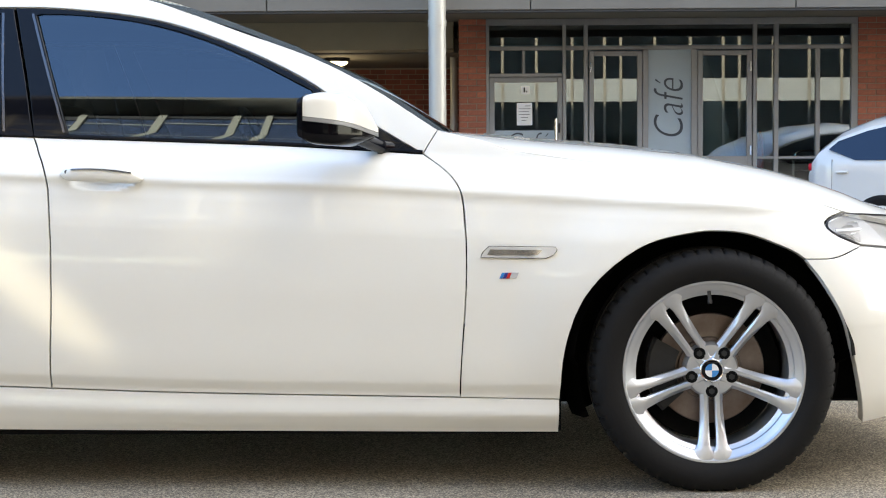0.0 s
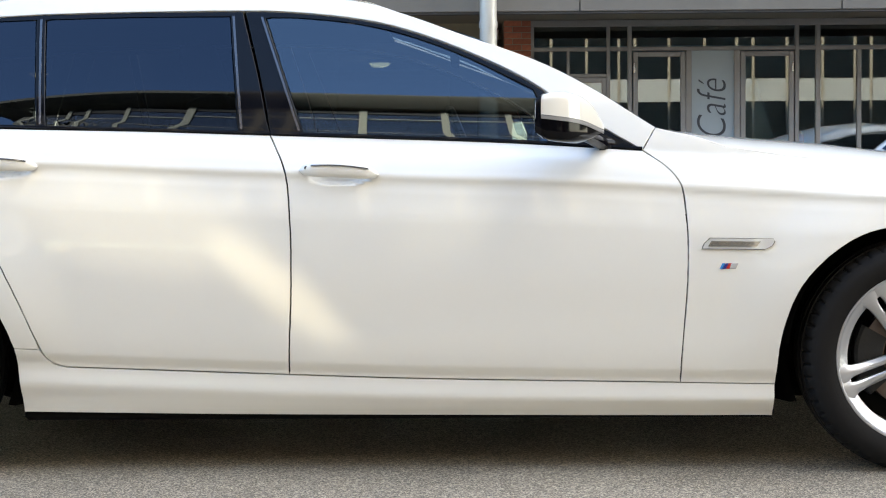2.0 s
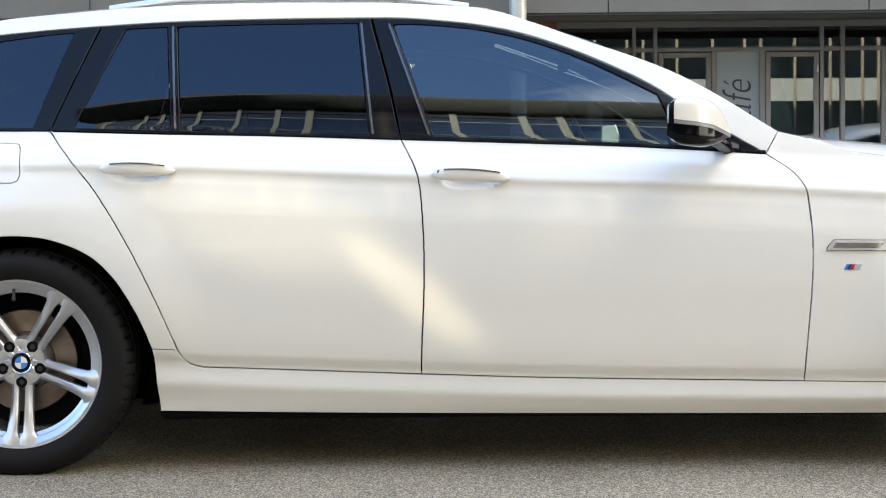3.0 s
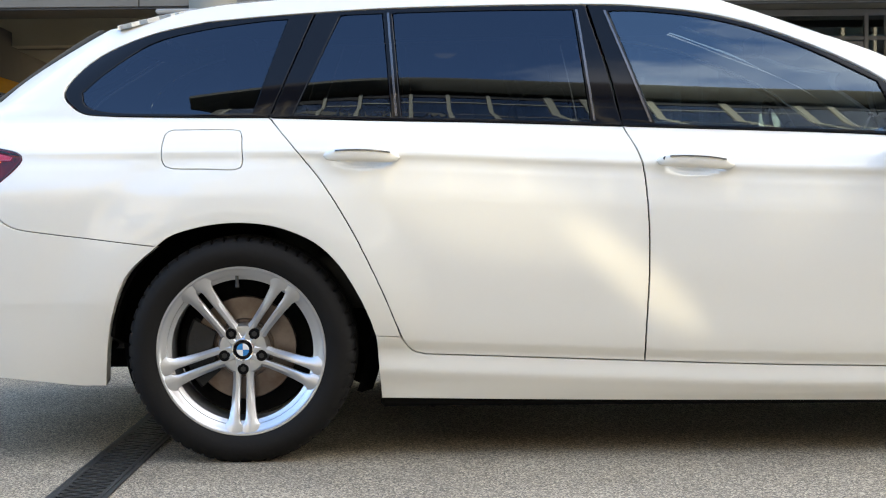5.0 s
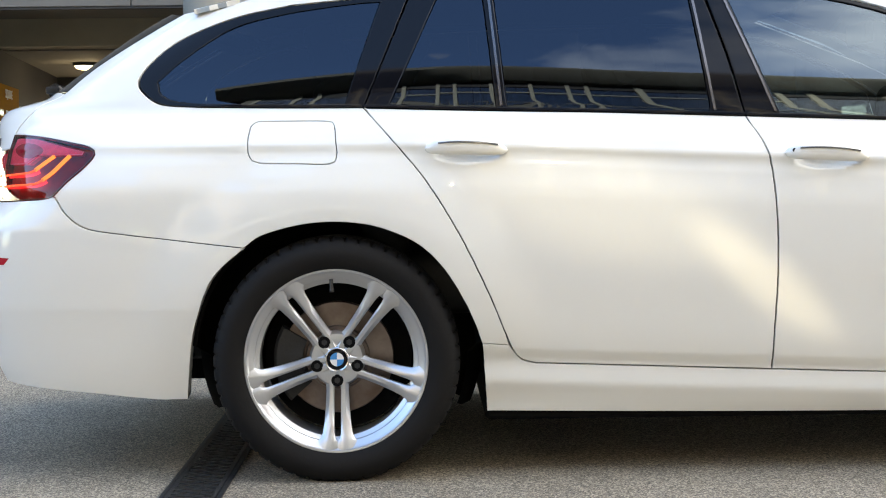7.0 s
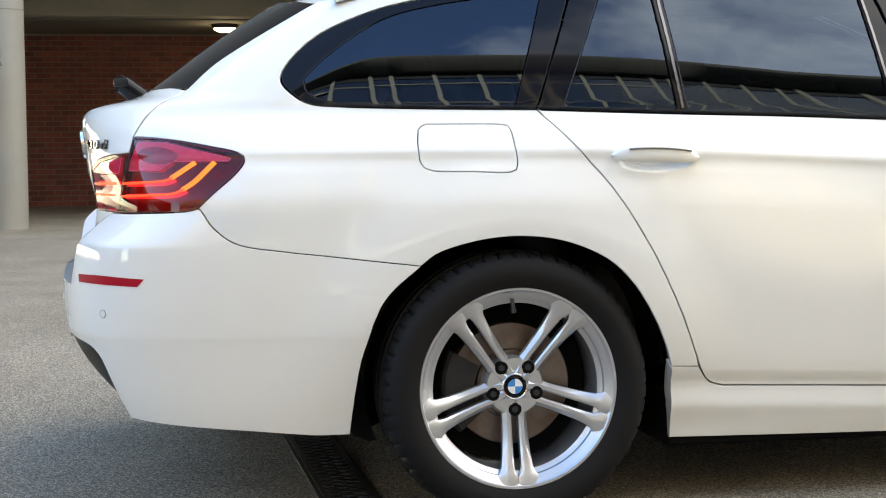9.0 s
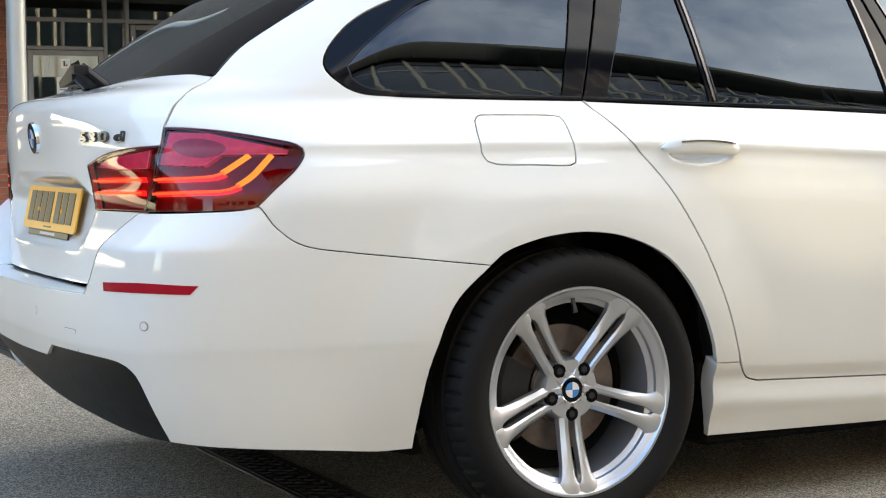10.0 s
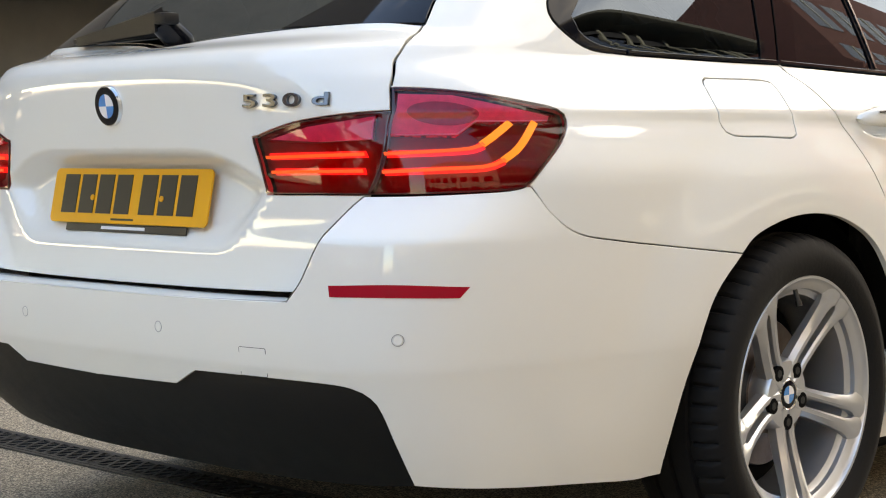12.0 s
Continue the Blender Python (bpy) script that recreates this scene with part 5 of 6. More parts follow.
block("plate_bar", -0.045, 0.03, -0.049, -0.045, 0.004, 0.0048, INK, plate, "small maker's line")
for x in (-0.115, 0.115):
    bm = bmesh.new()
    rod(bm, (x, -0.004, 0.003), (x, -0.004, 0.0075), 0.006, 12)
    part("plate_screw", bm, YELLOW, plate, "yellow screw cap")
plate.matrix_local = Matrix.Translation((-0.992, 0, 0.748)) @ Matrix(((0, 0, -1), (-1, 0, 0), (0, 1, 0))).to_4x4() @ pose(0, 0, 0, -12, 0, 0)

roundel = thing("roundel", "", "")
roundel["label"] = "round blue and white enamel badge with bright rim"
roundel.parent = tailgate
bm = bmesh.new()
bmesh.ops.create_cone(bm, cap_ends=True, segments=48, radius1=0.041, radius2=0.039, depth=0.008)
part("badge_rim", bm, CHROME, roundel, "bright rim")
bm = bmesh.new()
bmesh.ops.create_cone(bm, cap_ends=True, segments=48, radius1=0.0375, radius2=0.037, depth=0.010)
part("badge_field", bm, BLACK, roundel, "black ring")
for k in range(4):
    pts = [(0, 0)] + [(0.0235 * math.cos(radians(90 * k + t)), 0.0235 * math.sin(radians(90 * k + t))) for t in range(0, 91, 10)]
    raw("badge_quarter", [(a, b, 0.0058) for a, b in pts] + [(a, b, 0.003) for a, b in pts], [tuple(range(11))] + [(i, (i + 1) % 11, (i + 1) % 11 + 11, i + 11) for i in range(11)], BLUE if k % 2 == 1 else WHITE, roundel, "blue enamel" if k % 2 else "white enamel", smooth=False)
placed(roundel, 0.0, 0.926, 0.004)


def letters(name, text, size, mat, depth, bevel=0.0, bold=0.0):
    """Built-in lettering as a mesh, centred on its own middle."""
    c = bpy.data.curves.new(name, "FONT")
    c.body, c.size, c.align_x, c.align_y, c.extrude, c.bevel_depth, c.offset = text, size, "CENTER", "CENTER", depth, bevel, bold
    tmp = bpy.data.objects.new(name, c)
    scene.collection.objects.link(tmp)
    bpy.context.view_layer.update()
    data = bpy.data.meshes.new_from_object(tmp.evaluated_get(bpy.context.evaluated_depsgraph_get()))
    bpy.data.objects.remove(tmp)
    data.materials.clear()
    data.materials.append(mat)
    return new(name, data)


for ch, y in (("5", -0.405), ("3", -0.449), ("0", -0.494), ("d", -0.549)):
    g = letters("model_letter", ch, 0.051, BADGE, 0.003, 0.0008, 0.0002)
    g.parent = tailgate
    tagged(g, "chrome model lettering")
    placed(g, y, 0.924, 0.004, 1.45, 0.64)

wiper = thing("rear_wiper", "", "")
wiper["label"] = "black rear wiper parked across the window"
wiper.parent = tailgate
bm = bmesh.new()
rod(bm, (-0.850, -0.02, 1.035), (-0.925, -0.02, 1.095), 0.030, 20, 0.025)
part("wiper_hub", bm, BLACK, wiper, "round pivot cap")
verts, faces = [], []
for k in range(13):
    t = k / 12
    y, x, z = -0.03 + 0.36 * t, -0.925 + 0.06 * t, 1.095 - 0.022 * t
    h = 0.026 * (1 - 0.6 * t)
    for a, b in ((-0.018, -h), (-0.020, h * 0.6), (0.0, h), (0.012, -h * 0.4)):
        verts.append((x + a, y, z + b))
for k in range(12):
    faces += [(4 * k + j, 4 * k + (j + 1) % 4, 4 * k + 4 + (j + 1) % 4, 4 * k + 4 + j) for j in range(4)]
faces += [(0, 1, 2, 3), (48, 49, 50, 51)]
raw("wiper_arm", verts, faces, PLASTIC, wiper, "tapered arm")
block("wiper_nozzle", -0.948, -0.908, -0.065, -0.03, 1.085, 1.108, PLASTIC, wiper, "washer nozzle", 0.006, 2)
block("wiper_blade", -0.874, -0.858, -0.02, 0.36, 1.066, 1.080, PLASTIC, wiper, "rubber blade", 0.003)


# ---- ground ----
def ground_sheet():
    bm = bmesh.new()
    bmesh.ops.create_grid(bm, x_segments=40, y_segments=40, size=150)
    return tagged(part("ground", bm, ASPHALT, None, smooth=False), "grey asphalt yard with fine pale aggregate", "ground", kind="structure")


ground_sheet()

# drain channel: a frame and cast grates that run under the car
DX0, DX1 = -0.437, -0.300
drain = thing("drain_channel", "black cast-iron drain grates set in the asphalt under the car", "drain")
for x0, x1 in ((DX0 - 0.012, DX0), (DX1, DX1 + 0.012)):
    block("drain_frame", x0, x1, -9.0, 6.0, -0.02, 0.005, IRON, drain, "steel edge")
block("drain_bed", DX0, DX1, -9.0, 6.0, 0.0005, 0.0015, INK, drain, "dark channel")


def grate_mesh():
    bm = bmesh.new()
    box(bm, DX0 + 0.002, DX0 + 0.014, 0.002, 0.498, 0.0015, 0.006)
    box(bm, DX1 - 0.014, DX1 - 0.002, 0.002, 0.498, 0.0015, 0.006)
    for k in range(20):
        y = 0.012 + 0.025 * k
        for j in range(3):
            x = DX0 + 0.014 + j * 0.0365
            lean = 0.010 * (1 if (k + j) % 2 else -1)
            v = [bm.verts.new(p) for p in ((x, y - lean, 0.006), (x + 0.0365, y + lean, 0.006), (x + 0.0365, y + lean + 0.010, 0.006), (x, y - lean + 0.010, 0.006))]
            f = bm.faces.new(v)
            low = bmesh.ops.extrude_face_region(bm, geom=[f])
            bmesh.ops.translate(bm, vec=(0, 0, -0.0045), verts=[q for q in low["geom"] if isinstance(q, bmesh.types.BMVert)])
    box(bm, DX0 + 0.014, DX1 - 0.014, 0.002, 0.010, 0.0015, 0.006)
    box(bm, DX0 + 0.014, DX1 - 0.014, 0.490, 0.498, 0.0015, 0.006)
    return bm


first = part("grate", grate_mesh(), IRON, drain, "cast grate with slanting bars", smooth=False)
first.location = (0, -9.0, 0)
for k in range(1, 30):
    g = new("grate", first.data)
    g.parent, g.location = drain, (0, -9.0 + 0.5 * k, 0)
    tagged(g, "cast grate with slanting bars")

# ---- the building over the undercroft ----
FRONT, SHOP, BACK = 13.58, 15.30, 19.16
# height and length out of view are added to keep sun off the yard
tagged(block("facade_upper", -120, 120, FRONT, FRONT + 10, 2.81, 23.6, FASCIA, None, bevel=0.02), "grey rendered building over the undercroft, unseen height and length added to block sun", "building", kind="structure")
# shade below the fascia, put in as a dark strip
tagged(block("fascia_shade", -45, 45, FRONT - 0.03, FRONT + 0.10, 2.690, 2.805, DARK), "dark strip standing for the shade under the fascia", "trim", kind="structure")
fascia = thing("fascia", "brown-grey fascia panels above the shopfront", "fascia", kind="structure")
for k in range(30):
    block("fascia_panel", -45 + 3 * k + 0.006, -42 + 3 * k - 0.006, FRONT - 0.055, FRONT - 0.003, 2.715, 3.62, FASCIA, fascia, bevel=0.004)
tagged(block("soffit_front", -45, 45, FRONT + 0.10, SHOP + 0.4, 2.780, 2.806, SOFFIT), "pale painted soffit", "ceiling", kind="structure")
tagged(block("beam", -45, 2.10, 15.87, 16.3, 2.44, 2.815, BEAM, bevel=0.01), "cream downstand beam under the soffit", "beam", kind="structure")
tagged(block("ceiling", -45, 2.16, 16.3, 22.7, 2.42, 2.62, SOFFIT), "dim undercroft ceiling", "ceiling", kind="structure")
tagged(block("ceiling_shop", 2.16, 45, 15.72, 30, 2.80, 2.95, SOFFIT), "shop ceiling", "ceiling", kind="structure")


def course_wall(owner, x0, x1, z0, z1, y, mat, loose, skip=None, near=None):
    """Stretcher-bond bricks as separate pieces, sharing meshes; proud of the mortar by 6 mm."""
    L, H, G = 0.215, 0.065, 0.010
    shapes = {}
    bm_all = None if loose else bmesh.new()
    row, z = 0, z0 + G / 2
    while z + H < z1 + 0.02:
        x = x0 - (0.1125 if row % 2 else 0)
        while x < x1:
            a, b = max(x, x0), min(x + L, x1)
            if b - a > 0.03 and not (skip and skip((a + b) / 2, z)):
                if loose:
                    key = round(b - a, 3)
                    if key not in shapes:
                        bm = bmesh.new()
                        box(bm, 0, b - a, 0, 0.05, 0, H, 0.004)
                        shapes[key] = part("brick", bm, mat, owner, smooth=False)
                        ob = shapes[key]
                    else:
                        ob = new("brick", shapes[key].data)
                        ob.parent = owner
                    ob.location = (a, y - 0.006 + 0.002 * random.random(), z)
                else:
                    v = [bm_all.verts.new(p) for p in ((a, y - 0.006, z), (b, y - 0.006, z), (b, y - 0.006, z + H), (a, y - 0.006, z + H), (a, y + 0.01, z), (b, y + 0.01, z), (b, y + 0.01, z + H), (a, y + 0.01, z + H))]
                    for f in ((0, 1, 2, 3), (0, 1, 5, 4), (2, 3, 7, 6), (1, 2, 6, 5), (0, 3, 7, 4)):
                        bm_all.faces.new([v[i] for i in f])
            x += L + G
        z += H + G
        row += 1
    if not loose:
        ob = part("bricks", bm_all, mat, owner, smooth=False)
        tagged(ob, "courses of dark red brick", kind="stuff")


def brick_material_islands(m):
    n, l = m.node_tree.nodes, m.node_tree.links
    geo, span, hsv = n.new("ShaderNodeNewGeometry"), n.new("ShaderNodeMapRange"), n.new("ShaderNodeHueSaturation")
    span.inputs["To Min"].default_value, span.inputs["To Max"].default_value = 0.72, 1.25
    b = n["Principled BSDF"]
    src = b.inputs["Base Color"].links[0].from_socket
    l.new(geo.outputs["Random Per Island"], span.inputs["Value"])
    l.new(span.outputs["Result"], hsv.inputs["Value"])
    l.new(src, hsv.inputs["Color"])
    l.new(hsv.outputs["Color"], b.inputs["Base Color"])


brick_material_islands(BRICKS)
# dim brick wall at the back and the return wall beside the shop
wall_back = tagged(block("wall_back", -4.0, 2.2, BACK, BACK + 0.25, 0, 2.42, MORTAR), "dim red brick wall at the back of the undercroft", "wall", kind="structure")
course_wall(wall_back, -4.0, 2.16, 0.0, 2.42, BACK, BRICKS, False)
wall_side = tagged(block("wall_side", 2.172, 2.50, SHOP + 0.36, BACK + 0.25, 0, 2.80, MORTAR), "red brick return wall beside the shop", "wall", kind="structure")


def side_bricks():
    bm = bmesh.new()
    L, H, G = 0.215, 0.065, 0.010
    row, z = 0, 0.005
    while z + H < 2.42:
        y = SHOP + 0.36 - (0.1125 if row % 2 else 0)
        while y < BACK:
            a, b = max(y, SHOP + 0.36), min(y + L, BACK)
            if b - a > 0.03:
                box(bm, 2.166, 2.19, a, b, z, z + H)
            y += L + G
        z += H + G
        row += 1
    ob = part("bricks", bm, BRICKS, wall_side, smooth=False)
    tagged(ob, "courses of red brick", kind="stuff")


side_bricks()


def pier(x0, x1, label):
    ob = tagged(block("brick_pier", x0 + 0.006, x1 - 0.006, SHOP + 0.006, SHOP + 0.355, 0, 2.778, MORTAR), label, "pier", kind="structure")
    L, H, G = 0.215, 0.065, 0.010
    shapes = {}

    def lay(w, d, at):
        key = (round(w, 3), round(d, 3))
        if key not in shapes:
            bm = bmesh.new()
            box(bm, 0, w, 0, d, 0, H, 0.003)
            o = shapes[key] = part("brick", bm, BRICK, ob, smooth=False)
        else:
            o = new("brick", shapes[key].data)
            o.parent = ob
        o.location = at
    wide = x1 - x0
    row, z = 0, 0.005
    while z + H < 2.778:
        y = SHOP - 0.004 + 0.003 * random.random()
        if row % 2:
            lay(0.1025, 0.215, (x0, y, z))
            lay(wide - 0.1125, 0.1025, (x0 + 0.1125, y, z))
            lay(0.1025, 0.13, (x0, y + 0.225, z))
        else:
            lay(0.215, 0.1025, (x0, y, z))
            lay(wide - 0.225, 0.1025, (x0 + 0.225, y, z))
            lay(0.1025, 0.215, (x0, y + 0.1125, z))
        z += H + G
        row += 1
    return ob


pier(2.172, 2.508, "red brick pier with pale mortar beside the shop window")
pier(7.12, 7.80, "red brick pier at the end of the shop window")
tagged(block("wall_east", 7.80, 45, SHOP + 0.05, SHOP + 0.3, 0, 2.778, FASCIA), "plain grey wall beyond the shop", "wall", kind="structure")

# round column and downpipes
col = thing("round_column", "round grey-painted concrete column carrying the building", "column", (-2.10, 13.22, 0))
bm = bmesh.new()
rod(bm, (0, 0, 0), (0, 0, 2.778), 0.27, 40)
part("shaft", bm, COLUMN, col, "round shaft")
bm = bmesh.new()
rod(bm, (0, 0, 2.29), (0, 0, 2.30), 0.274, 40)
part("joint_ring", bm, SOFFIT, col, "cast joint")


def downpipe(x, y, r, label, joints):
    p = thing("downpipe", label, "pipe", (x, y, 0))
    bm = bmesh.new()
    rod(bm, (0, 0, 0), (0, 0, 6.0), r, 28)
    part("pipe", bm, PIPE, p)
    for z in joints:
        bm = bmesh.new()
        rod(bm, (0, 0, z - 0.035), (0, 0, z + 0.035), r + 0.007, 28)
        part("collar", bm, PIPE, p, "pipe collar")
    return p


downpipe(1.945, 13.22, 0.098, "fat grey metal downpipe in front of the brick pier", (2.54,))
downpipe(2.09, 17.02, 0.05, "slim grey downpipe on the brick return wall", (1.5,))

# left wall with the sign board, gate and planter
ang = math.atan2(22.32 - 12.43, -5.75 + 4.75)
left = thing("wall_west", "dark grey painted wall of the passage", "wall", kind="structure")
left.location, left.rotation_euler = (-4.75, 12.43, 0), (0, 0, ang)
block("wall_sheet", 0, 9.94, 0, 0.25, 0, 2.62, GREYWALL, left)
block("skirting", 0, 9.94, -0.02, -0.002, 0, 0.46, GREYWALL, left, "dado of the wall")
sign = thing("sign_board", "amber wooden directory board with rows of small name plates", "sign")
sign.location, sign.rotation_euler = (-4.75, 12.43, 0), (0, 0, ang)
block("board", 2.07, 4.88, -0.05, -0.022, 0.62, 1.98, SIGNBOARD, sign, "amber board", 0.006)
for r in range(6):
    for c in range(4):
        block("name_plate", 2.31 + 0.655 * c, 2.75 + 0.655 * c, -0.058, -0.052, 0.72 + 0.17 * r, 0.80 + 0.17 * r, STEEL, sign, "small steel name plate")
        block("line", 2.36 + 0.655 * c, 2.68 + 0.655 * c, -0.0605, -0.0585, 0.748 + 0.17 * r, 0.772 + 0.17 * r, WHITE, sign, "unreadable line")
word = letters("sign_word", "SQUARE", 0.16, material("sign_letters", (0.55, 0.52, 0.45), 0.4), 0.004)
word.parent = sign
word.matrix_local = pose(3.90, -0.058, 1.86, 90, 0, 0)
tagged(word, "pale raised lettering")
for x in (5.08,):
    bm = bmesh.new()
    rod(bm, (x, -0.03, 0.45), (x, -0.03, 1.75), 0.018, 10)
    ob = part("wall_conduit", bm, PIPE, left, "pale conduit")

gate = thing("security_gate", "black steel bar gate at the end of the passage", "gate", (-5.72, 22.32, 0))
for x in (0.0, 1.33, 1.50, 2.6):
    block("gate_post", x - 0.035, x + 0.035, -0.035, 0.035, 0.0, 2.02, IRON, gate, "square post")
for z in (0.04, 0.46, 1.0, 1.58, 1.99):
    block("gate_rail", 0.0, 2.6, -0.014, 0.014, z - 0.018, z + 0.018, IRON, gate, "flat rail")
for k in range(22):
    x = 0.115 * (k + 0.5) + 0.03
    bm = bmesh.new()
    rod(bm, (x, 0, 0.03), (x, 0, 2.0), 0.0095, 8)
    part("bar", bm, IRON, gate, "round bar")
block("gate_lock", 1.24, 1.33, -0.05, 0.05, 1.52, 1.62, IRON, gate, "lock case", 0.006)
block("gate_arm", 0.0, 0.85, -0.06, -0.03, 1.56, 1.60, IRON, gate, "closer arm", 0.004)
tagged(block("wall_gate_head", -6.2, -3.0, 22.27, 22.5, 2.03, 2.45, DARK), "dark lintel over the gate", "wall", kind="structure")
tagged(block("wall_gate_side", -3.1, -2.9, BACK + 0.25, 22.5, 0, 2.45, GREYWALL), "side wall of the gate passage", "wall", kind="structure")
# the bright daylight is put into the house wall's colour
yard = thing("yard_house", "house with daylight put into its pale colour, and low brick wall beyond the gate", "building", (0, 35.5, 0))
block("house_wall", -16, 2, 0, 0.4, 0.5, 1.75, DAYLIGHT, yard, "wall coloured pale for daylight")
block("low_wall", -16, 2, -0.5, -0.1, 0, 0.5, BRICKS, yard, "low brick wall")
block("window", -8.2, -7.0, -0.03, 0.02, 0.9, 1.5, WINDOW, yard, "window")
bin_ = thing("wheelie_bin", "dark grey wheelie bin standing beyond the gate", "bin", (-5.4, 28.3, 0))
block("bin_body", -0.29, 0.29, -0.3, 0.3, 0.0, 0.95, GREYWALL, bin_, "", 0.03, 2)
block("bin_lid", -0.31, 0.31, -0.33, 0.33, 0.95, 1.02, GREYWALL, bin_, "lid", 0.02, 2)
bollard = thing("bollard", "yellow bollard at the gate post", "bollard", (-5.62, 21.9, 0))
bm = bmesh.new()
rod(bm, (0, 0, 0), (0, 0, 0.42), 0.05, 20)
part("post", bm, YELLOW, bollard)


def ceiling_lamp(x, y, z, label, watts=1.2, color=(1.0, 0.85, 0.6)):
    lamp = thing("bulkhead_lamp", label, "lamp", (x, y, z), "round ceiling lamps")
    bm = bmesh.new()
    rod(bm, (0, 0, -0.05), (0, 0, 0), 0.17, 32)
    part("lamp_base", bm, IRON, lamp, "dark base ring")
    bm = bmesh.new()
    bmesh.ops.create_uvsphere(bm, u_segments=32, v_segments=16, radius=0.145, matrix=Matrix.Translation((0, 0, -0.05)) @ Matrix.Diagonal((1, 1, 0.42, 1)))
    part("lamp_diffuser", bm, BULKHEAD, lamp, "warm glowing diffuser")
    light = new("lamp_light", bpy.data.lights.new("lamp_light", "POINT"))
    light.data.energy, light.data.color, light.data.shadow_soft_size = watts, color, 0.14
    light.location = (x, y, z - 0.28)


ceiling_lamp(-4.55, 18.6, 2.42, "round ceiling lamp with a lit warm diffuser")
ceiling_lamp(0.52, 17.0, 2.42, "round ceiling lamp with a lit warm diffuser")

# clipped shrub in a pot
shrub = thing("clipped_shrub", "dense dark green clipped shrub in a tall pot beside the column", "shrub", (-2.43, 12.22, 0))
bm = bmesh.new()
rod(bm, (0, 0, 0), (0, 0, 0.8), 0.20, 24, 0.28)
part("pot", bm, GREYWALL, shrub, "tall grey pot")
bm = bmesh.new()
rod(bm, (0, 0, 0.78), (0, 0, 1.55), 0.03, 10, 0.02)
for k in range(9):
    t = 2.4 * k
    rod(bm, (0, 0, 1.15 + 0.03 * k), (0.25 * math.cos(t), 0.25 * math.sin(t), 1.45 + 0.05 * (k % 4)), 0.012, 6, 0.005)
part("trunk", bm, BARK, shrub, "stem with limbs")
verts, faces = [], []
for k in range(2600):
    d = Vector((random.gauss(0, 1), random.gauss(0, 1), random.gauss(0, 1))).normalized()
    bumpy = 1 + 0.16 * noise.noise(d * 2.2) + 0.08 * noise.noise(d * 6)
    p = Vector((0, 0, 1.72)) + Vector((d.x * 0.40, d.y * 0.40, d.z * 0.37)) * bumpy * random.uniform(0.72, 1.0)
    u = Vector((random.gauss(0, 1), random.gauss(0, 1), random.gauss(0, 1))).normalized()
    v = d.cross(u).normalized() * 0.018
    u = (u - d * u.dot(d) * 0.6).normalized() * 0.036
    i = len(verts)
    verts += [p - u, p + v + d * 0.004, p + u, p - v + d * 0.004]
    faces.append((i, i + 1, i + 2, i + 3))
tagged(raw("crown", verts, faces, LEAF, shrub, "small glossy leaves", smooth=False), kind="stuff")

# wall box on the back wall
wbox = thing("wall_box", "small pale steel letter box with dark slot on the brick wall", "box", (-1.08, BACK - 0.01, 1.19))
block("case", -0.14, 0.14, -0.10, 0.0, -0.18, 0.08, PIPE, wbox, "steel case", 0.008, 2)
block("slot", -0.135, 0.135, -0.085, 0.0, 0.08, 0.125, INK, wbox, "dark slot")
block("flap", -0.14, 0.14, -0.10, 0.0, 0.125, 0.18, PIPE, wbox, "steel flap", 0.006, 2)

# ---- the shop front ----
shop = thing("shop_front", "grey aluminium shop front with glass doors and a lettered pane", "shop front", kind="structure")


def bar(x0, x1, z0, z1, proud=0.0):
    block("frame_bar", x0, x1, SHOP + 0.02 - proud, SHOP + 0.09, z0, z1, STEEL, shop, "grey aluminium bar", 0.004)


def pane(x0, x1, z0, z1, mat=PANE):
    ob = block("pane", x0, x1, SHOP + 0.052, SHOP + 0.060, z0, z1, mat, shop, "clear glass")
    return ob


TOPZ = 2.695
bar(2.508, 7.12, TOPZ, 2.775)
bar(2.508, 7.12, 2.385, 2.435)
for x0, x1 in ((2.508, 2.549), (3.46, 3.505), (3.725, 3.775), (5.822, 5.872), (6.084, 6.139), (7.04, 7.12)):
    bar(x0, x1, 0.0, TOPZ, 0.012)
bar(2.958, 2.995, 2.096, 2.385)
bar(2.549, 3.46, 2.055, 2.10)
for x0, x1 in ((4.456, 4.525), (5.059, 5.135)):
    bar(x0, x1, 0.0, 2.385, 0.008)
bar(6.600, 6.655, 0.0, 2.385)
bar(5.872, 7.04, 1.020, 1.055)
for x0, x1, z0, z1 in ((2.549, 3.46, 2.435, TOPZ), (3.505, 3.725, 2.435, TOPZ), (3.775, 5.822, 2.435, TOPZ), (5.872, 6.084, 2.435, TOPZ), (6.139, 7.04, 2.435, TOPZ), (2.549, 2.958, 2.10, 2.385), (2.995, 3.46, 2.10, 2.385),
                       (3.505, 3.725, 0.1, 2.385), (5.872, 6.084, 1.055, 2.385), (5.872, 6.084, 0.1, 1.02), (6.139, 6.60, 1.055, 2.385), (6.655, 7.04, 1.055, 2.385), (6.139, 6.60, 0.1, 1.02), (6.655, 7.04, 0.1, 1.02)):
    pane(x0, x1, z0, z1)


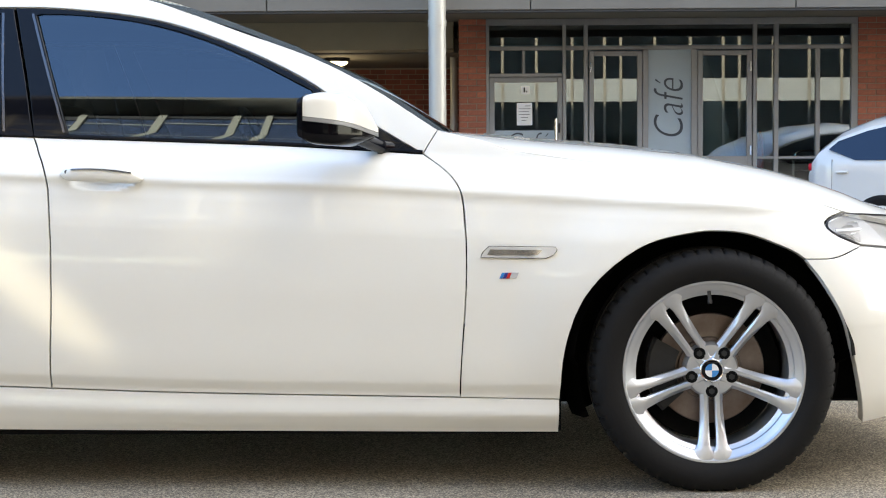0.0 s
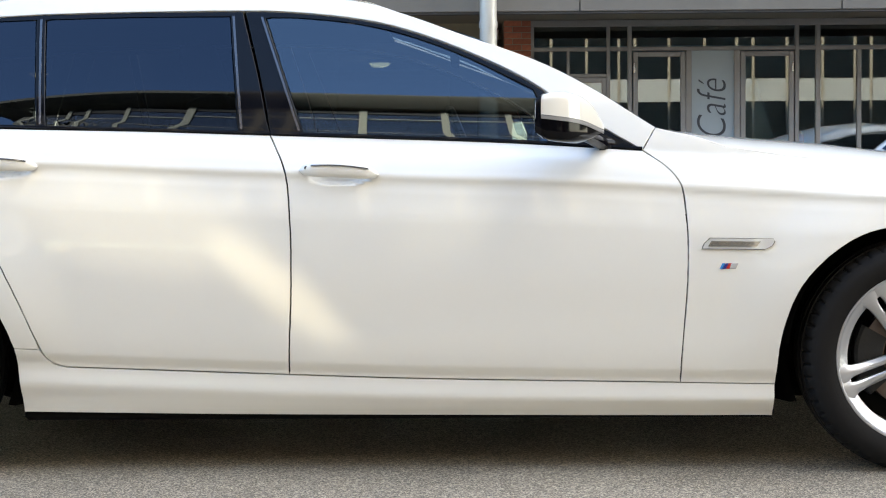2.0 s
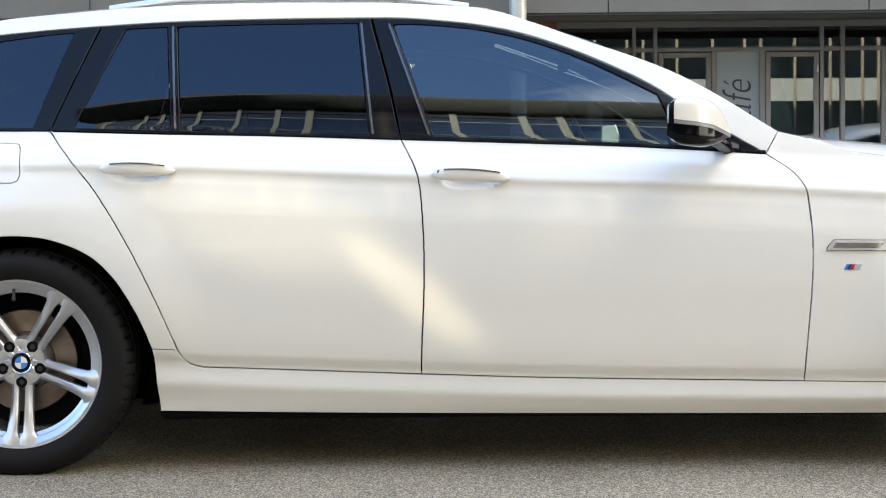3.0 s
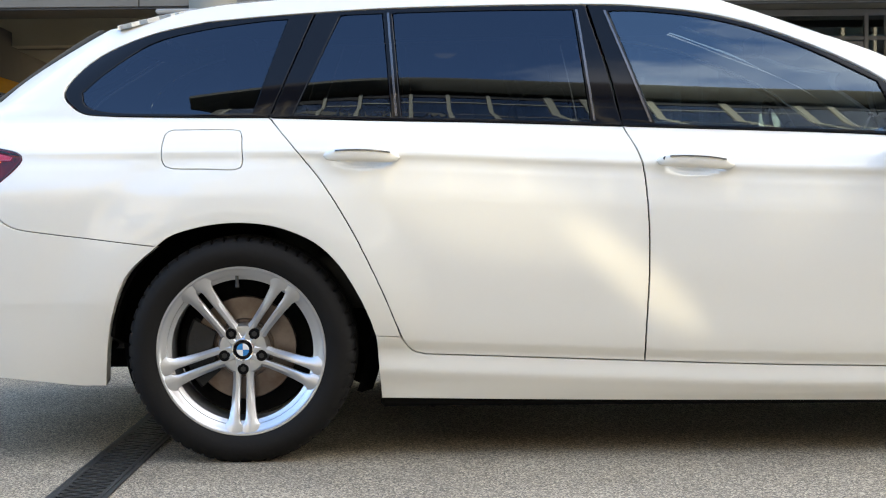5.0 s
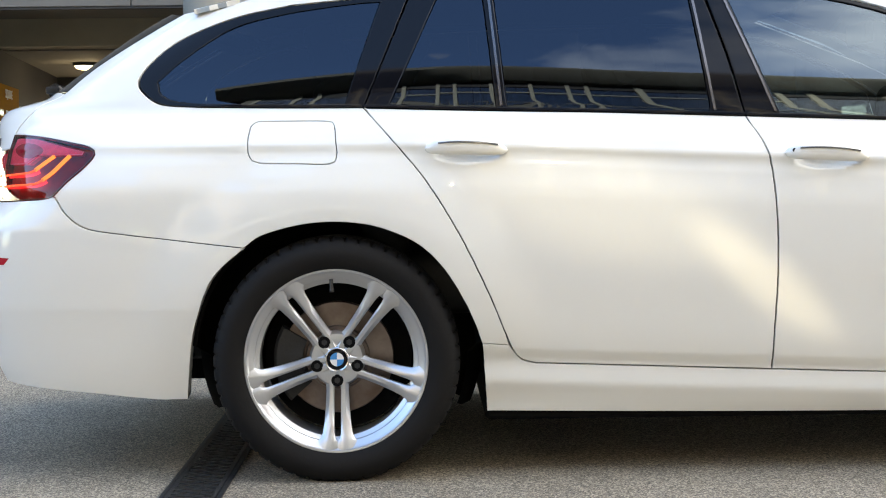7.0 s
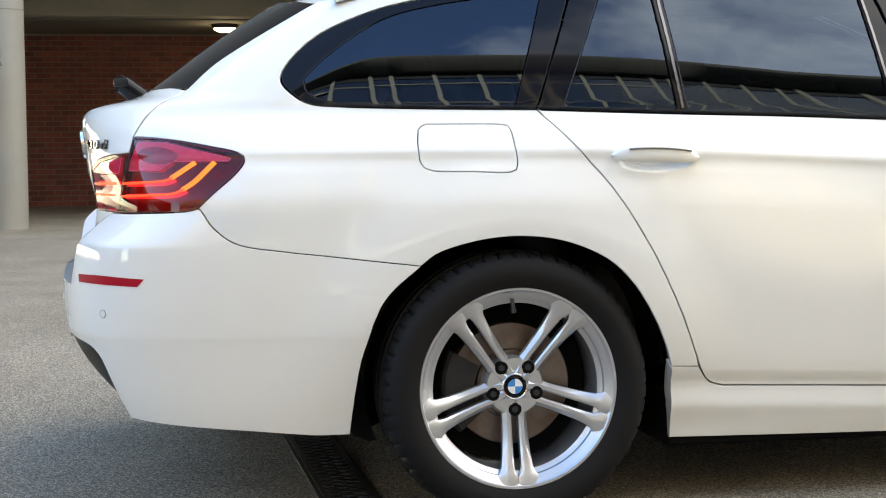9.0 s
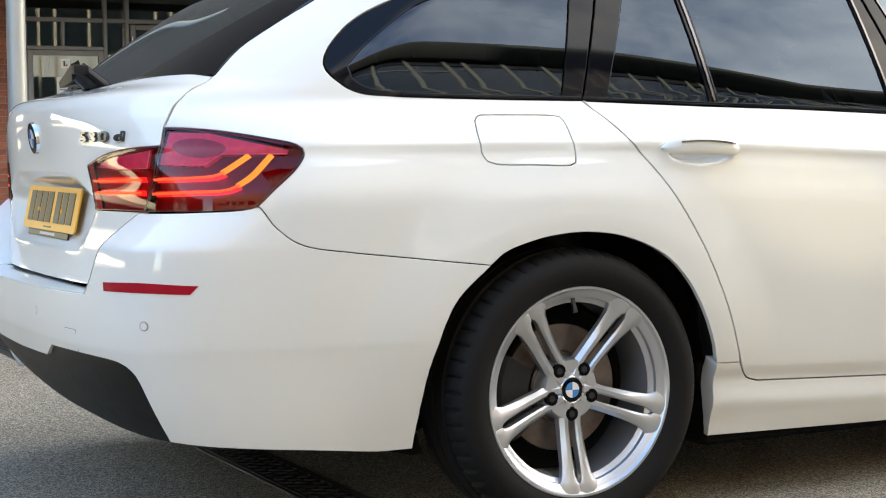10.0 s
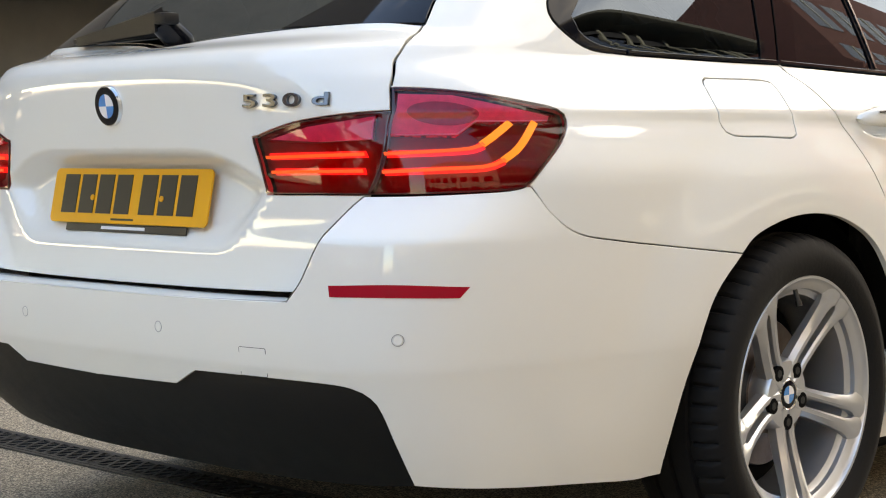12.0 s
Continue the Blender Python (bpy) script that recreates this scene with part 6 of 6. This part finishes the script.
def shop_door(x0, x1, z1, label, hinge, low):
    d = thing("shop_door", label, "door", group="glass shop doors")
    w = 0.062
    y0, y1 = SHOP + 0.012, SHOP + 0.062
    for a, b, c, e in ((x0, x0 + w, 0.01, z1), (x1 - w, x1, 0.01, z1), (x0 + w, x1 - w, z1 - w, z1), (x0 + w, x1 - w, 0.01, low)):
        block("door_frame", a, b, y0, y1, c, e, STEEL, d, "grey door frame", 0.004)
    block("door_glass", x0 + w, x1 - w, y0 + 0.022, y0 + 0.030, low, z1 - w, PANE, d, "clear glass")
    for z in (2.17, 1.13):
        if z < z1:
            hx = x1 - 0.016 if hinge else x0 + 0.016
            block("hinge", hx - 0.012, hx + 0.012, y0 - 0.014, y0 - 0.001, z - 0.06, z + 0.06, CHROME, d, "bright hinge", 0.003)
    return d


d1 = shop_door(2.552, 3.457, 2.05, "closed grey glass shop door with paper notice", False, 0.12)
shop_door(3.79, 4.45, 2.37, "closed tall grey glass shop door", False, 0.12)
shop_door(5.14, 5.81, 2.37, "closed tall grey glass door with hinges", True, 1.06)
bm = bmesh.new()
rod(bm, (3.372, SHOP - 0.05, 0.95), (3.372, SHOP - 0.05, 1.53), 0.017, 16)
rod(bm, (3.372, SHOP - 0.05, 1.03), (3.372, SHOP + 0.015, 1.03), 0.009, 10)
rod(bm, (3.372, SHOP - 0.05, 1.45), (3.372, SHOP + 0.015, 1.45), 0.009, 10)
part("pull_handle", bm, CHROME, d1, "steel pull handle")
block("lock", 3.405, 3.43, SHOP - 0.004, SHOP + 0.011, 1.36, 1.48, INK, d1, "black lock", 0.004)
pane(4.525, 5.059, 0.1, 2.385, FILM)
LETTER = material("letter_film", (0.035, 0.045, 0.06), 0.3)
cafe = letters("cafe_lettering", "Café", 0.40, LETTER, 0.001, 0.0, -0.0055)
cafe.parent = shop
tagged(cafe, "dark italic lettering up the pane")
cafe.data.transform(Matrix(((1.04, 0.25, 0, 0), (0, 1.35, 0, 0), (0, 0, 1, 0), (0, 0, 0, 1))))
cafe.matrix_local = Matrix.Translation((4.80, SHOP + 0.047, 1.67)) @ pose(0, 0, 0, 90, 0, 0) @ pose(0, 0, 0, 0, 0, 90)
block("door_film", 2.616, 3.393, SHOP + 0.0300, SHOP + 0.0318, 0.85, 1.392, FILM, d1, "frosted film band")
low_word = letters("door_lettering", "Café", 0.30, LETTER, 0.001, 0.0, -0.004)
low_word.parent = d1
tagged(low_word, "dark italic lettering on the film")
low_word.data.transform(Matrix(((1.0, 0.25, 0, 0), (0, 1.1, 0, 0), (0, 0, 1, 0), (0, 0, 0, 1))))
low_word.matrix_local = pose(3.03, SHOP + 0.0275, 1.24, 90, 0, 0)
note = thing("paper_notice", "white paper notice taped inside the door glass", "notice")
block("sheet", 2.890, 3.083, SHOP + 0.0305, SHOP + 0.0325, 1.455, 1.735, WHITE, note, "white sheet")
for k, (a, b) in enumerate(((0.10, 0.17), (0.03, 0.17), (0.03, 0.15), (0.03, 0.16), (0.05, 0.14), (0.06, 0.12))):
    block("print_line", 2.890 + a, 2.890 + b, SHOP + 0.0285, SHOP + 0.0300, 1.70 - 0.036 * k - 0.006, 1.70 - 0.036 * k, GREYWALL, note, "unreadable print line")
num = thing("door_number_plate", "small white square door plate", "sign")
block("plate_square", 2.940, 3.050, SHOP + 0.0305, SHOP + 0.0325, 1.842, 1.945, WHITE, num, "white square")
block("plate_mark", 2.975, 2.995, SHOP + 0.0285, SHOP + 0.0300, 1.865, 1.925, INK, num, "dark bar")
block("plate_mark", 3.005, 3.022, SHOP + 0.0285, SHOP + 0.0300, 1.865, 1.885, INK, num, "dark bar")

# shop interior
tagged(block("floor_shop", 2.5, 12, SHOP + 0.1, 25, 0.001, 0.02, DARK), "dark shop floor", "floor", kind="structure")
PALEWALL = material("pale_blue_wall", (0.42, 0.55, 0.66), 0.8, vary=0.12, scale=1.2)
tagged(block("wall_shop_back", 2.5, 12, 19.9, 20.1, 0, 2.8, PALEWALL), "dim back wall of the shop", "wall", kind="structure")
tagged(block("wall_shop_side", 12, 12.2, SHOP + 0.1, 25, 0, 2.8, GREYWALL), "side wall of the shop", "wall", kind="structure")
tagged(block("wall_shop_inner", 2.502, 2.6, BACK + 0.26, 25, 0, 2.8, GREYWALL), "inner wall of the shop", "wall", kind="structure")


def cafe_chair(x, y, turn):
    c = thing("cafe_chair", "light metal tube cafe chair behind the glass", "chair", (x, y, 0.02), "cafe chairs")
    c.rotation_euler = (0, 0, radians(turn))
    for dx in (-0.2, 0.2):
        for dy in (-0.2, 0.2):
            bm = bmesh.new()
            rod(bm, (dx, dy, 0), (dx * 0.9, dy * 0.9, 0.45), 0.012, 8)
            part("leg", bm, CHROME, c, "metal tube leg")
    block("seat", -0.21, 0.21, -0.21, 0.21, 0.45, 0.475, STEEL, c, "flat seat", 0.01)
    bm = bmesh.new()
    pts = [(-0.2, 0.2, 0.45), (-0.2, 0.23, 1.02), (-0.16, 0.235, 1.09), (-0.08, 0.24, 1.12), (0.08, 0.24, 1.12), (0.16, 0.235, 1.09), (0.2, 0.23, 1.02), (0.2, 0.2, 0.45)]
    for a, b in zip(pts, pts[1:]):
        rod(bm, a, b, 0.013, 8)
    rod(bm, (-0.2, 0.225, 0.85), (0.2, 0.225, 0.85), 0.01, 8)
    part("backrest", bm, CHROME, c, "bent tube backrest")


cafe_chair(6.85, 16.6, 10)
cafe_chair(5.65, 17.0, 160)
cafe_chair(6.2, 18.2, 60)
counter = thing("shop_counter", "long dim counter in the shop", "counter")
block("counter_body", 4.0, 9.5, 18.45, 19.05, 0.02, 1.0, DARK, counter)
block("counter_top", 3.95, 9.55, 18.40, 19.10, 1.0, 1.05, STEEL, counter, "worktop", 0.01)
ext = thing("fire_extinguisher", "red fire extinguisher standing behind the glass", "extinguisher", (6.02, 15.95, 0.02))
bm = bmesh.new()
rod(bm, (0, 0, 0.85), (0, 0, 1.28), 0.05, 18, 0.045)
rod(bm, (0, 0, 1.28), (0, 0, 1.36), 0.045, 18, 0.012)
part("cylinder", bm, RED_PAINT, ext, "red cylinder")
block("stand", -0.09, 0.09, -0.09, 0.09, 0.0, 0.85, STEEL, ext, "grey stand", 0.006)
# reflection of sloped glazing in the door, built as a pale sheet
board = thing("leaning_panel", "pale grey-blue sheet standing for a slanted reflection in the door glass", "board")
raw("reflection_sheet", [(5.06, 15.60, 0.02), (6.0, 15.60, 0.02), (5.30, 15.60, 2.30), (5.22, 15.60, 2.30), (5.06, 15.64, 0.02), (6.0, 15.64, 0.02), (5.30, 15.64, 2.30), (5.22, 15.64, 2.30)], [(0, 1, 2, 3), (4, 5, 6, 7), (0, 1, 5, 4), (1, 2, 6, 5), (2, 3, 7, 6), (3, 0, 4, 7)], FILM, board, "", smooth=False)


# ---- parked car beyond ----
def far_car():
    """A white hatchback seen from behind its nose: loft of half sections along its length."""
    c = thing("parked_hatchback", "white hatchback parked by the shop", "car")
    st = [(0.0, 0.55, 0.62, 0.86), (0.05, 0.34, 0.78, 0.98), (0.14, 0.26, 0.85, 1.13), (0.33, 0.22, 0.89, 1.30), (0.62, 0.20, 0.90, 1.42), (1.1, 0.20, 0.90, 1.53), (1.7, 0.20, 0.90, 1.59), (2.3, 0.20, 0.90, 1.55), (2.8, 0.20, 0.90, 1.38), (3.4, 0.20, 0.90, 1.06), (3.9, 0.25, 0.84, 0.92), (4.15, 0.40, 0.60, 0.66)]
    def ring(x, lo, w, hi):
        out = []
        for k in range(25):
            a = math.pi * k / 24
            up = math.sin(a - math.pi / 2)
            z = lo + (hi - lo) * (0.5 + 0.5 * up)
            f = (z - lo) / max(hi - lo, 1e-3)
            y = w * (1 - abs(2 * f - 0.75) ** 3.2 * 0.32 if f < 0.875 else 0.0)
            y = w * max(0.0, (1 - max(0, (z - 0.95)) * 0.42)) * (min(1, 9 * f) ** 0.5) * (min(1, 12 * (1 - f)) ** 0.5)
            out.append((x, y, z))
        return out
    sm = [np.interp(np.linspace(0, 4.15, 60), [s[0] for s in st], [s[k] for s in st]) for k in range(4)]
    verts, faces = [], []
    for x, lo, w, hi in zip(*sm):
        r = ring(x, lo, w, hi)
        verts += r + [(a, -b, d) for a, b, d in r[-2:0:-1]]
    n = 48
    for i in range(59):
        faces += [(i * n + k, i * n + (k + 1) % n, (i + 1) * n + (k + 1) % n, (i + 1) * n + k) for k in range(n)]
    pearl = material("pearl_paint", (0.58, 0.58, 0.57), 0.4, coat=1.0, vary=0.02, scale=4)
    raw("hatch_body", verts, faces, pearl, c, "white painted body")
    for s in (1, -1):
        pts = [(0.25, 1.08), (0.34, 1.16), (0.62, 1.26), (1.1, 1.37), (1.9, 1.42), (2.45, 1.34), (3.0, 1.08), (2.4, 1.0), (1.2, 0.97), (0.52, 0.97)]
        m = len(pts)
        raw("side_window", [(x, s * (0.905 * (1 - max(0, z - 0.95) * 0.42) + d), z) for d in (0.004, -0.02) for x, z in pts], [tuple(range(m)), tuple(range(m, 2 * m))] + [(i, (i + 1) % m, (i + 1) % m + m, i + m) for i in range(m)], PRIVACY, c, "dark side window", smooth=False)
        block("door_handle", 0.33, 0.45, s * 0.875, s * 0.918, 0.842, 0.866, pearl, c, "door handle", 0.011, 3)
        block("handle_bowl", 0.345, 0.415, s * 0.85, s * 0.8935, 0.832, 0.878, pearl, c, "handle recess", 0.02, 3)
        block("door_seam", 0.285, 0.290, s * 0.80, s * 0.884, 0.45, 0.98, DARK, c, "door seam", 0.001)
        block("tail_lamp", 0.03, 0.125, s * 0.66, s * 0.79, 0.87, 0.945, REFLECTOR, c, "red tail lamp", 0.025, 3)
        for x in (0.78, 3.35):
            revolve("tyre", [(0.20, s * 0.90), (0.26, s * 0.91), (0.30, s * 0.905), (0.325, s * 0.88), (0.325, s * 0.72), (0.2, s * 0.70)], RUBBER, c, "black tyre", 48, middle=(x, 0, 0.325))
            revolve("wheel_disc", [(0.0, s * 0.885), (0.06, s * 0.89), (0.19, s * 0.875), (0.21, s * 0.90)], ALLOY, c, "alloy wheel", 40, middle=(x, 0, 0.325))
    return c


hatch = far_car()
hatch.location = (5.98, 12.0, 0)
hatch.rotation_euler = (0, 0, radians(-24))

# ---- the buildings across the yard, which the paint and glass mirror ----
def opposite():
    """Glazed storeys under an arched eave; a glazed corner open to the sky and a brick wing to the east."""
    b = thing("opposite_building", "tall glazed building with arched eave and brick wing across the yard", "building", (0, -15.3, 0))
    H = 3.3
    rooms = material("dim_rooms", (0.19, 0.33, 0.37), 0.7, vary=0.5, scale=0.35)
    grey = material("warm_cladding", (0.10, 0.095, 0.08), 0.7, vary=0.15, scale=0.6)
    eave = material("eave_soffit", (0.11, 0.105, 0.085), 0.75, vary=0.12, scale=0.6)
    cream = material("cream_frames", (0.25, 0.24, 0.19), 0.6, vary=0.1, scale=0.6)
    bright_sheet = material("pale_pane_sheet", (0.44, 0.48, 0.50), 0.8, vary=0.06, scale=2.0)

    parapet = material("blue_grey_spandrel", (0.13, 0.15, 0.165), 0.6, vary=0.12, scale=0.6)

    def top(x):
        return 17.3 - (0.006 if x > 1.0 else 0.03) * (x - 1.0) ** 2
    x, k = -5.5, 0
    while x < 22.0:
        W = (1.0, 0.5, 1.05, 1.1)[k % 4]
        hi = min(top(x), top(x + W)) - 0.1
        block("core", x, x + W, -4.6, -0.7, 0, min(4 * H, hi) if x > 6.0 else hi, rooms, b, "dim blue-green rooms")
        block("mullion", x - 0.04, x + 0.04, -0.12, 0.06, 0.12, 2 * H - 0.26, grey, b, "grey-brown upright")
        block("mullion", x - 0.055, x + 0.055, -0.12, 0.07, 2 * H - 0.255, hi, cream, b, "cream upright")
        for f in range(5 if hi > 4 * H + 2.2 else 4):
            band = parapet if f == 1 else grey
            block("floor_band", x + 0.04, x + W - 0.04, -0.7, 0.03, f * H - (0.0 if f == 0 else 0.25), f * H + (0.45 if f == 1 else 0.12), band, b, "floor band")
            block("window_pane", x + 0.04, x + W - 0.04, -0.04, -0.02, f * H + (0.45 if f == 1 else 0.12), min((f + 1) * H - 0.25, hi - 0.95), FACADE_PANE, b, "tinted pane")
        # pale sheets added behind panes in place of their bright sky reflection
        if k % 5 in (0, 1, 3):
            block("bright_pane_sheet", x + 0.07, x + W - 0.07, -0.5, -0.46, H + 1.5, 2 * H - 0.3, bright_sheet, b, "pale sheet added to stand for a bright sky-lit pane")
        if x <= 6.0:
            block("transom", x + 0.04, x + W - 0.04, -0.06, 0.02, hi - 1.50, hi - 1.43, cream, b, "cream transom")
        # plain dark band directly below the eave
        block("eave_band", x + 0.04, x + W - 0.04, -0.7, 0.02, hi - 0.95, hi - 0.62, GREYWALL, b, "dark band under the eave")
        x, k = x + W, k + 1
    block("end_wall", -5.8, -5.55, -4.6, 0.0, 0, top(-5.5) - 0.1, grey, b, "grey end wall")
    block("wing", -30.0, -5.85, -9, -0.4, 0, 9.6, material("brown_cladding", (0.19, 0.17, 0.14), 0.8, vary=0.2, scale=0.7), b, "lower brown-clad wing", 0.02)
    for k in range(8):
        for f in range(2):
            block("window_pane", -29.0 + 2.9 * k, -27.2 + 2.9 * k, -0.38, -0.36, 1.0 + 3.3 * f, 2.8 + 3.3 * f, FACADE_PANE, b, "tinted pane")
    # the sun reaches this wing, so shade is put into the brick colour
    block("brick_wing", 27.4, 47.4, -9, 2.0, 0, 21.0, material("shaded_brick", (0.11, 0.040, 0.030), 0.85, vary=0.4, scale=3.0), b, "tall red brick wing with shade put into its colour", 0.02)
    for k in range(6):
        for f in range(5):
            block("window_pane", 28.4 + 3.2 * k, 30.8 + 3.2 * k, 2.02, 2.04, 1.2 + 3.7 * f, 3.6 + 3.7 * f, FACADE_PANE, b, "tinted pane")
            block("window_frame", 29.55 + 3.2 * k, 29.65 + 3.2 * k, 2.04, 2.10, 1.2 + 3.7 * f, 3.6 + 3.7 * f, STONE, b, "pale window bar")
            block("window_room", 28.4 + 3.2 * k, 30.8 + 3.2 * k, 2.001, 2.010, 1.2 + 3.7 * f, 3.6 + 3.7 * f, rooms, b, "dim room")
    verts, faces = [], []
    for k in range(41):
        x = -6.5 + 29.5 * k / 40
        for y, z in ((-1, -0.72), (0.30, -0.66), (0.95, -0.10), (0.99, 0.10), (0.85, 0.16), (-4.7, 0.3)):
            verts.append((x, y, top(x) + z))
    for k in range(40):
        faces += [(6 * k + j, 6 * k + j + 1, 6 * k + j + 7, 6 * k + j + 6) for j in range(5)]
    faces += [tuple(range(6)), tuple(range(240, 246))]
    raw("roof_overhang", verts, faces, eave, b, "cream arched eave")


def west_building():
    b = thing("west_building", "brick and glass building closing the yard", "building", (-30.0, 0, 0))
    block("core", -6, -0.4, -11, 9.0, 0, 7.0, BRICKS, b, "dark brick wall")
    for f in range(2):
        for k in range(6):
            y = -10 + 3.1 * k
            block("window_pane", -0.38, -0.36, y, y + 2.2, 0.9 + 3.7 * f, 3.2 + 3.7 * f, PANE, b, "window pane")
            block("window_frame", -0.36, -0.28, y + 1.06, y + 1.14, 0.9 + 3.7 * f, 3.2 + 3.7 * f, STONE, b, "pale window bar")
            block("window_frame", -0.36, -0.28, y, y + 2.2, 2.2 + 3.7 * f, 2.28 + 3.7 * f, STONE, b, "pale window bar")
    block("parapet", -6.2, 0.0, -11, 9.0, 7.0, 7.4, STONE, b, "pale parapet", 0.02)


opposite()
west_building()


def bare_tree(x, y, tall, seed):
    """A leafless tree: tapered trunk, limbs that fork five times into fine twigs."""
    rng = random.Random(seed)
    t = thing("bare_tree", "tall leafless tree with fine twigs behind the glazed building", "tree", (x, y, 0), "bare trees")
    parts = {"trunk": ([], []), "limbs": ([], [])}

    def stick(a, b, r0, r1, key):
        verts, faces = parts[key]
        side = (b - a).normalized()
        u = side.orthogonal().normalized()
        v = side.cross(u)
        n, k = (8 if key == "trunk" else 3), len(verts)
        for c, r in ((a, r0), (b, r1)):
            verts.extend(tuple(c + (u * math.cos(6.2832 * i / n) + v * math.sin(6.2832 * i / n)) * r) for i in range(n))
        faces.extend((k + i, k + (i + 1) % n, k + n + (i + 1) % n, k + n + i) for i in range(n))

    def grow(a, way, length, r, depth):
        b = a + way * length
        stick(a, b, r, r * 0.62, "limbs")
        if depth == 0:
            return
        for _ in range(3 if depth > 1 else 4):
            w = (way + Vector((rng.uniform(-1, 1), rng.uniform(-1, 1), rng.uniform(-0.3, 0.9))) * 0.75).normalized()
            grow(a + way * length * rng.uniform(0.5, 1.0), w, length * rng.uniform(0.55, 0.75), r * 0.55, depth - 1)
    stick(Vector((0, 0, 0)), Vector((0, 0, tall * 0.6)), 0.42, 0.26, "trunk")
    for k in range(7):
        a = 0.9 * k
        grow(Vector((0, 0, tall * (0.45 + 0.025 * k))), Vector((math.cos(a), math.sin(a), 1.3)).normalized(), tall * 0.19, 0.12, 4)
    raw("trunk", *parts["trunk"], BARK, t, "grey-brown trunk")
    raw("limbs", *parts["limbs"], BARK, t, "bare limbs and twigs", smooth=False)


bare_tree(10.5, -25.8, 25.0, 3)
bare_tree(17.0, -26.6, 24.0, 8)
